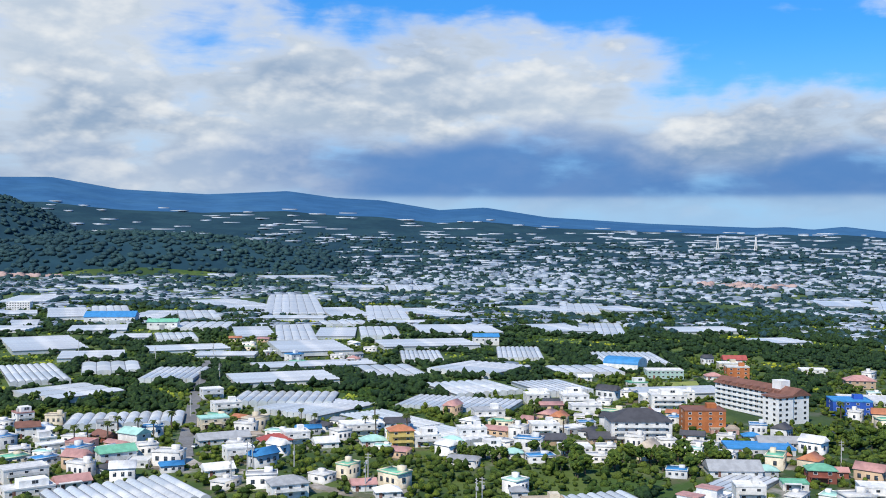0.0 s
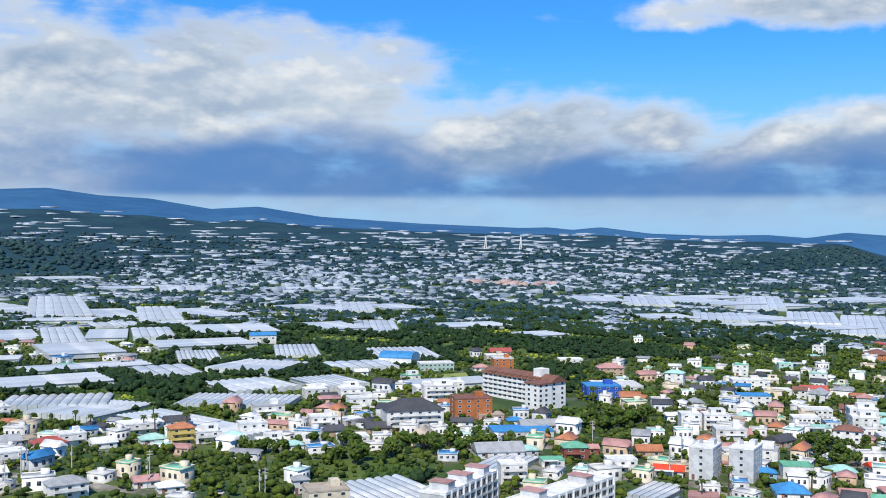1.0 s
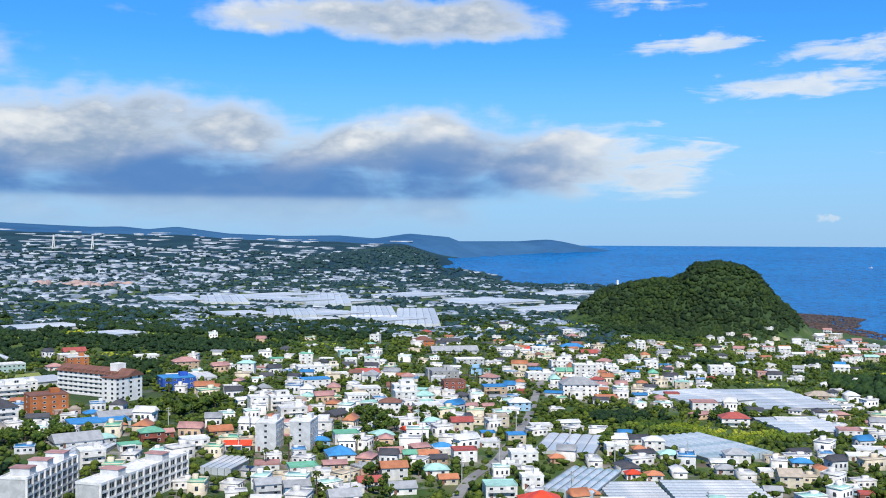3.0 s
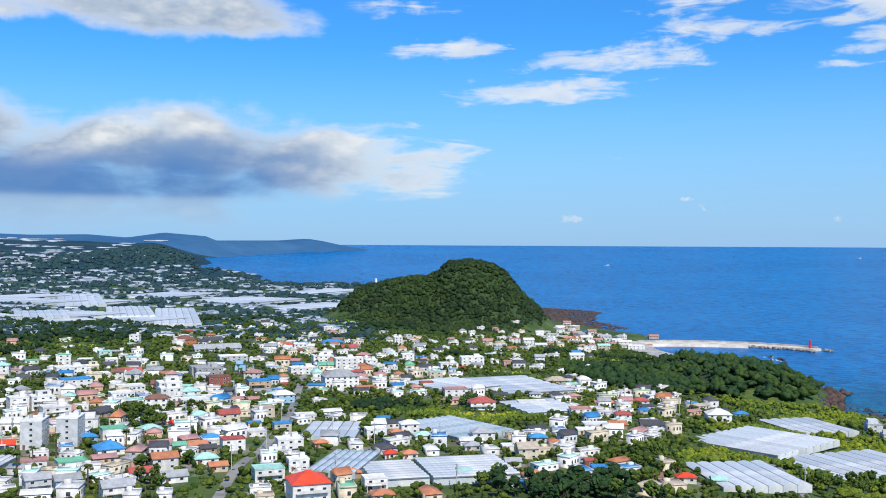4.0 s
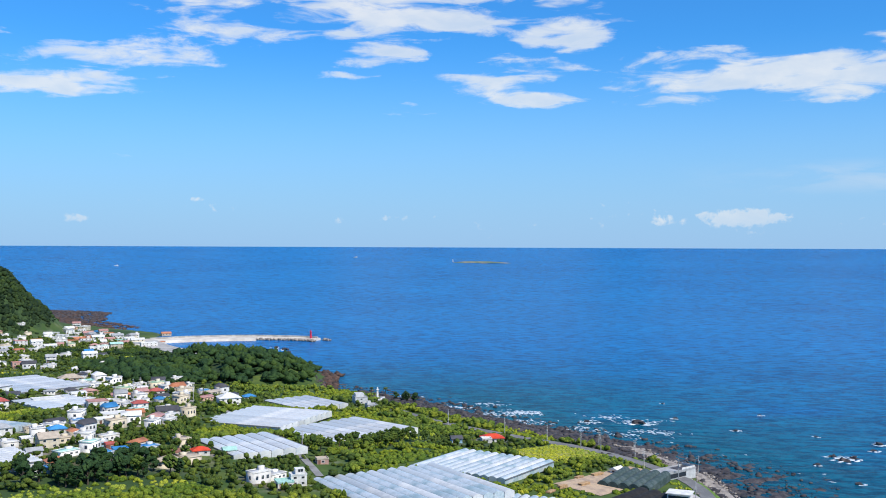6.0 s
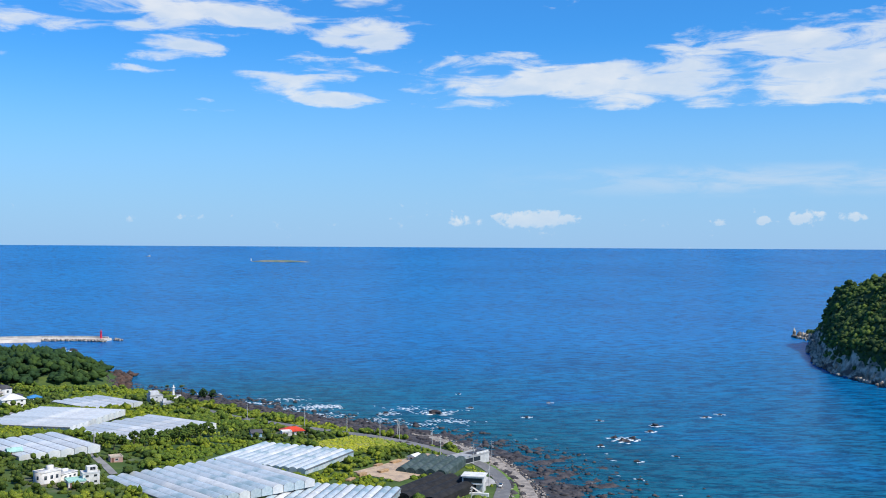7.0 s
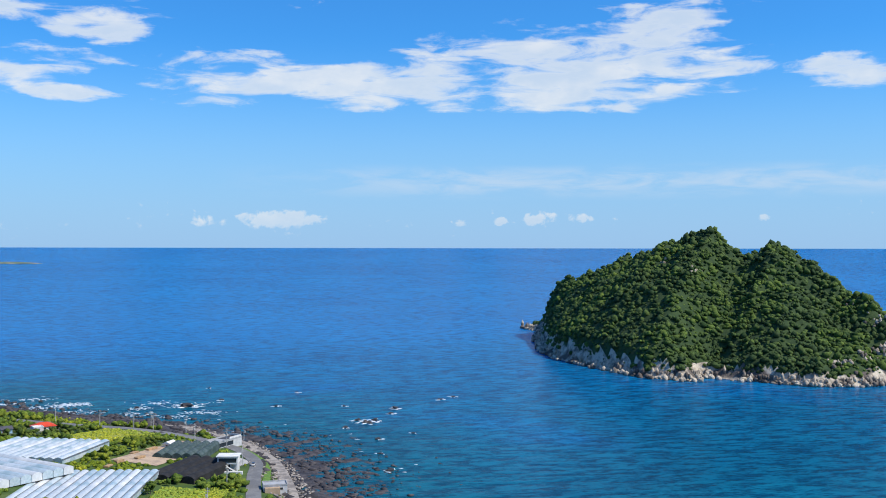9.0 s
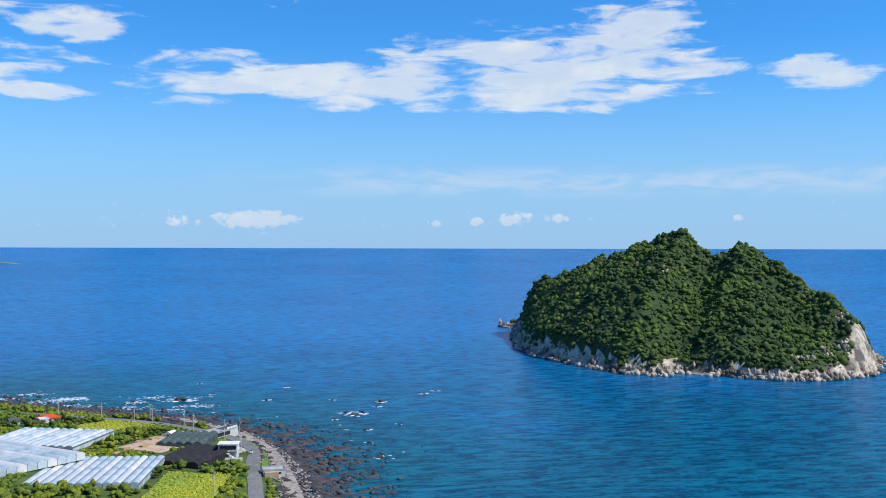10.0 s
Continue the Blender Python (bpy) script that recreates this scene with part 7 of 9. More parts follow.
cottage(258, 821, 11, 6.6, 7.9, 4.6, "dark", 1)


def fill_village(count, seed):
    """Small houses crowd into the gaps between those that stand already."""
    rs = random.Random(seed)
    old = list(TOWN)
    where = np.array([(px, py) for px, py, _ in old])
    done = 0
    for _ in range(count * 30):
        px, py, pr = rs.choice(old)
        a, gap = rs.uniform(0, 6.2832), pr + rs.uniform(6, 15)
        x, y = px + gap * math.cos(a), py + gap * math.sin(a)
        crowd = int((np.hypot(where[:, 0] - x, where[:, 1] - y) < 60).sum())
        if crowd < 6 or math.hypot(x, y) > 840 or (math.hypot(x, y) > 690 and math.atan2(x, y) < 0.72) or math.hypot(x - 775, y - 425) < 75 or math.hypot(x - 850, y - 395) < 115 or math.hypot(x - 234, y - 622) < 42:
            continue
        if not free(x, y, 5.2) or shore(np.array([x]), np.array([y]))[0] < 25:
            continue
        top = rs.choice(("white", "white", "white", "grey", "mint", "tan", "rose", "dark", "green", "orange", "blue", "white"))
        cottage(round(x), round(y), rs.choice((320, 335, 345, 50, 60, 10)) + rs.uniform(-8, 8), rs.uniform(6.5, 11.5), rs.uniform(5.5, 8.0), rs.choice((2.6, 2.8, 3.0, 4.8, 5.2)), top, 1 if top in ("dark", "rose", "orange") else int(rs.random() < 0.2))
        done += 1
        if done == count:
            break


fill_village(250, 12)
build_cottages()

# ---- yards by the coast road ----
plot("timber_yard", 492, 26, 154, 74, 26, surface("tan_yard_soil", (0.50, 0.37, 0.25), (0.36, 0.27, 0.20), 0.2, 0.95, 6.0, 0.1), "pale sandy storage yard with timber", "yard", 0.2)
plot("meadow", 545, 62, 152, 52, 34, surface("sunny_meadow", (0.22, 0.25, 0.04), (0.32, 0.30, 0.08), 0.12, 0.95, 8.0, 0.2, third=(0.17, 0.22, 0.035), third_scale=0.05), "sunlit yellow-green meadow", "meadow")
plot("verge", 360, 18, 170, 90, 30, surface("lush_verge", (0.27, 0.37, 0.042), (0.17, 0.27, 0.034), 0.15, 0.95, 8.0, 0.2), "bright green grassy verge", "meadow")
plot("playing_field", 216, 713, 20, 40, 18, surface("dry_turf", (0.28, 0.30, 0.08), (0.20, 0.25, 0.06), 0.2, 0.95, 8.0), "dry yellow-green playing field", "field")
plot("car_park", 470, -8, 150, 26, 14, CONCRETE, "pale concrete forecourt", "yard", 0.22)


def net_house(x, y, turn, w, d, bays, material, label):
    ob = thing("net_house", x, y, turn, label, "shed")
    bay = w / bays
    for b in range(bays):
        part("cover", arches(bay - 0.3, d, 1, 2.6, 1.3, 5), material, ob).location.x = -w / 2 + (b + 0.5) * bay
    TAKEN.append((x, y, max(w, d) / 2))
    return ob


net_house(440, 13, 64, 27, 46, 4, NET, "large black shade-net tunnels beside the coast road")
net_house(490, 17, 75, 26, 36, 5, SHADE, "dark green shade-net tunnels in a storage yard")


def cafe(x, y, turn):
    ob = thing("cafe", x, y, turn, "low white seaside building with dark glass and a roof terrace", "cafe")
    part("wall", boxes((-13, -4.5, -1.5, 13, 4.5, 3.4)), WALLS["light"], ob)
    part("glass_front", boxes((-12, -4.62, 0.6, 5, -4.5, 2.9)), GLASS, ob, "dark glazed front")
    part("roof", flat_roof(26, 9, 3.4, 0.8), ROOFS["grey"], ob)
    part("terrace_deck", boxes((2, -3.8, 3.5, 12.2, 3.8, 3.7)), ROOFS["dark"], ob, "dark roof terrace deck")
    part("rail", boxes((12.4, -4.2, 4.2, 12.6, 4.2, 5.1), (2, -4.4, 4.2, 12.4, -4.2, 5.1)), ROOFS["white"], ob, "white terrace rail")
    TAKEN.append((x, y, 14))


def lookout(x, y, turn):
    ob = thing("lookout_building", x, y, turn, "white two-storey building on open posts with an outdoor stair", "building")
    part("upper_storey", boxes((-5, -4, 4.0, 5, 4, 7.6)), WALLS["white"], ob)
    part("glass_front", boxes((-4.4, -4.1, 4.8, 4.4, -4.0, 6.9)), GLASS, ob, "dark window band")
    part("roof", boxes((-5.6, -4.6, 7.6, 5.6, 4.6, 8.0)), ROOFS["white"], ob)
    for px, py in ((-4.6, -3.6), (4.6, -3.6), (-4.6, 3.6), (4.6, 3.6)):
        part("post", boxes((px - 0.25, py - 0.25, -1, px + 0.25, py + 0.25, 4.0)), WALLS["white"], ob)
    part("ground_room", boxes((-1.5, -1, -1, 4.4, 3.4, 3.9)), WALLS["light"], ob)
    bm = bmesh.new()
    for k in range(12):
        box(bm, 4.2 - k * 0.55, -5.9, 0.15 + k * 0.33, 4.75 - k * 0.55, -4.5, 0.45 + k * 0.33)
    part("stair", bm, WALLS["white"], ob, "white outdoor stair")
    part("terrace", boxes((-8, -7.5, -1, 8, -6.0, 1.0)), WALLS["white"], ob)
    TAKEN.append((x, y, 9))


def seaside_hut(x, y, turn):
    ob = thing("seaside_hut", x, y, turn, "small pale green-white hut with a grey deck roof by the road", "hut")
    part("wall", boxes((-5.5, -4, -1.5, 5.5, 4, 3.6)), WALLS["light"], ob)
    part("roof", flat_roof(11, 8, 3.6, 0.6), ROOFS["grey"], ob)
    part("annex", boxes((-5, -6.5, -1.5, 2, -4, 3.0)), WALLS["tan"], ob, "tan side annex")
    windows(ob, 11, 8, 1, 3, (2, 2, 0, 2), 0.4)
    TAKEN.append((x, y, 8))


def timber_stack(x, y, turn, long, layers):
    ob = thing("timber_stack", x, y, turn, "stack of pale sawn timber on sandy yard", "timber", "timber in the yard")
    for k in range(layers):
        for q in range(3):
            part("plank", boxes((-long / 2, -1.2 + q * 0.82, 0.2 + k * 0.36, long / 2 - 0.3 * (k % 2), -1.2 + q * 0.82 + 0.72, 0.2 + k * 0.36 + 0.3)), TIMBER, ob)
    TAKEN.append((x, y, long / 2))


TIMBER = surface("sawn_timber", (0.52, 0.34, 0.18), (0.38, 0.24, 0.13), 0.8, 0.85, 6.0, 0.05, each=0.2)
timber_stack(471, 40, 150, 7.0, 3)
timber_stack(485, 44, 155, 6.0, 2)
timber_stack(497, 36, 148, 8.0, 3)
timber_stack(447, 53, 160, 6.0, 2)
timber_stack(458, 49, 140, 5.0, 4)
timber_stack(519, 20, 120, 6.0, 3)
timber_stack(512, 13, 118, 7.0, 2)
house(509, 27, 152, 6.5, 4.0, 1, "gable", "white", "white", "", name="site_cabin", category="cabin")


cafe(519, -1, 322)
lookout(449, -5, 260)
seaside_hut(408, -26, 272)


def apartment_slab(x, y, turn, w, d, floors, towers):
    """A long block of flats: glazed bays between white piers, stair towers with red caps along the roof."""
    ob = thing("apartment_slab", x, y, turn, f"long {COUNT_WORDS[floors]} pale grey apartment slab with dark glazed bays", "apartment block", sink=0.5)
    st = 2.8
    h = floors * st + 0.6
    part("wall", boxes((-w / 2, -d / 2, -1.5, w / 2, d / 2, h)), WALLS["light"], ob)
    part("roof", flat_roof(w, d, h, 0.7), ROOFS["white"], ob, "pale roof deck with a low parapet")
    bays = round(w / 4.2)
    me = window_mesh(3.0, 1.9)
    for level in range(floors):
        z = 0.5 + level * st
        part("balcony", boxes((-w / 2 + 0.4, -d / 2 - 0.5, z - 0.1, w / 2 - 0.4, -d / 2, z + 0.1), (-w / 2 + 0.4, -d / 2 - 0.5, z + 0.1, w / 2 - 0.4, -d / 2 - 0.4, z + 0.55)), ROOFS["white"], ob, "white balcony slab with a low rail")
        for k in range(bays):
            piece("window", me, ob, -w / 2 + (k + 0.5) * w / bays, -d / 2, z + 0.65)
            if k % 2:
                piece("window", window_mesh(1.5, 1.2), ob, -w / 2 + (k + 0.5) * w / bays, d / 2, z + 0.9, 180)
    for k in range(bays + 1):
        px = -w / 2 + k * w / bays
        part("pier", boxes((px - 0.3, -d / 2 - 0.55, -1, px + 0.3, -d / 2 + 0.2, h + 0.3)), WALLS["white"], ob)
    for k in range(towers):
        px = -w / 2 + (k + 0.5) * w / towers
        tower = part("stair_tower", boxes((px - 2.2, -d / 2 + 1.0, h, px + 2.2, d / 2 - 1.5, h + 2.7)), WALLS["light"], ob)
        part("cap", boxes((px - 2.5, -d / 2 + 0.7, h + 2.7, px + 2.5, d / 2 - 1.2, h + 3.0)), ROOFS["rose"], tower, "faded red cap")
    stand(x, y, turn, w, d)


apartment_slab(148, 412, 49, 38.0, 9.5, 5, 3)
apartment_slab(181, 409, 37, 56.0, 10.0, 4, 2)


def hotel(x, y, turn, w, d):
    ob = thing("hotel", x, y, turn, "long five-storey white hotel with balconies and a brown tiled roof", "hotel")
    floors, st = 5, 2.55
    h = floors * st + 0.6
    part("wall", boxes((-w / 2, -d / 2, -2, w / 2, d / 2, h)), WALLS["hotel"], ob)
    part("roof", gable_roof(w, d, h + 0.02, 3.4, 0.8), ROOFS["brown"], ob, "brown tiled gabled roof")
    part("end_wing", boxes((w / 2 - 10, -d / 2 - 9, -2, w / 2 + 1, -d / 2, h - 0.5)), WALLS["hotel"], ob)
    part("wing_roof", boxes((w / 2 - 10.5, -d / 2 - 9.5, h - 0.5, w / 2 + 1.5, -d / 2, h + 0.3)), ROOFS["brown"], ob)
    part("lift_tower", boxes((w / 2 - 16, -3, h, w / 2 - 10, 3, h + 6.0)), WALLS["hotel"], ob)
    for level in range(floors):
        z = 0.6 + level * st
        part("balcony_slab", boxes((-w / 2 + 1, -d / 2 - 0.7, z - 0.1, w / 2 - 10.5, -d / 2, z + 0.05), (-w / 2 + 1, -d / 2 - 0.7, z + 0.05, w / 2 - 10.5, -d / 2 - 0.58, z + 0.95)), WALLS["hotel"], ob)
        for k in range(11):
            piece("window", window_mesh(2.4, 1.3), ob, -w / 2 + 3 + k * 4.1, -d / 2, z + 1.1)
        for k in range(2):
            piece("window", window_mesh(1.8, 1.4), ob, w / 2 - 7 + k * 5, -d / 2 - 9, z + 0.9)
        for k in range(4):
            piece("window", window_mesh(1.8, 1.4), ob, w / 2 + (1.0 if k < 2 else 0.0), (-13.5 if k == 0 else -9.5) if k < 2 else -3 + (k - 2) * 6, z + 0.9, 90)
    for k in range(9):
        part("dormer", boxes((-w / 2 + 3 + k * 5.2, -d / 2 - 0.5, h + 0.2, -w / 2 + 6 + k * 5.2, -d / 2 + 2.5, h + 1.6)), ROOFS["brown"], ob)
    TAKEN.append((x, y, 34))


hotel(234, 622, -65, 56.0, 11.0)


def arched_hall(x, y, turn):
    ob = thing("arched_hall", x, y, turn, "hall with a rounded bright blue roof and white ends", "hall")
    bm = bmesh.new()
    n = 14
    pts = [(-9 * math.cos(math.pi * k / n), 4 + 4.2 * math.sin(math.pi * k / n)) for k in range(n + 1)]
    for (xa, za), (xb, zb) in zip(pts, pts[1:]):
        a, b, c, e = [bm.verts.new(p) for p in ((xa, -12, za), (xb, -12, zb), (xb, 12, zb), (xa, 12, za))]
        bm.faces.new((a, b, c, e))
    bmesh.ops.remove_doubles(bm, verts=bm.verts, dist=0.01)
    part("roof", bm, ROOFS["blue"], ob, "rounded bright blue sheet roof")
    bm = bmesh.new()
    for y0 in (-11.9, 11.9):
        bm.faces.new([bm.verts.new((px, y0, pz)) for px, pz in pts] + [bm.verts.new((8.9, y0, -1)), bm.verts.new((-8.9, y0, -1))])
    box(bm, -8.9, -11.8, -1, 8.9, 11.8, 4.0)
    part("wall", bm, WALLS["white"], ob)
    TAKEN.append((x, y, 14))


arched_hall(192, 775, 60)


def packing_house(x, y, turn, w, d, top, wall="white"):
    ob = thing("packing_house", x, y, turn, f"tall white farm packing house with a {ROOF_WORDS[top]} gabled roof", "warehouse")
    part("wall", boxes((-w / 2, -d / 2, -1.5, w / 2, d / 2, 6.5)), WALLS[wall], ob)
    part("roof", gable_roof(w, d, 6.52, d * 0.18), ROOFS[top], ob)
    part("roller_door", boxes((-2.2, -d / 2 - 0.1, 0, 2.2, -d / 2, 4.2)), ROOFS["grey"], ob, "grey roller door")
    windows(ob, w, d, 1, 3, (4, 2, 0, 2), 2.4)
    TAKEN.append((x, y, w / 2))


packing_house(105, 909, 4, 20, 12, "blue")
packing_house(-176, 999, 5, 26, 14, "green")
packing_house(-243, 1064, 8, 46, 26, "blue", "light")
house(-388, 1201, 8, 24, 13, 4, "flat", "white", "white", "", "office_block", plan=(9, 3, 0, 3), category="building")


# ---- harbour, lighthouses ----
def lighthouse_white(x, y, turn):
    ob = thing("lighthouse", x, y, turn, "slim white lighthouse tower on a walled white platform", "lighthouse")
    bm = bmesh.new()
    tube(bm, [(0, 0, 0), (0, 0, 3), (0, 0, 7.5)], 0.9, 14, 0.8)
    part("tower", bm, WALLS["white"], ob)
    bm = bmesh.new()
    tube(bm, [(0, 0, 7.4), (0, 0, 7.7)], 1.3, 14)
    part("gallery", bm, WALLS["white"], ob)
    bm = bmesh.new()
    tube(bm, [(0, 0, 7.7), (0, 0, 8.9), (0, 0, 9.5)], 0.7, 10, 0.5)
    part("lantern", bm, WALLS["white"], ob)
    part("platform", boxes((-6, -6, -2, 6, 6, 1.2), (-9, -3, -2, -6, 3, 0.6)), WALLS["white"], ob)
    TAKEN.append((x, y, 9))


def lighthouse_red(x, y, z):
    ob = thing("lighthouse", x, y, 0, "small red lighthouse at the end of the breakwater", "lighthouse", z=z)
    bm = bmesh.new()
    tube(bm, [(0, 0, 0), (0, 0, 8)], 1.5, 12, 0.75)
    part("tower", bm, RED_PAINT, ob)
    bm = bmesh.new()
    tube(bm, [(0, 0, 8), (0, 0, 8.4)], 1.9, 12)
    part("gallery", bm, RED_PAINT, ob)
    bm = bmesh.new()
    tube(bm, [(0, 0, 8.4), (0, 0, 10.0), (0, 0, 11.0)], 0.9, 10, 0.3)
    part("lantern", bm, RED_PAINT, ob)


lighthouse_white(725, 222, 20)
house(688, 224, 30, 12, 9, 2, "flat", "light", "grey", "step")
house(668, 209, 30, 9, 7, 1, "flat", "light", "grey", "stair")


def bar_along(points, width, z0, z1):
    """A solid wall or quay along points."""
    bm = bmesh.new()
    rows = []
    for i, p in enumerate(points):
        a, b = Vector(points[max(i - 1, 0)]), Vector(points[min(i + 1, len(points) - 1)])
        way = (b - a).normalized()
        side = Vector((-way.y, way.x)) * width / 2
        rows.append([bm.verts.new((p[0] + side.x * s, p[1] + side.y * s, z)) for s, z in ((1.15, z0), (1, z1), (-1, z1), (-1.15, z0))])
    for a, b in zip(rows, rows[1:]):
        for k in range(4):
            bm.faces.new((a[k], a[(k + 1) % 4], b[(k + 1) % 4], b[k]))
    bm.faces.new(rows[0])
    bm.faces.new(rows[-1][::-1])
    bmesh.ops.recalc_face_normals(bm, faces=bm.faces)
    return bm


strip("harbour_quay", [(968, 455), (1005, 520), (1060, 592), (1120, 645)], 30.0, 0.5, CONCRETE, "pale concrete quayside along the harbour village", "quay")
QUAY = [(1040, 600), (1092, 632), (1150, 655), (1190, 625), (1218, 580), (1232, 545)]
MOLE = [(1232, 545), (1238, 515), (1238, 485), (1232, 462)]
breakwater = thing("breakwater", 1150, 655, 0, "long pale concrete harbour breakwater with rock armour", "breakwater", z=0.0)
breakwater.matrix_basis = Matrix.Identity(4)
part("quay", bar_along(QUAY, 46, -3, 3.2), PALE, breakwater, "pale concrete quay")
part("mole", bar_along(MOLE, 20, -3, 3.0), PALE, breakwater, "concrete mole")
part("parapet_wall", bar_along([(1161, 661), (1199, 631), (1228, 584), (1241, 546), (1244, 515), (1244, 485), (1238, 462)], 1.6, 3.0, 5.0), CONCRETE, breakwater)
lighthouse_red(1234, 470, 3.0)
rows = []
rng = np.random.RandomState(31)
for a, b in zip(MOLE + [(1226, 452)], (MOLE + [(1226, 452)])[1:]):
    for k in range(46):
        t = rng.rand()
        for s in (-1, 1):
            way = np.array([b[1] - a[1], a[0] - b[0]], float)
            way /= np.linalg.norm(way)
            q = np.array(a) + t * (np.array(b) - np.array(a)) + way * s * rng.uniform(9, 15)
            r = rng.uniform(1.0, 1.9)
            rows.append((q[0], q[1], rng.uniform(0.2, 2.2), r, r, r, rng.rand() * 6, rng.randint(5)))
tagged(scatter_mesh("armour_rocks", ROCKS, rows, SAND), "pale armour blocks heaped along the mole", "rocks", kind="stuff")


# ---- far islet ----
islet = thing("islet", 3754, 764, 0, "low flat green islet far out at sea", "islet", z=float(rise(3831.0)))
v = np.array([(math.cos(a) * r * 22, math.sin(a) * r * 105 * (1 + 0.2 * math.sin(3 * a)), 5.5 * (1 - r ** 3) + 0.6 * math.sin(7 * a + r * 5)) for r in np.linspace(0.02, 1.05, 9) for a in np.linspace(0, 6.2832, 40)[:-1]])
land_part = new("rock", mesh_of("rock", v, grid_faces(9, 39, True), surface("islet_turf", (0.12, 0.16, 0.10), (0.26, 0.24, 0.19), 0.03, 0.95, 6.0), True))
land_part.parent = islet
bm = bmesh.new()
tube(bm, [(0, 0, 0), (0, 0, 9)], 2.0, 8, 0.7)
mark = part("beacon", bm, WALLS["white"], islet, "white beacon")
mark.location = (0, 92, 3)



def boat(x, y, turn):
    """A small fishing boat: raked hull, wheelhouse and mast."""
    ob = thing("fishing_boat", x, y, turn, "small white fishing boat far out on the blue sea", "boat", "boats at sea", z=float(rise(math.hypot(x, y))))
    bm = bmesh.new()
    prism(bm, [(-7, -2), (4, -2.2), (8, 0), (4, 2.2), (-7, 2)], -0.6, 1.8)
    for v in bm.verts:
        if v.co.z < 0:
            v.co.x, v.co.y = v.co.x * 0.88, v.co.y * 0.7
    part("hull", bm, WALLS["white"], ob)
    part("wheelhouse", boxes((-4, -1.3, 1.8, 0, 1.3, 4.4)), WALLS["white"], ob)
    part("window_band", boxes((-0.02, -1.1, 3.1, 0.06, 1.1, 4.0)), GLASS, ob, "dark wheelhouse window")
    bm = bmesh.new()
    tube(bm, [(-2, 0, 4.3), (-2, 0, 8.5)], 0.14, 6)
    part("mast", bm, STEEL, ob)


boat(3905, 1291, 40)
boat(3104, 1888, 120)
boat(3884, 1291, 80)

# ---- cape with a white dome and lighthouse ----
cape = thing("cape_mound", 1930, 1870, 0, "pale bare mound at the cape with a white lighthouse", "mound")
v = np.array([(math.cos(a) * r * 52, math.sin(a) * r * 52, 15 * (1 - r * r) - 2) for r in np.linspace(0.02, 1.05, 9) for a in np.linspace(0, 6.2832, 40)[:-1]])
mound = new("mound", mesh_of("mound", v, grid_faces(9, 39, True), SAND, True))
mound.parent = cape
bm = bmesh.new()
tube(bm, [(0, 0, 10), (0, 0, 30)], 4.0, 10, 0.6)
part("tower", bm, WALLS["white"], cape, "white lighthouse tower")


# ---- poles ----
def utility_pole(x, y, turn, h=11.0):
    ob = thing("utility_pole", x, y, turn, "grey concrete utility pole with cross-arms", "pole", "utility poles")
    bm = bmesh.new()
    tube(bm, [(0, 0, -0.5), (0, 0, h)], 0.24, 7, 0.65)
    part("mast", bm, STEEL, ob)
    for k in range(2):
        part("crossarm", boxes((-1.1, -0.1, h - 0.7 - k * 1.1, 1.1, 0.1, h - 0.5 - k * 1.1)), STEEL, ob)
    part("transformer", boxes((0.2, -0.4, h - 4.0, 0.85, 0.4, h - 2.8)), STEEL, ob)
    return ob


first = utility_pole(577, 72, 30)


def more_poles(*places):
    for k, (x, y) in enumerate(places):
        copy_thing(first, pose(x, y, float(ground(np.array([x]), np.array([y]))[0]), 0, 0, 30 + 37 * k))


more_poles((565, 51), (570, 40), (556, 20), (528, 14), (463, -12), (512, -4), (539, -14), (580, 42), (410, -4), (592, 100), (612, 140), (360, 4))
more_poles((-3, 494), (-1, 494), (16, 488), (-4, 469), (45, 476), (-60, 702), (45, 464), (84, 446), (86, 448), (231, 507), (259, 477), (340, 455), (-180, 803), (-119, 775), (-90, 817))
more_poles((378, 386), (629, 373), (642, 375), (628, 326), (330, 379), (404, 338), (346, 279), (468, 183), (320, 423), (297, 362), (380, 427), (556, 580), (-52, 602), (-68, 687), (249, 368), (241, 450), (322, 325), (379, 358))


# ---- trees ----
def palm_meshes():
    bm = bmesh.new()
    tube(bm, [(0, 0, -0.5), (0.1, 0, 4), (0.0, 0.1, 9.0)], 0.34, 7, 0.7)
    trunk = bpy.data.meshes.new("trunk")
    bm.to_mesh(trunk)
    bm.free()
    trunk.materials.append(BARK)
    bm = bmesh.new()
    rng = random.Random(4)
    for k in range(26):
        a, lift = k * 2.39996, rng.uniform(-0.5, 1.0)
        reach = rng.uniform(1.5, 2.3)
        c, s = math.cos(a), math.sin(a)
        line = [(u * reach, 9.0 + lift * u * 1.6 - 1.3 * u * u) for u in (0.0, 0.4, 0.75, 1.0)]
        for (r0, z0), (r1, z1), w0, w1 in zip(line, line[1:], (0.12, 0.5, 0.35), (0.5, 0.35, 0.04)):
            q = [bm.verts.new((r * c + w * -s, r * s + w * c, z + dz)) for r, z, w, dz in ((r0, z0, -w0, -0.1), (r0, z0, 0, 0.06), (r0, z0, w0, -0.1), (r1, z1, -w1, -0.1), (r1, z1, 0, 0.06), (r1, z1, w1, -0.1))]
            bm.faces.new((q[0], q[1], q[4], q[3]))
            bm.faces.new((q[1], q[2], q[5], q[4]))
    crown = bpy.data.meshes.new("crown")
    bm.to_mesh(crown)
    bm.free()
    crown.materials.append(leafy("palm_fronds", (0.055, 0.085, 0.022), (0.12, 0.15, 0.04), 0.8))
    return trunk, crown


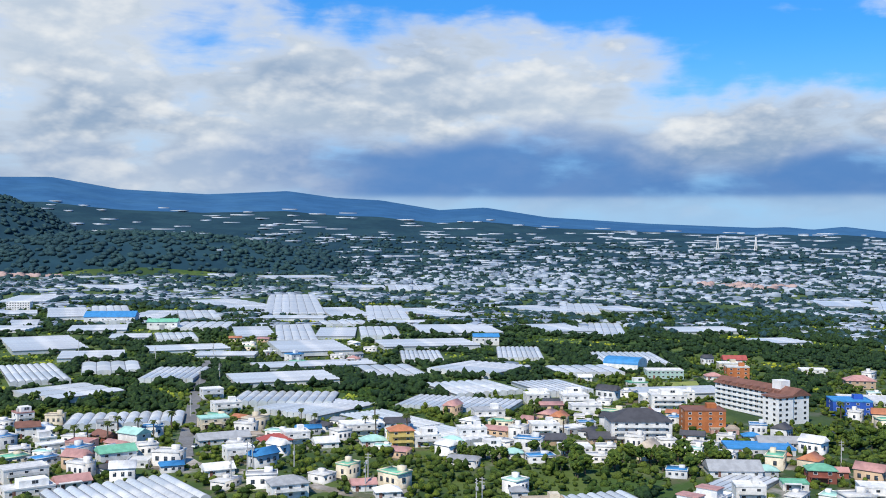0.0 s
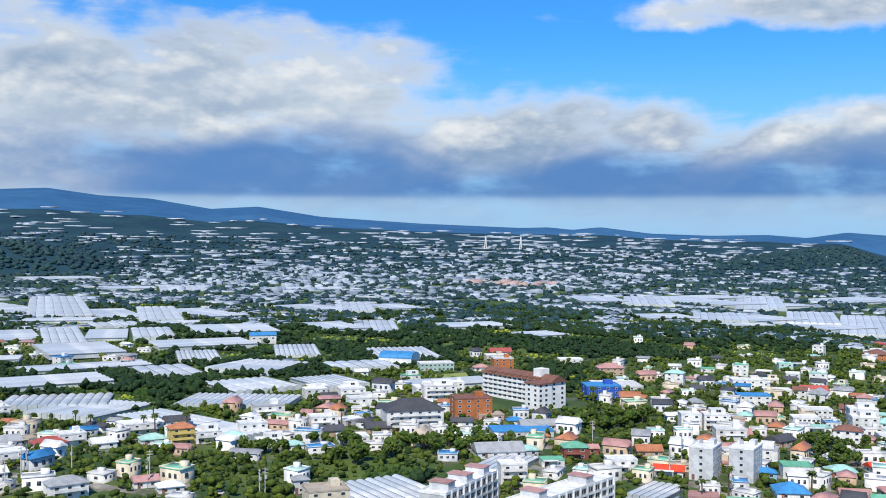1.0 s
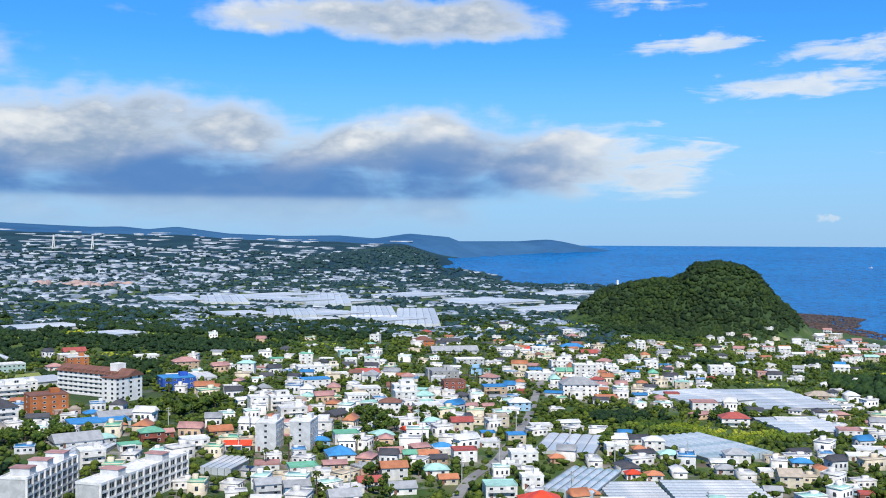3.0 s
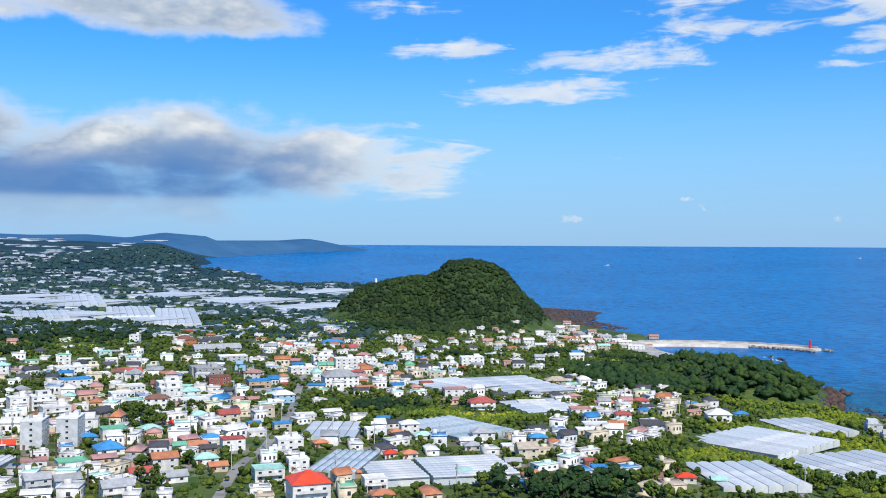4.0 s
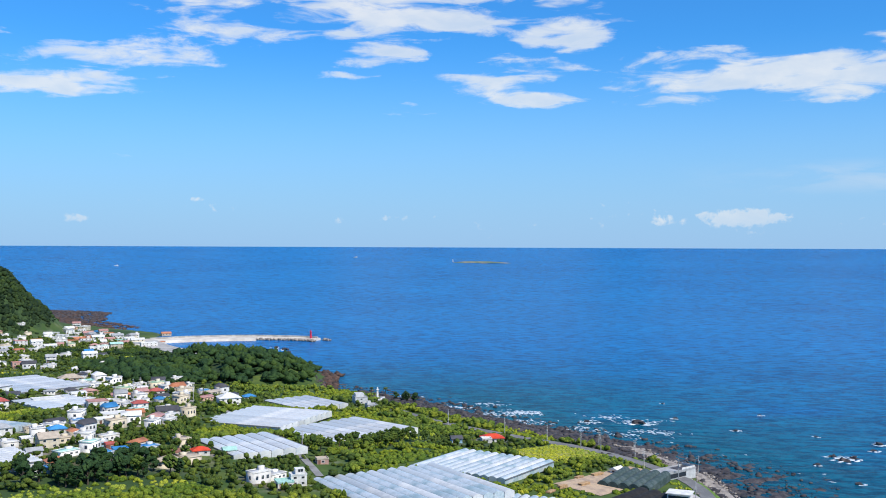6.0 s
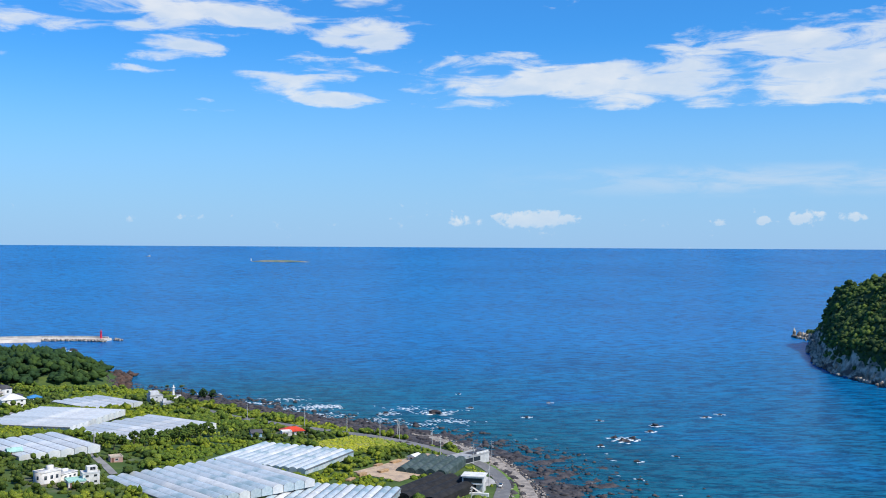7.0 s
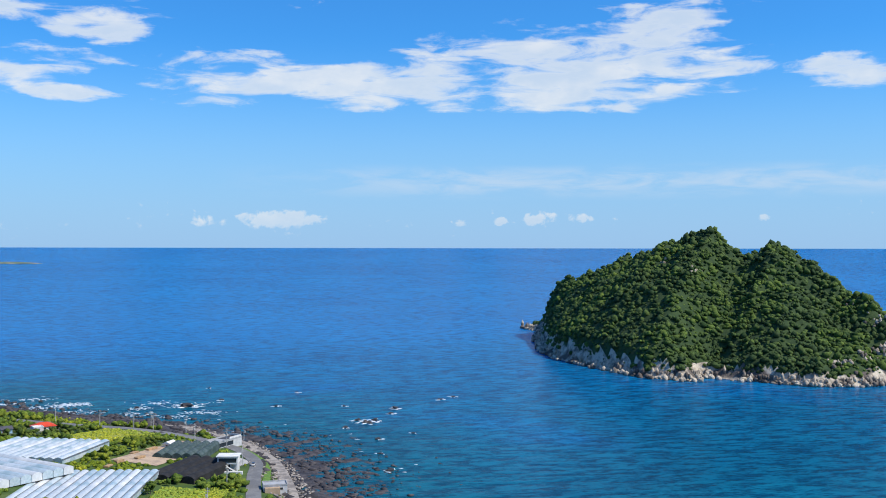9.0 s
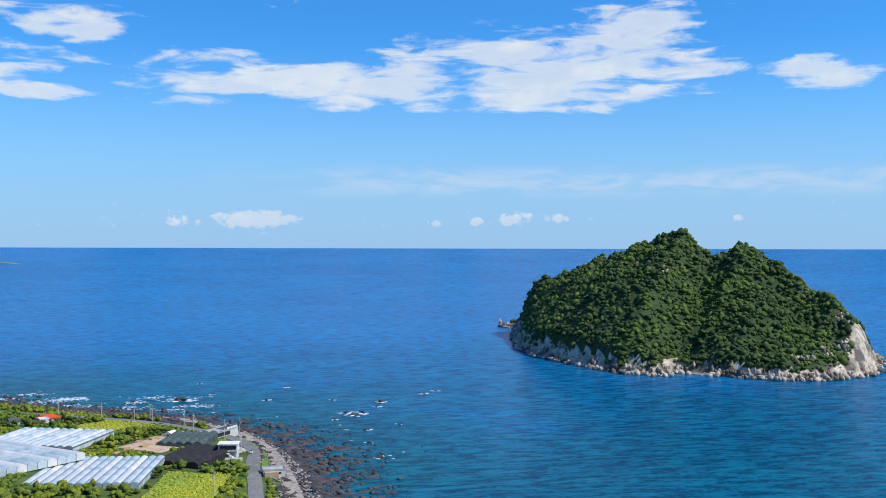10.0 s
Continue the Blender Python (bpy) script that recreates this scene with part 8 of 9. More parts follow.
def palm(x, y, meshes):
    ob = thing("palm_tree", x, y, 0, "tall fan palm with a thin grey trunk beside houses", "palm tree", "village palms")
    piece("trunk", meshes[0], ob, 0, 0, 0)
    piece("crown", meshes[1], ob, 0, 0, 0)
    return ob


first_palm = palm(-85, 535, palm_meshes())


def more_palms(*places):
    rng = random.Random(len(places))
    for k, (x, y) in enumerate(places):
        first_palm.scale = (1, 1, 1)
        ob = copy_thing(first_palm, pose(x, y, float(ground(np.array([x]), np.array([y]))[0]), 0, 0, 67 * k))
        s = rng.uniform(0.8, 1.2)
        ob.scale = (s, s, s)


more_palms((-81, 540), (-72, 539), (-71, 550), (40, 584), (55, 570), (53, 548), (13, 572), (-55, 549), (-50, 560), (-110, 557), (-62, 549), (5, 583), (37, 563))
more_palms((42, 559), (56, 561), (115, 576), (127, 564), (295, 550), (252, 424), (384, 594), (397, 568), (279, 413), (475, 582), (474, 589), (489, 589), (240, 421),
           (635, 322), (612, 632), (492, 606), (491, 596), (504, 602), (239, 376), (228, 411), (573, 611), (272, 550), (266, 598), (238, 602), (732, 229), (726, 216), (402, 570))


def tree_meshes(seed, pine=False):
    bm = bmesh.new()
    tube(bm, [(0, 0, -0.6), (0.1, 0.05, 2.0), (0.0, 0.2, 4.6)], 0.32, 7, 0.5)
    rng = random.Random(seed)
    for k in range(5):
        a = k * 1.3 + rng.random()
        tube(bm, [(0.05, 0.1, 2.2 + 0.35 * k), (1.3 * math.cos(a), 1.3 * math.sin(a), 3.6 + 0.4 * k)], 0.13, 5, 0.4)
    trunk = bpy.data.meshes.new("trunk")
    bm.to_mesh(trunk)
    bm.free()
    trunk.materials.append(BARK)
    rs = np.random.RandomState(seed)
    blob, bf = lumpy(seed, 1, 0.45, 0.75)
    verts, faces = [], []
    for k in range(34):
        d = rs.normal(size=3)
        d /= np.linalg.norm(d)
        z = 4.4 + d[2] * (2.6 if pine else 1.9) + 0.5
        spread = 2.5 * (1.0 if not pine else max(0.35, 1.25 - (z - 2.5) / 7))
        verts.append(blob * rs.uniform(0.6, 1.1) + np.array([d[0] * spread * rs.uniform(0.6, 1), d[1] * spread * rs.uniform(0.6, 1), z]))
        faces.append(bf + k * len(blob))
    crown = mesh_of("crown", np.concatenate(verts), np.concatenate(faces), PINE if pine else LEAVES)
    return trunk, crown


TREE_KINDS = [(tree_meshes(1), "rounded leafy evergreen tree among houses and fields"), (tree_meshes(2), "rounded leafy evergreen tree among houses and fields"), (tree_meshes(3), "rounded leafy evergreen tree among houses and fields"),
              (tree_meshes(4, True), "dark upright pine tree"), (tree_meshes(5, True), "dark upright pine tree")]


def plant(x, y, which, size, turn):
    (trunk, crown), label = TREE_KINDS[which]
    ob = thing("tree" if which < 3 else "pine_tree", x, y, turn, label, "tree", "village trees" if which < 3 else "village pines")
    ob.scale = (size, size, size)
    piece("trunk", trunk, ob, 0, 0, 0)
    piece("crown", crown, ob, 0, 0, 0)
    TAKEN.append((x, y, 1.5 * size))


def grove(cx, cy, rx, ry, turn, count, kinds, low=0.8, high=1.5, gap=3.5):
    """Single trees in an oval."""
    rng = random.Random(int(cx * 7 + cy * 13))
    c, s = math.cos(radians(turn)), math.sin(radians(turn))
    done = tries = 0
    while done < count and tries < count * 20:
        tries += 1
        a, r = rng.random() * 6.2832, math.sqrt(rng.random())
        u, v = rx * r * math.cos(a), ry * r * math.sin(a)
        x, y = cx + u * c - v * s, cy + u * s + v * c
        if free(x, y, 1.0) and shore(np.array([x]), np.array([y]))[0] > 8:
            plant(x, y, rng.choice(kinds), rng.uniform(low, high), rng.uniform(0, 360))
            done += 1


grove(360, 252, 16, 18, 20, 14, (3, 4), 0.9, 1.4)
grove(376, 240, 18, 16, 30, 14, (3, 4), 0.9, 1.4)
grove(395, 227, 18, 16, 30, 10, (3, 4, 0))
grove(360, 276, 8, 8, 30, 4, (0, 1), 0.9, 1.3)
grove(442, 241, 40, 22, 40, 22, (0, 1, 2), 0.7, 1.2)
grove(485, 172, 38, 8, 130, 22, (0, 1, 2), 0.7, 1.1)
grove(517, 157, 30, 8, 120, 14, (0, 1, 2), 0.7, 1.1)
grove(174, 509, 18, 12, 40, 14, (0, 1, 2), 0.8, 1.3)
grove(139, 508, 24, 12, 30, 16, (0, 1, 2), 0.8, 1.2)
grove(253, 548, 24, 14, 10, 16, (0, 1, 2), 0.8, 1.2)
grove(101, 522, 30, 8, 10, 14, (0, 1, 2), 0.6, 1.0)
grove(335, 472, 46, 22, 30, 20, (0, 1, 2), 0.6, 1.0)
grove(340, 471, 40, 30, 30, 16, (0, 1, 2), 0.6, 1.0)
grove(267, 382, 30, 18, 30, 12, (0, 1, 2), 0.6, 1.0)
grove(389, 387, 18, 10, 30, 8, (0, 1, 2), 0.7, 1.1)
grove(539, 412, 30, 8, 150, 8, (3, 0, 1), 0.7, 1.1)
grove(-121, 619, 40, 20, 30, 8, (0, 1, 2), 0.7, 1.1)
grove(396, 39, 14, 6, 70, 6, (0, 1), 0.6, 0.9)
grove(745, 190, 26, 10, 130, 6, (3, 4), 0.8, 1.2)

# ---- woods, orchards and scrub ----
WOOD_TREES = [clumps(k + 40, 4, 0.66, 0.9) for k in range(4)]
BUSHES = [lumpy(k + 60, 1, 0.5, 0.75) for k in range(5)]
rng = np.random.RandomState(77)
nn = 330000
r = np.concatenate([np.sqrt(rng.uniform(300 ** 2, 760 ** 2, nn // 2)), np.sqrt(rng.uniform(760 ** 2, 1350 ** 2, nn // 2))])
a = np.radians(rng.uniform(-135, 30, nn))
x, y = -np.sin(a) * r, np.cos(a) * r
d = shore(x, y)
near_hill = np.hypot(x - OREUM[0], y - OREUM[1]) < 150
keep = (d > 12) & ~near_hill & free_mask(x, y, 1.2)
x, y, r, a, d = x[keep], y[keep], r[keep], a[keep], d[keep]
keep = (d > np.where((x > 560) & (y < 230), 34 + 8 * wobble(x, y, 12), 13))
x, y, r, a, d = x[keep], y[keep], r[keep], a[keep], d[keep]
patch = wobble(x, y, 38) + 0.5 * wobble(x + 300, y, 15)
az = np.degrees(a)
town = np.zeros(x.shape)
for px, py, pr in TOWN:
    town += np.exp(-((x - px) ** 2 + (y - py) ** 2) / 500.0)
knoll_here = (np.hypot(x - 850, y - 395) < 115) | (np.hypot(x - 775, y - 425) < 72)
woods_here = (patch > 0.16) | ((r > 640) & (az > -45) & (r < 1150) & (patch > -0.35)) | (knoll_here & (d > 14))
orchard_here = ~woods_here & (patch > -0.62)
dens = np.where(woods_here, np.where(r < 760, 0.22, 0.26), np.where(orchard_here, 0.80, 0.30))
dens = np.where(town > 0.55, np.where(r < 760, 0.30, 0.45), dens)
dens = np.where(knoll_here, 0.26, dens)
keep = rng.rand(len(x)) < dens
x, y, r, woods_here, orchard_here, d, town = x[keep], y[keep], r[keep], woods_here[keep], orchard_here[keep], d[keep], town[keep]
z = ground(x, y)


def put(name, mask, templates, material, lo, hi, up, label, category):
    n = int(mask.sum())
    s = rng.uniform(lo, hi, n)
    ob = scatter_mesh(name, templates, np.stack([x[mask], y[mask], z[mask] + s * up, s * rng.uniform(0.65, 1.35, n), s * rng.uniform(0.65, 1.35, n), s * rng.uniform(0.65, 1.3, n), rng.rand(n) * 6.3, rng.randint(0, len(templates), n)], -1), material)
    return tagged(ob, label, category, kind="stuff")


knoll = ((np.hypot(x - 850, y - 395) < 115) & (y < 0.9 * x - 330)) | (np.hypot(x - 775, y - 425) < 72)
put("knoll_wood", woods_here & knoll, WOOD_TREES, PINE, 3.6, 5.6, 0.7, "dark pine wood on the knoll above the bay", "wood")
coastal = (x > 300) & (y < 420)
put("coastal_wood", woods_here & ~knoll & (town < 0.55) & coastal, WOOD_TREES, COASTAL, 1.5, 2.8, 0.6, "evergreen trees and thickets near the shore, brightened as sunlit", "wood")
put("wood", woods_here & ~knoll & (town < 0.55) & ~coastal, WOOD_TREES, INLAND, 1.8, 3.5, 0.6, "evergreen woods between fields, darkened as under cloud shade", "wood")
built_up = (town >= 0.55) & ~knoll
some = rng.rand(len(x))
put("garden_trees", built_up & (some < 0.30), [clumps(k + 70, 3, 0.7, 1.0) for k in range(4)], GARDEN, 1.5, 3.0, 0.6, "garden trees between village houses", "trees")
put("garden_shrubs", built_up & (some >= 0.30), BUSHES, GARDEN, 0.7, 1.7, 0.4, "garden shrubs and hedges between village houses", "shrubs")
put("orchard", orchard_here & ~built_up & coastal, BUSHES, SUNLIT_ORCHARD, 0.8, 1.6, 0.4, "low green orchard trees and scrub near the shore, brightened as sunlit", "orchard")
put("citrus_orchard", orchard_here & ~built_up & ~coastal, BUSHES, SHADED_CITRUS, 0.9, 1.6, 0.4, "dense citrus trees in orchards, darkened as under cloud shade", "orchard")
put("scrub", ~woods_here & ~orchard_here & ~built_up, BUSHES, SCRUB, 0.5, 1.4, 0.3, "light green grass and scrub", "scrub")

# grass tufts and low scrub on the open plots by the road
rows = []
for px, py, turn, w, d, n in ((545, 62, 152, 52, 34, 1500), (360, 18, 170, 90, 30, 2600), (400, -2, 174, 70, 12, 700)):
    c, s = math.cos(radians(turn)), math.sin(radians(turn))
    u, v = rng.uniform(-w / 2, w / 2, n), rng.uniform(-d / 2, d / 2, n)
    qx, qy = px + u * c - v * s, py + u * s + v * c
    size = 0.25 + 0.75 * rng.rand(n) ** 3
    rows.append(np.stack([qx, qy, ground(qx, qy) + 0.15, size * 1.2, size * 1.2, size * 0.8, rng.rand(n) * 6, rng.randint(0, 5, n)], -1))
rows = np.concatenate(rows)
tagged(scatter_mesh("tufts", BUSHES, rows, SCRUB), "sunny yellow-green grass tufts and low scrub", "scrub", kind="stuff")

# ---- the plain further inland ----
rng = np.random.RandomState(101)
nn = 24000
az = rng.uniform(-46, 29, nn)
r = 1050 * np.exp(rng.rand(nn) * math.log(4.0))
x, y = -np.sin(np.radians(az)) * r, np.cos(np.radians(az)) * r
keep = (shore(x, y) > 40) & (np.hypot(x - OREUM[0], y - OREUM[1]) > 190) & free_mask(x, y, 4)
wooded = sum(hill(x, y, cx, cy, along, across, turn, 1) for cx, cy, along, across, turn, _ in INLAND_HILLS)
keep &= wooded <= 0.05
x, y, r, az = x[keep], y[keep], r[keep], az[keep]
open_here = wobble(x, y, 130) + 0.4 * wobble(x, y, 47)
z = ground(x, y)
shed = np.array([(-0.5, -0.5, -0.6), (0.5, -0.5, -0.6), (0.5, 0.5, -0.6), (-0.5, 0.5, -0.6), (-0.5, -0.5, 0.7), (0.5, -0.5, 0.7), (0.5, 0.5, 0.7), (-0.5, 0.5, 0.7), (-0.25, -0.5, 1.0), (-0.25, 0.5, 1.0), (0, -0.5, 0.75), (0, 0.5, 0.75), (0.25, -0.5, 1.0), (0.25, 0.5, 1.0)])
shed_f = np.array([(0, 1, 5, 4), (1, 2, 6, 5), (2, 3, 7, 6), (3, 0, 4, 7), (4, 8, 9, 7), (8, 10, 11, 9), (10, 12, 13, 11), (12, 5, 6, 13)])
many = (open_here > -0.35) & (rng.rand(len(x)) < np.where(r < 1700, np.where(az > -6, 0.16, 0.10), np.where(r < 2400, 0.12, 0.17)) * np.clip(1.5 - r / 4200, 0.6, 1.3)) & (r < 4100)
n = int(many.sum())
grow = np.clip(r[many] / 1500, 0.8, 2.0)
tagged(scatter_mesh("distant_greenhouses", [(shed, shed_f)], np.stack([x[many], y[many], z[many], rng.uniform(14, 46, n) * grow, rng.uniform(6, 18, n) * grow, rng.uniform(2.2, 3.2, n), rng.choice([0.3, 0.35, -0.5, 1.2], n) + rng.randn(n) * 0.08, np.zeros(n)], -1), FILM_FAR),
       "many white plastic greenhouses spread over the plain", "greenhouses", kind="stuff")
many = ~many & (rng.rand(len(x)) < np.where(open_here > 0.0, 0.48, 0.75)) & (r < 3400)
n = int(many.sum())
s = rng.uniform(2.2, 4.6, n) * np.clip(r[many] / 1700, 0.9, 1.5)
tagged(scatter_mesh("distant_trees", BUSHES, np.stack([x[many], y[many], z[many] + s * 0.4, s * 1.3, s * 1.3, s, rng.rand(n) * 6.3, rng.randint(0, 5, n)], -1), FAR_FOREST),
       "haze-tinted hedges and windbreak trees on the plain", "trees", kind="stuff")

# forest on the low hills inland
nn = 26000
hx, hy = rng.uniform(-1750, 2300, nn), rng.uniform(2150, 3350, nn)
ww = sum(hill(hx, hy, cx, cy, along, across, turn, 1) for cx, cy, along, across, turn, _ in INLAND_HILLS)
ok = (ww > 0.05) & (rng.rand(nn) < 0.75) & (shore(hx, hy) > 25)
n = int(ok.sum())
s = rng.uniform(5, 10, n)
tagged(scatter_mesh("inland_hill_forest", BUSHES, np.stack([hx[ok], hy[ok], ground(hx[ok], hy[ok]) + s * 0.2, s, s, s * 0.8, rng.rand(n) * 6.3, rng.randint(0, 5, n)], -1), FAR_FOREST), "haze-tinted forest on low inland hills", "forest", kind="stuff")

# the town on the plain: many small blocks
cube = np.array([(-0.5, -0.5, -0.3), (0.5, -0.5, -0.3), (0.5, 0.5, -0.3), (-0.5, 0.5, -0.3), (-0.5, -0.5, 1), (0.5, -0.5, 1), (0.5, 0.5, 1), (-0.5, 0.5, 1), (-0.1, -0.1, 1), (0.35, -0.1, 1), (0.35, 0.35, 1), (-0.1, 0.35, 1), (-0.1, -0.1, 1.2), (0.35, -0.1, 1.2), (0.35, 0.35, 1.2), (-0.1, 0.35, 1.2)])
cube_f = np.array([(0, 1, 5, 4), (1, 2, 6, 5), (2, 3, 7, 6), (3, 0, 4, 7), (4, 5, 6, 7), (8, 9, 13, 12), (9, 10, 14, 13), (10, 11, 15, 14), (11, 8, 12, 15), (12, 13, 14, 15)])


# distance haze is mixed into the wall colour as a blue-grey tint
TOWN_WALLS = surface("haze_tinted_town_walls", (0.42, 0.47, 0.53), (0.16, 0.21, 0.27), 0.02, 0.9, 4.0, each=0.1)
TOWN_ROSE = surface("distant_rose_walls", (0.46, 0.34, 0.31), (0.36, 0.25, 0.23), 0.02, 0.9, 4.0)


def far_town(name, count, az0, az1, r0, r1, lo, hi, seed, material, label):
    rs = np.random.RandomState(seed)
    a, r = np.radians(rs.normal((az0 + az1) / 2, (az1 - az0) / 4, count)), rs.normal((r0 + r1) / 2, (r1 - r0) / 4, count)
    x, y = -np.sin(a) * r, np.cos(a) * r
    k = shore(x, y) > 30
    x, y, n = x[k], y[k], int(k.sum())
    tall = lo + (hi - lo) * rs.rand(n) ** 3
    return tagged(scatter_mesh(name, [(cube, cube_f)], np.stack([x, y, ground(x, y), rs.uniform(8, 22, n), rs.uniform(6, 12, n), tall * 0.62, rs.choice([0.2, 0.5, -0.3], n), np.zeros(n)], -1), material), label, "buildings", kind="stuff")


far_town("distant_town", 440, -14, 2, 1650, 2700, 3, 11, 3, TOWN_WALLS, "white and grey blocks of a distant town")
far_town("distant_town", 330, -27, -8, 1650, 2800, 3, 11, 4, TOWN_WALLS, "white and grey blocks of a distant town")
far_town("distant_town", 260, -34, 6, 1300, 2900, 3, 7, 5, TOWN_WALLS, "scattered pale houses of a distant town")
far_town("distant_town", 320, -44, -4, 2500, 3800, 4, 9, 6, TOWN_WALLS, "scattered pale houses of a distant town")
far_town("distant_flats", 30, -19.5, -15.5, 1900, 2050, 8, 15, 7, TOWN_ROSE, "rose-coloured apartment blocks of a distant town")
far_town("distant_flats", 22, 18.5, 23.0, 2150, 2250, 8, 15, 8, TOWN_ROSE, "tan apartment blocks at the foot of a hill")


def pylon(x, y, h):
    ob = thing("bridge_pylon", x, y, 10, "tall slim white bridge pylon far off on the plain", "pylon", "bridge pylons")
    bm = bmesh.new()
    tube(bm, [(-4, 0, -2), (-1.5, 0, h * 0.6), (-1.2, 0, h)], 2.0, 6, 0.6)
    part("leg", bm, WALLS["white"], ob)
    bm = bmesh.new()
    tube(bm, [(4, 0, -2), (1.5, 0, h * 0.6), (1.2, 0, h)], 2.0, 6, 0.6)
    part("leg", bm, WALLS["white"], ob)


pylon(882, 3136, 44)
pylon(996, 3137, 40)

# ---- reef, rocks and surf ----
rng = np.random.RandomState(9)
bx, by, bz, bw, bt = [], [], [], [], []


def rocks(x, y, size, flat=0.6):
    for q, w in ((x, bx), (y, by), (size, bw), (np.full(len(x), flat), bt)):
        w.extend(q.tolist())


qx, qy = np.meshgrid(np.arange(230, 850, 2.5), np.arange(-150, 330, 2.5))
qd = -shore(qx, qy)
qs = 26 + 46 * np.exp(-((qx - 480) ** 2 + (qy + 40) ** 2) / 150 ** 2)
rough = 0.75 * wobble(qx, qy, 7.5) + 0.6 * wobble(qx + 31, qy, 3.1) + 0.45 * wobble(qx, qy + 57, 1.7)
shelf_z = 0.35 - 0.95 * np.clip(qd, 0, None) / qs + rough * np.clip(0.35 + qd / 60, 0.3, 0.8)
shelf_f = grid_faces(*qx.shape)
shelf_f = shelf_f[((qd > -7) & (qd < qs * 1.9)).ravel()[shelf_f].all(axis=1)]
shelf = new("reef", mesh_of("reef", np.stack([qx, qy, np.where(qd < 0, np.minimum(ground(qx, qy) + 0.1, shelf_z), shelf_z)], -1).reshape(-1, 3), shelf_f, LAVA))
tagged(shelf, "black lava reef shelf awash along the shore", "reef", kind="structure")
nn = 52000
x, y = rng.uniform(250, 830, nn), rng.uniform(-130, 320, nn)
d = -shore(x, y)
spread = 28 + 44 * np.exp(-((x - 480) ** 2 + (y + 40) ** 2) / 150 ** 2)
ok = (d > np.where((x > 560) & (y < 230), -36, -10)) & (d < spread * 1.6) & (rng.rand(nn) < np.clip(1.15 - d / spread, 0.02, 0.9) * np.clip(0.55 + wobble(x, y, 9), 0.1, 1))
rocks(x[ok], y[ok], (0.55 + 2.3 * rng.rand(int(ok.sum())) ** 3) * np.clip(1.15 - d[ok] / 120, 0.5, 1.2), 0.75)
# the reef beyond the hill and the lava point
x, y = rng.uniform(1440, 1780, 3000), rng.uniform(920, 1240, 3000)
d = -shore(x, y)
ok = (d > -45) & (d < 45)
rocks(x[ok], y[ok], rng.uniform(1.5, 4.0, int(ok.sum())))
x, y = rng.uniform(1300, 1740, 5000), rng.uniform(790, 1240, 5000)
ok = (np.abs(shore(x, y)) < 45) & (np.hypot(x - OREUM[0], y - OREUM[1]) > 200) & (rng.rand(5000) < 0.7)
n = int(ok.sum())
tagged(scatter_mesh("lava_point", ROCKS, np.stack([x[ok], y[ok], np.maximum(ground(x[ok], y[ok]), 0) + 0.2, rng.uniform(2.0, 5.5, n), rng.uniform(2.0, 5.5, n), rng.uniform(0.7, 2.0, n), rng.rand(n) * 6, rng.randint(0, 5, n)], -1), LAVA_RED), "brown lava rocks of a point beyond the hill", "rocks", kind="stuff")
lava = scatter_mesh("reef_rocks", ROCKS, np.stack([bx, by, np.maximum(ground(np.array(bx), np.array(by)), 0) + 0.05, bw, bw, np.array(bw) * np.array(bt), rng.rand(len(bx)) * 6.3, rng.randint(0, 5, len(bx))], -1), LAVA)
tagged(lava, "black lava boulders of the shore reef", "rocks", kind="stuff")
x, y = rng.uniform(800, 925, 700), rng.uniform(285, 380, 700)
ok = np.abs(shore(x, y)) < 9
tagged(scatter_mesh("lava_point", ROCKS, np.stack([x[ok], y[ok], np.full(int(ok.sum()), 1.0), *(rng.uniform(2.0, 4.2, int(ok.sum())),) * 3, rng.rand(int(ok.sum())) * 6, rng.randint(0, 5, int(ok.sum()))], -1), LAVA_RED),
       "brown lava rocks of the point below the wood", "rocks", kind="stuff")


def sea_rock(x, y, size, foam=1.0):
    ob = thing("sea_rock", x, y, size * 50, "black wave-washed rock with white surf round it", "rock", "rocks off the shore", z=0.0)
    v, f = lumpy(int(x) % 17, 2, 0.5, 0.6)
    body = new("rock", mesh_of("rock", v * np.array([size, size * 0.7, size * 0.8]), f, LAVA))
    body.parent = ob
    rs = np.random.RandomState(int(x + 2 * y) % 1000)
    ring = []
    for k in range(int(7 * foam) + 2):
        a, s = rs.rand() * 6.28, size * rs.uniform(0.9, 1.7)
        ring.append((math.cos(a) * s * 1.3, math.sin(a) * s, 0.0, size * rs.uniform(0.4, 0.9), size * rs.uniform(0.25, 0.5), 0.35, rs.rand() * 6, rs.randint(5)))
    surf = scatter_mesh("surf", ROCKS, ring, FOAM)
    surf.parent = ob
    tagged(surf, "white surf", kind="stuff")


for p in ((702, 25, 5.0), (700, 60, 2.2), (663, -125, 3.0), (640, -118, 2.0), (614, -103, 3.4), (606, -97, 4.0), (616, -92, 2.6), (699, -166, 2.4), (712, -180, 2.0), (730, 0, 2.0), (760, -60, 1.6), (690, -40, 1.8)):
    sea_rock(*p)
for p in ((545, -95, 2.0), (500, -90, 1.6), (455, -88, 2.4), (590, -80, 2.0), (1130, 475, 4.0), (1110, 455, 5.0), (1085, 440, 3.0), (680, -90, 1.5), (560, -120, 1.4), (800, 10, 1.4)):
    sea_rock(*p, 0.5)

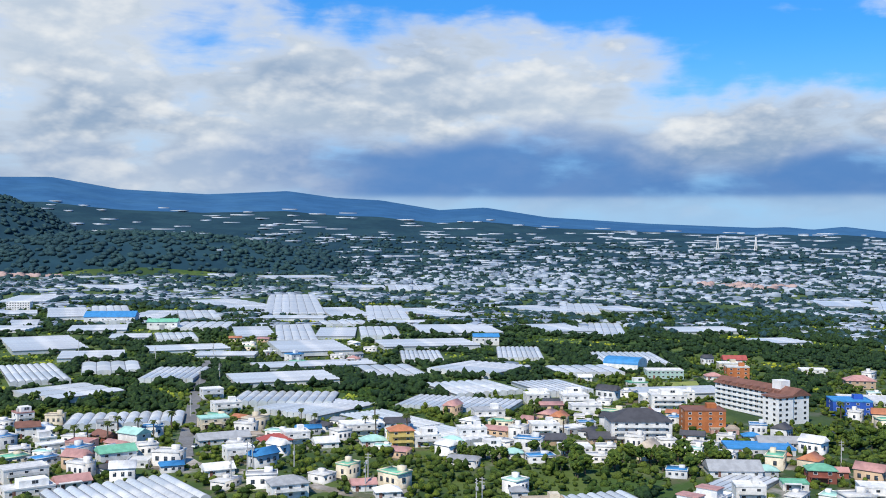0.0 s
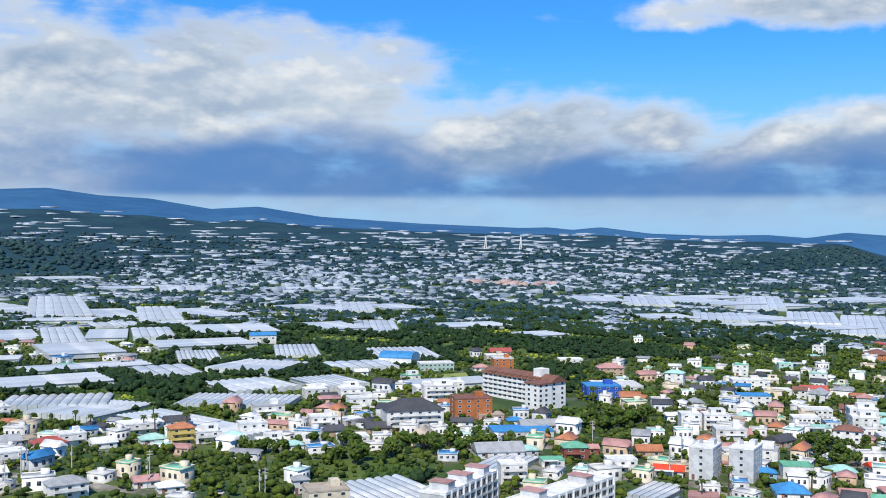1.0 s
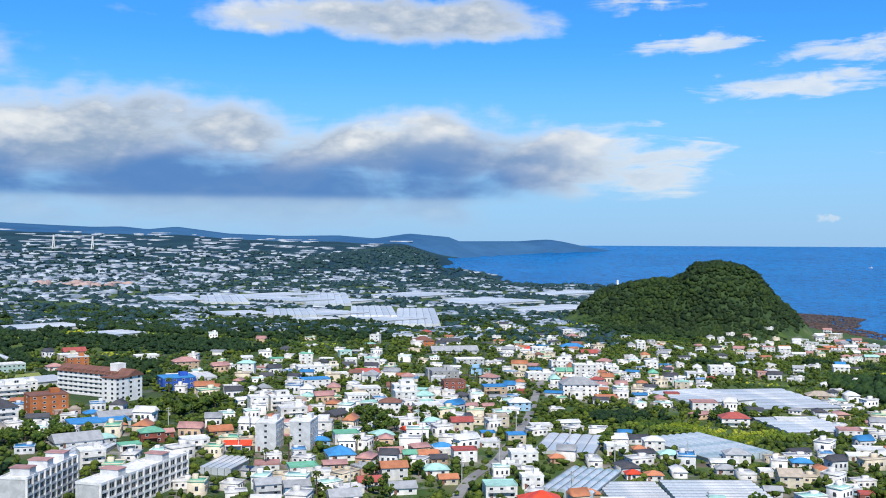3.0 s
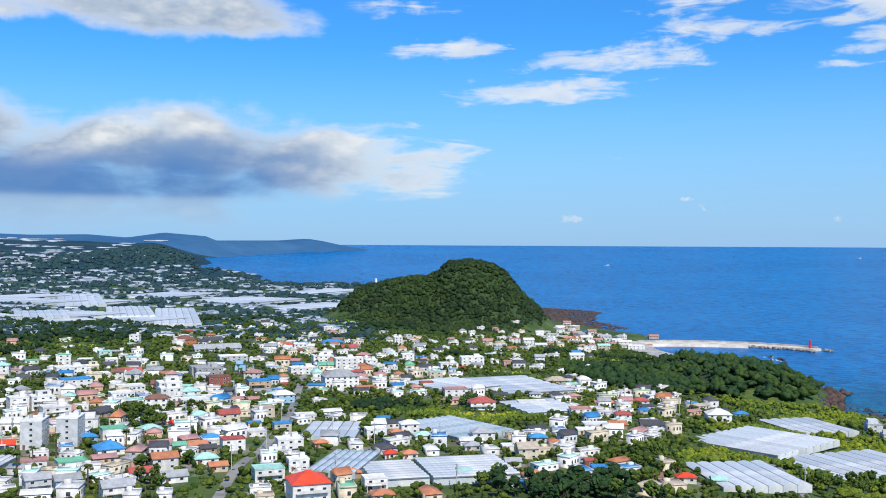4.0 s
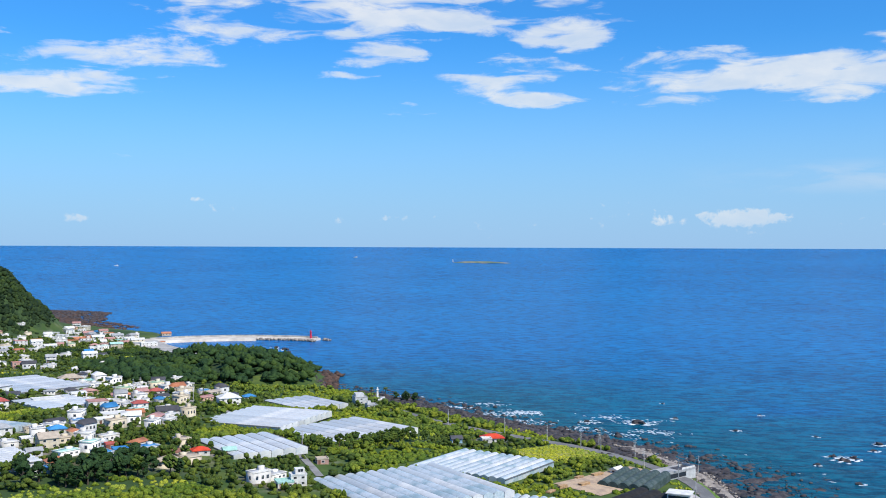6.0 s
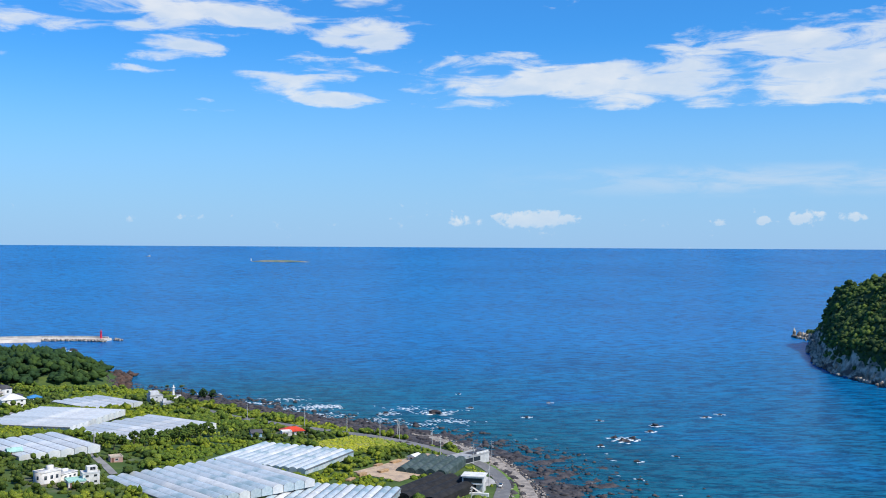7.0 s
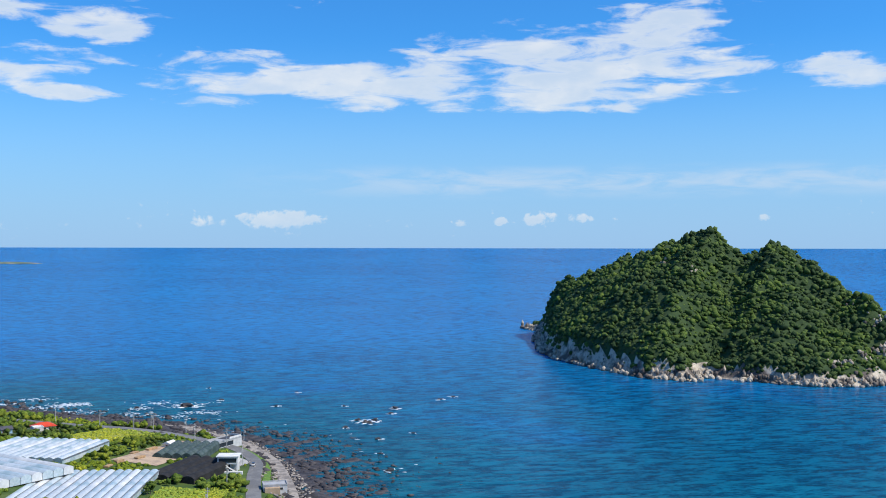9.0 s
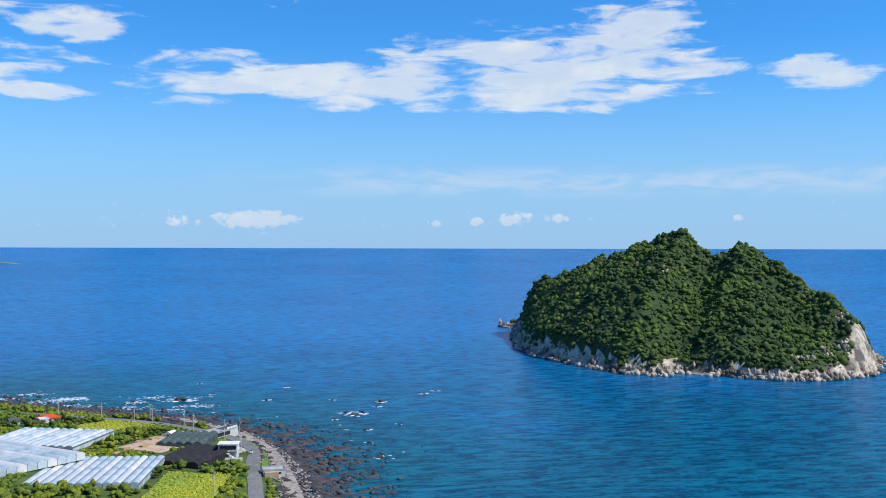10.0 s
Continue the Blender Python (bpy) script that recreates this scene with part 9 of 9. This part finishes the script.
# surf along the shore
rows = []
for k in range(420):
    x, y = rng.uniform(420, 830), rng.uniform(-110, 300)
    d = -shore(np.array([x]), np.array([y]))[0]
    wide = 26 + 44 * math.exp(-((x - 480) ** 2 + (y + 40) ** 2) / 150 ** 2)
    if 0.35 * wide < d < 1.4 * wide and wobble(np.array([x]), np.array([y]), 13)[0] > 0.18:
        rows.append((x, y, 0.02, rng.uniform(0.3, 0.9), rng.uniform(0.8, 3.0), 0.16, rng.choice([-0.75, -0.6, 0.3]) + rng.randn() * 0.2, rng.randint(5)))
for cx, cy, n in ((728, 109, 26), (715, 130, 22), (690, 100, 16), (700, 60, 10), (740, 160, 16), (672, 60, 14), (655, 30, 10), (780, 215, 10), (1720, 1130, 10), (726, 111, 26), (709, 25, 24), (760, 142, 14), (686, 113, 18), (670, 13, 20), (724, 46, 12)):
    for k in range(n * 3):
        rows.append((cx + rng.randn() * 5, cy + rng.randn() * 8, 0.05, rng.uniform(0.3, 1.0), rng.uniform(0.8, 2.8), 0.2, -0.7 + rng.randn() * 0.25, rng.randint(5)))
tagged(scatter_mesh("surf", ROCKS, rows, FOAM), "white broken surf over the shore reef", "surf", kind="stuff")
# beach between road and reef
strip("beach", [(300, -30), (351, -33), (414, -33), (460, -31), (500, -26), (537, -13), (575, 8), (605, 28)], 7.0, 0.04, SAND, "narrow grey pebble beach below the road", "beach")
x, y = rng.uniform(330, 610, 9000), rng.uniform(-45, 35, 9000)
d = shore(x, y)
ok = (d > -9) & (d < 10 + 3 * rng.randn(9000))
x, y, n = x[ok], y[ok], int(ok.sum())
size = 0.3 + 1.0 * rng.rand(n) ** 3
rows = np.stack([x, y, np.maximum(ground(x, y), 0.2) + 0.35, size, size, size * 0.7, rng.rand(n) * 6, rng.randint(0, 5, n)], -1)
tagged(scatter_mesh("beach_stones", ROCKS, rows, SAND), "grey boulders and cobbles on the narrow beach", "stones", kind="stuff")
strip("shore_grass", [(424, -22.5), (455, -24.5), (485, -22), (512, -13)], 3.4, 0.4, surface("bank_grass", (0.10, 0.20, 0.03), (0.15, 0.24, 0.04), 0.3, 0.95, 8.0, 0.2), "bright grassy bank beside the road", "grass")


def car(x, y, turn, colour):
    ob = thing("car", x, y, turn, "small white car on the coast road", "car", z=float(ground(np.array([x]), np.array([y]))[0]) + 0.5)
    bm = boxes((-2.1, -0.85, 0.3, 2.1, 0.85, 0.95))
    bmesh.ops.bevel(bm, geom=bm.edges[:], offset=0.12, segments=2, affect="EDGES")
    part("body", bm, colour, ob)
    bm = bmesh.new()
    prism(bm, [(-1.5, -0.75), (0.9, -0.75), (0.9, 0.75), (-1.5, 0.75)], 0.95, 1.5)
    for v in bm.verts:
        if v.co.z > 1.2:
            v.co.x *= 0.75
            v.co.y *= 0.85
    part("cabin", bm, GLASS, ob, "dark glass cabin")
    for px in (-1.35, 1.35):
        for py in (-0.85, 0.85):
            bm = bmesh.new()
            tube(bm, [(px, py - 0.1, 0.33), (px, py + 0.1, 0.33)], 0.33, 10)
            part("wheel", bm, NET, ob)


car(462, -17.5, 173, WALLS["white"])
car(-32, 530, 80, WALLS["white"])
car(70, 452, 150, WALLS["white"])

# paving and soil round the houses
co = np.empty(len(land.data.vertices) * 3)
land.data.vertices.foreach_get("co", co)
co = co.reshape(-1, 3)
built = np.zeros(len(co))
for px, py, pr in TOWN:
    built += 0.8 * np.exp(-((co[:, 0] - px) ** 2 + (co[:, 1] - py) ** 2) / (2 * (pr + 2) ** 2))
land.data.attributes.new("built", "FLOAT", "POINT").data.foreach_set("value", np.clip(built, 0, 1).astype(np.float32))
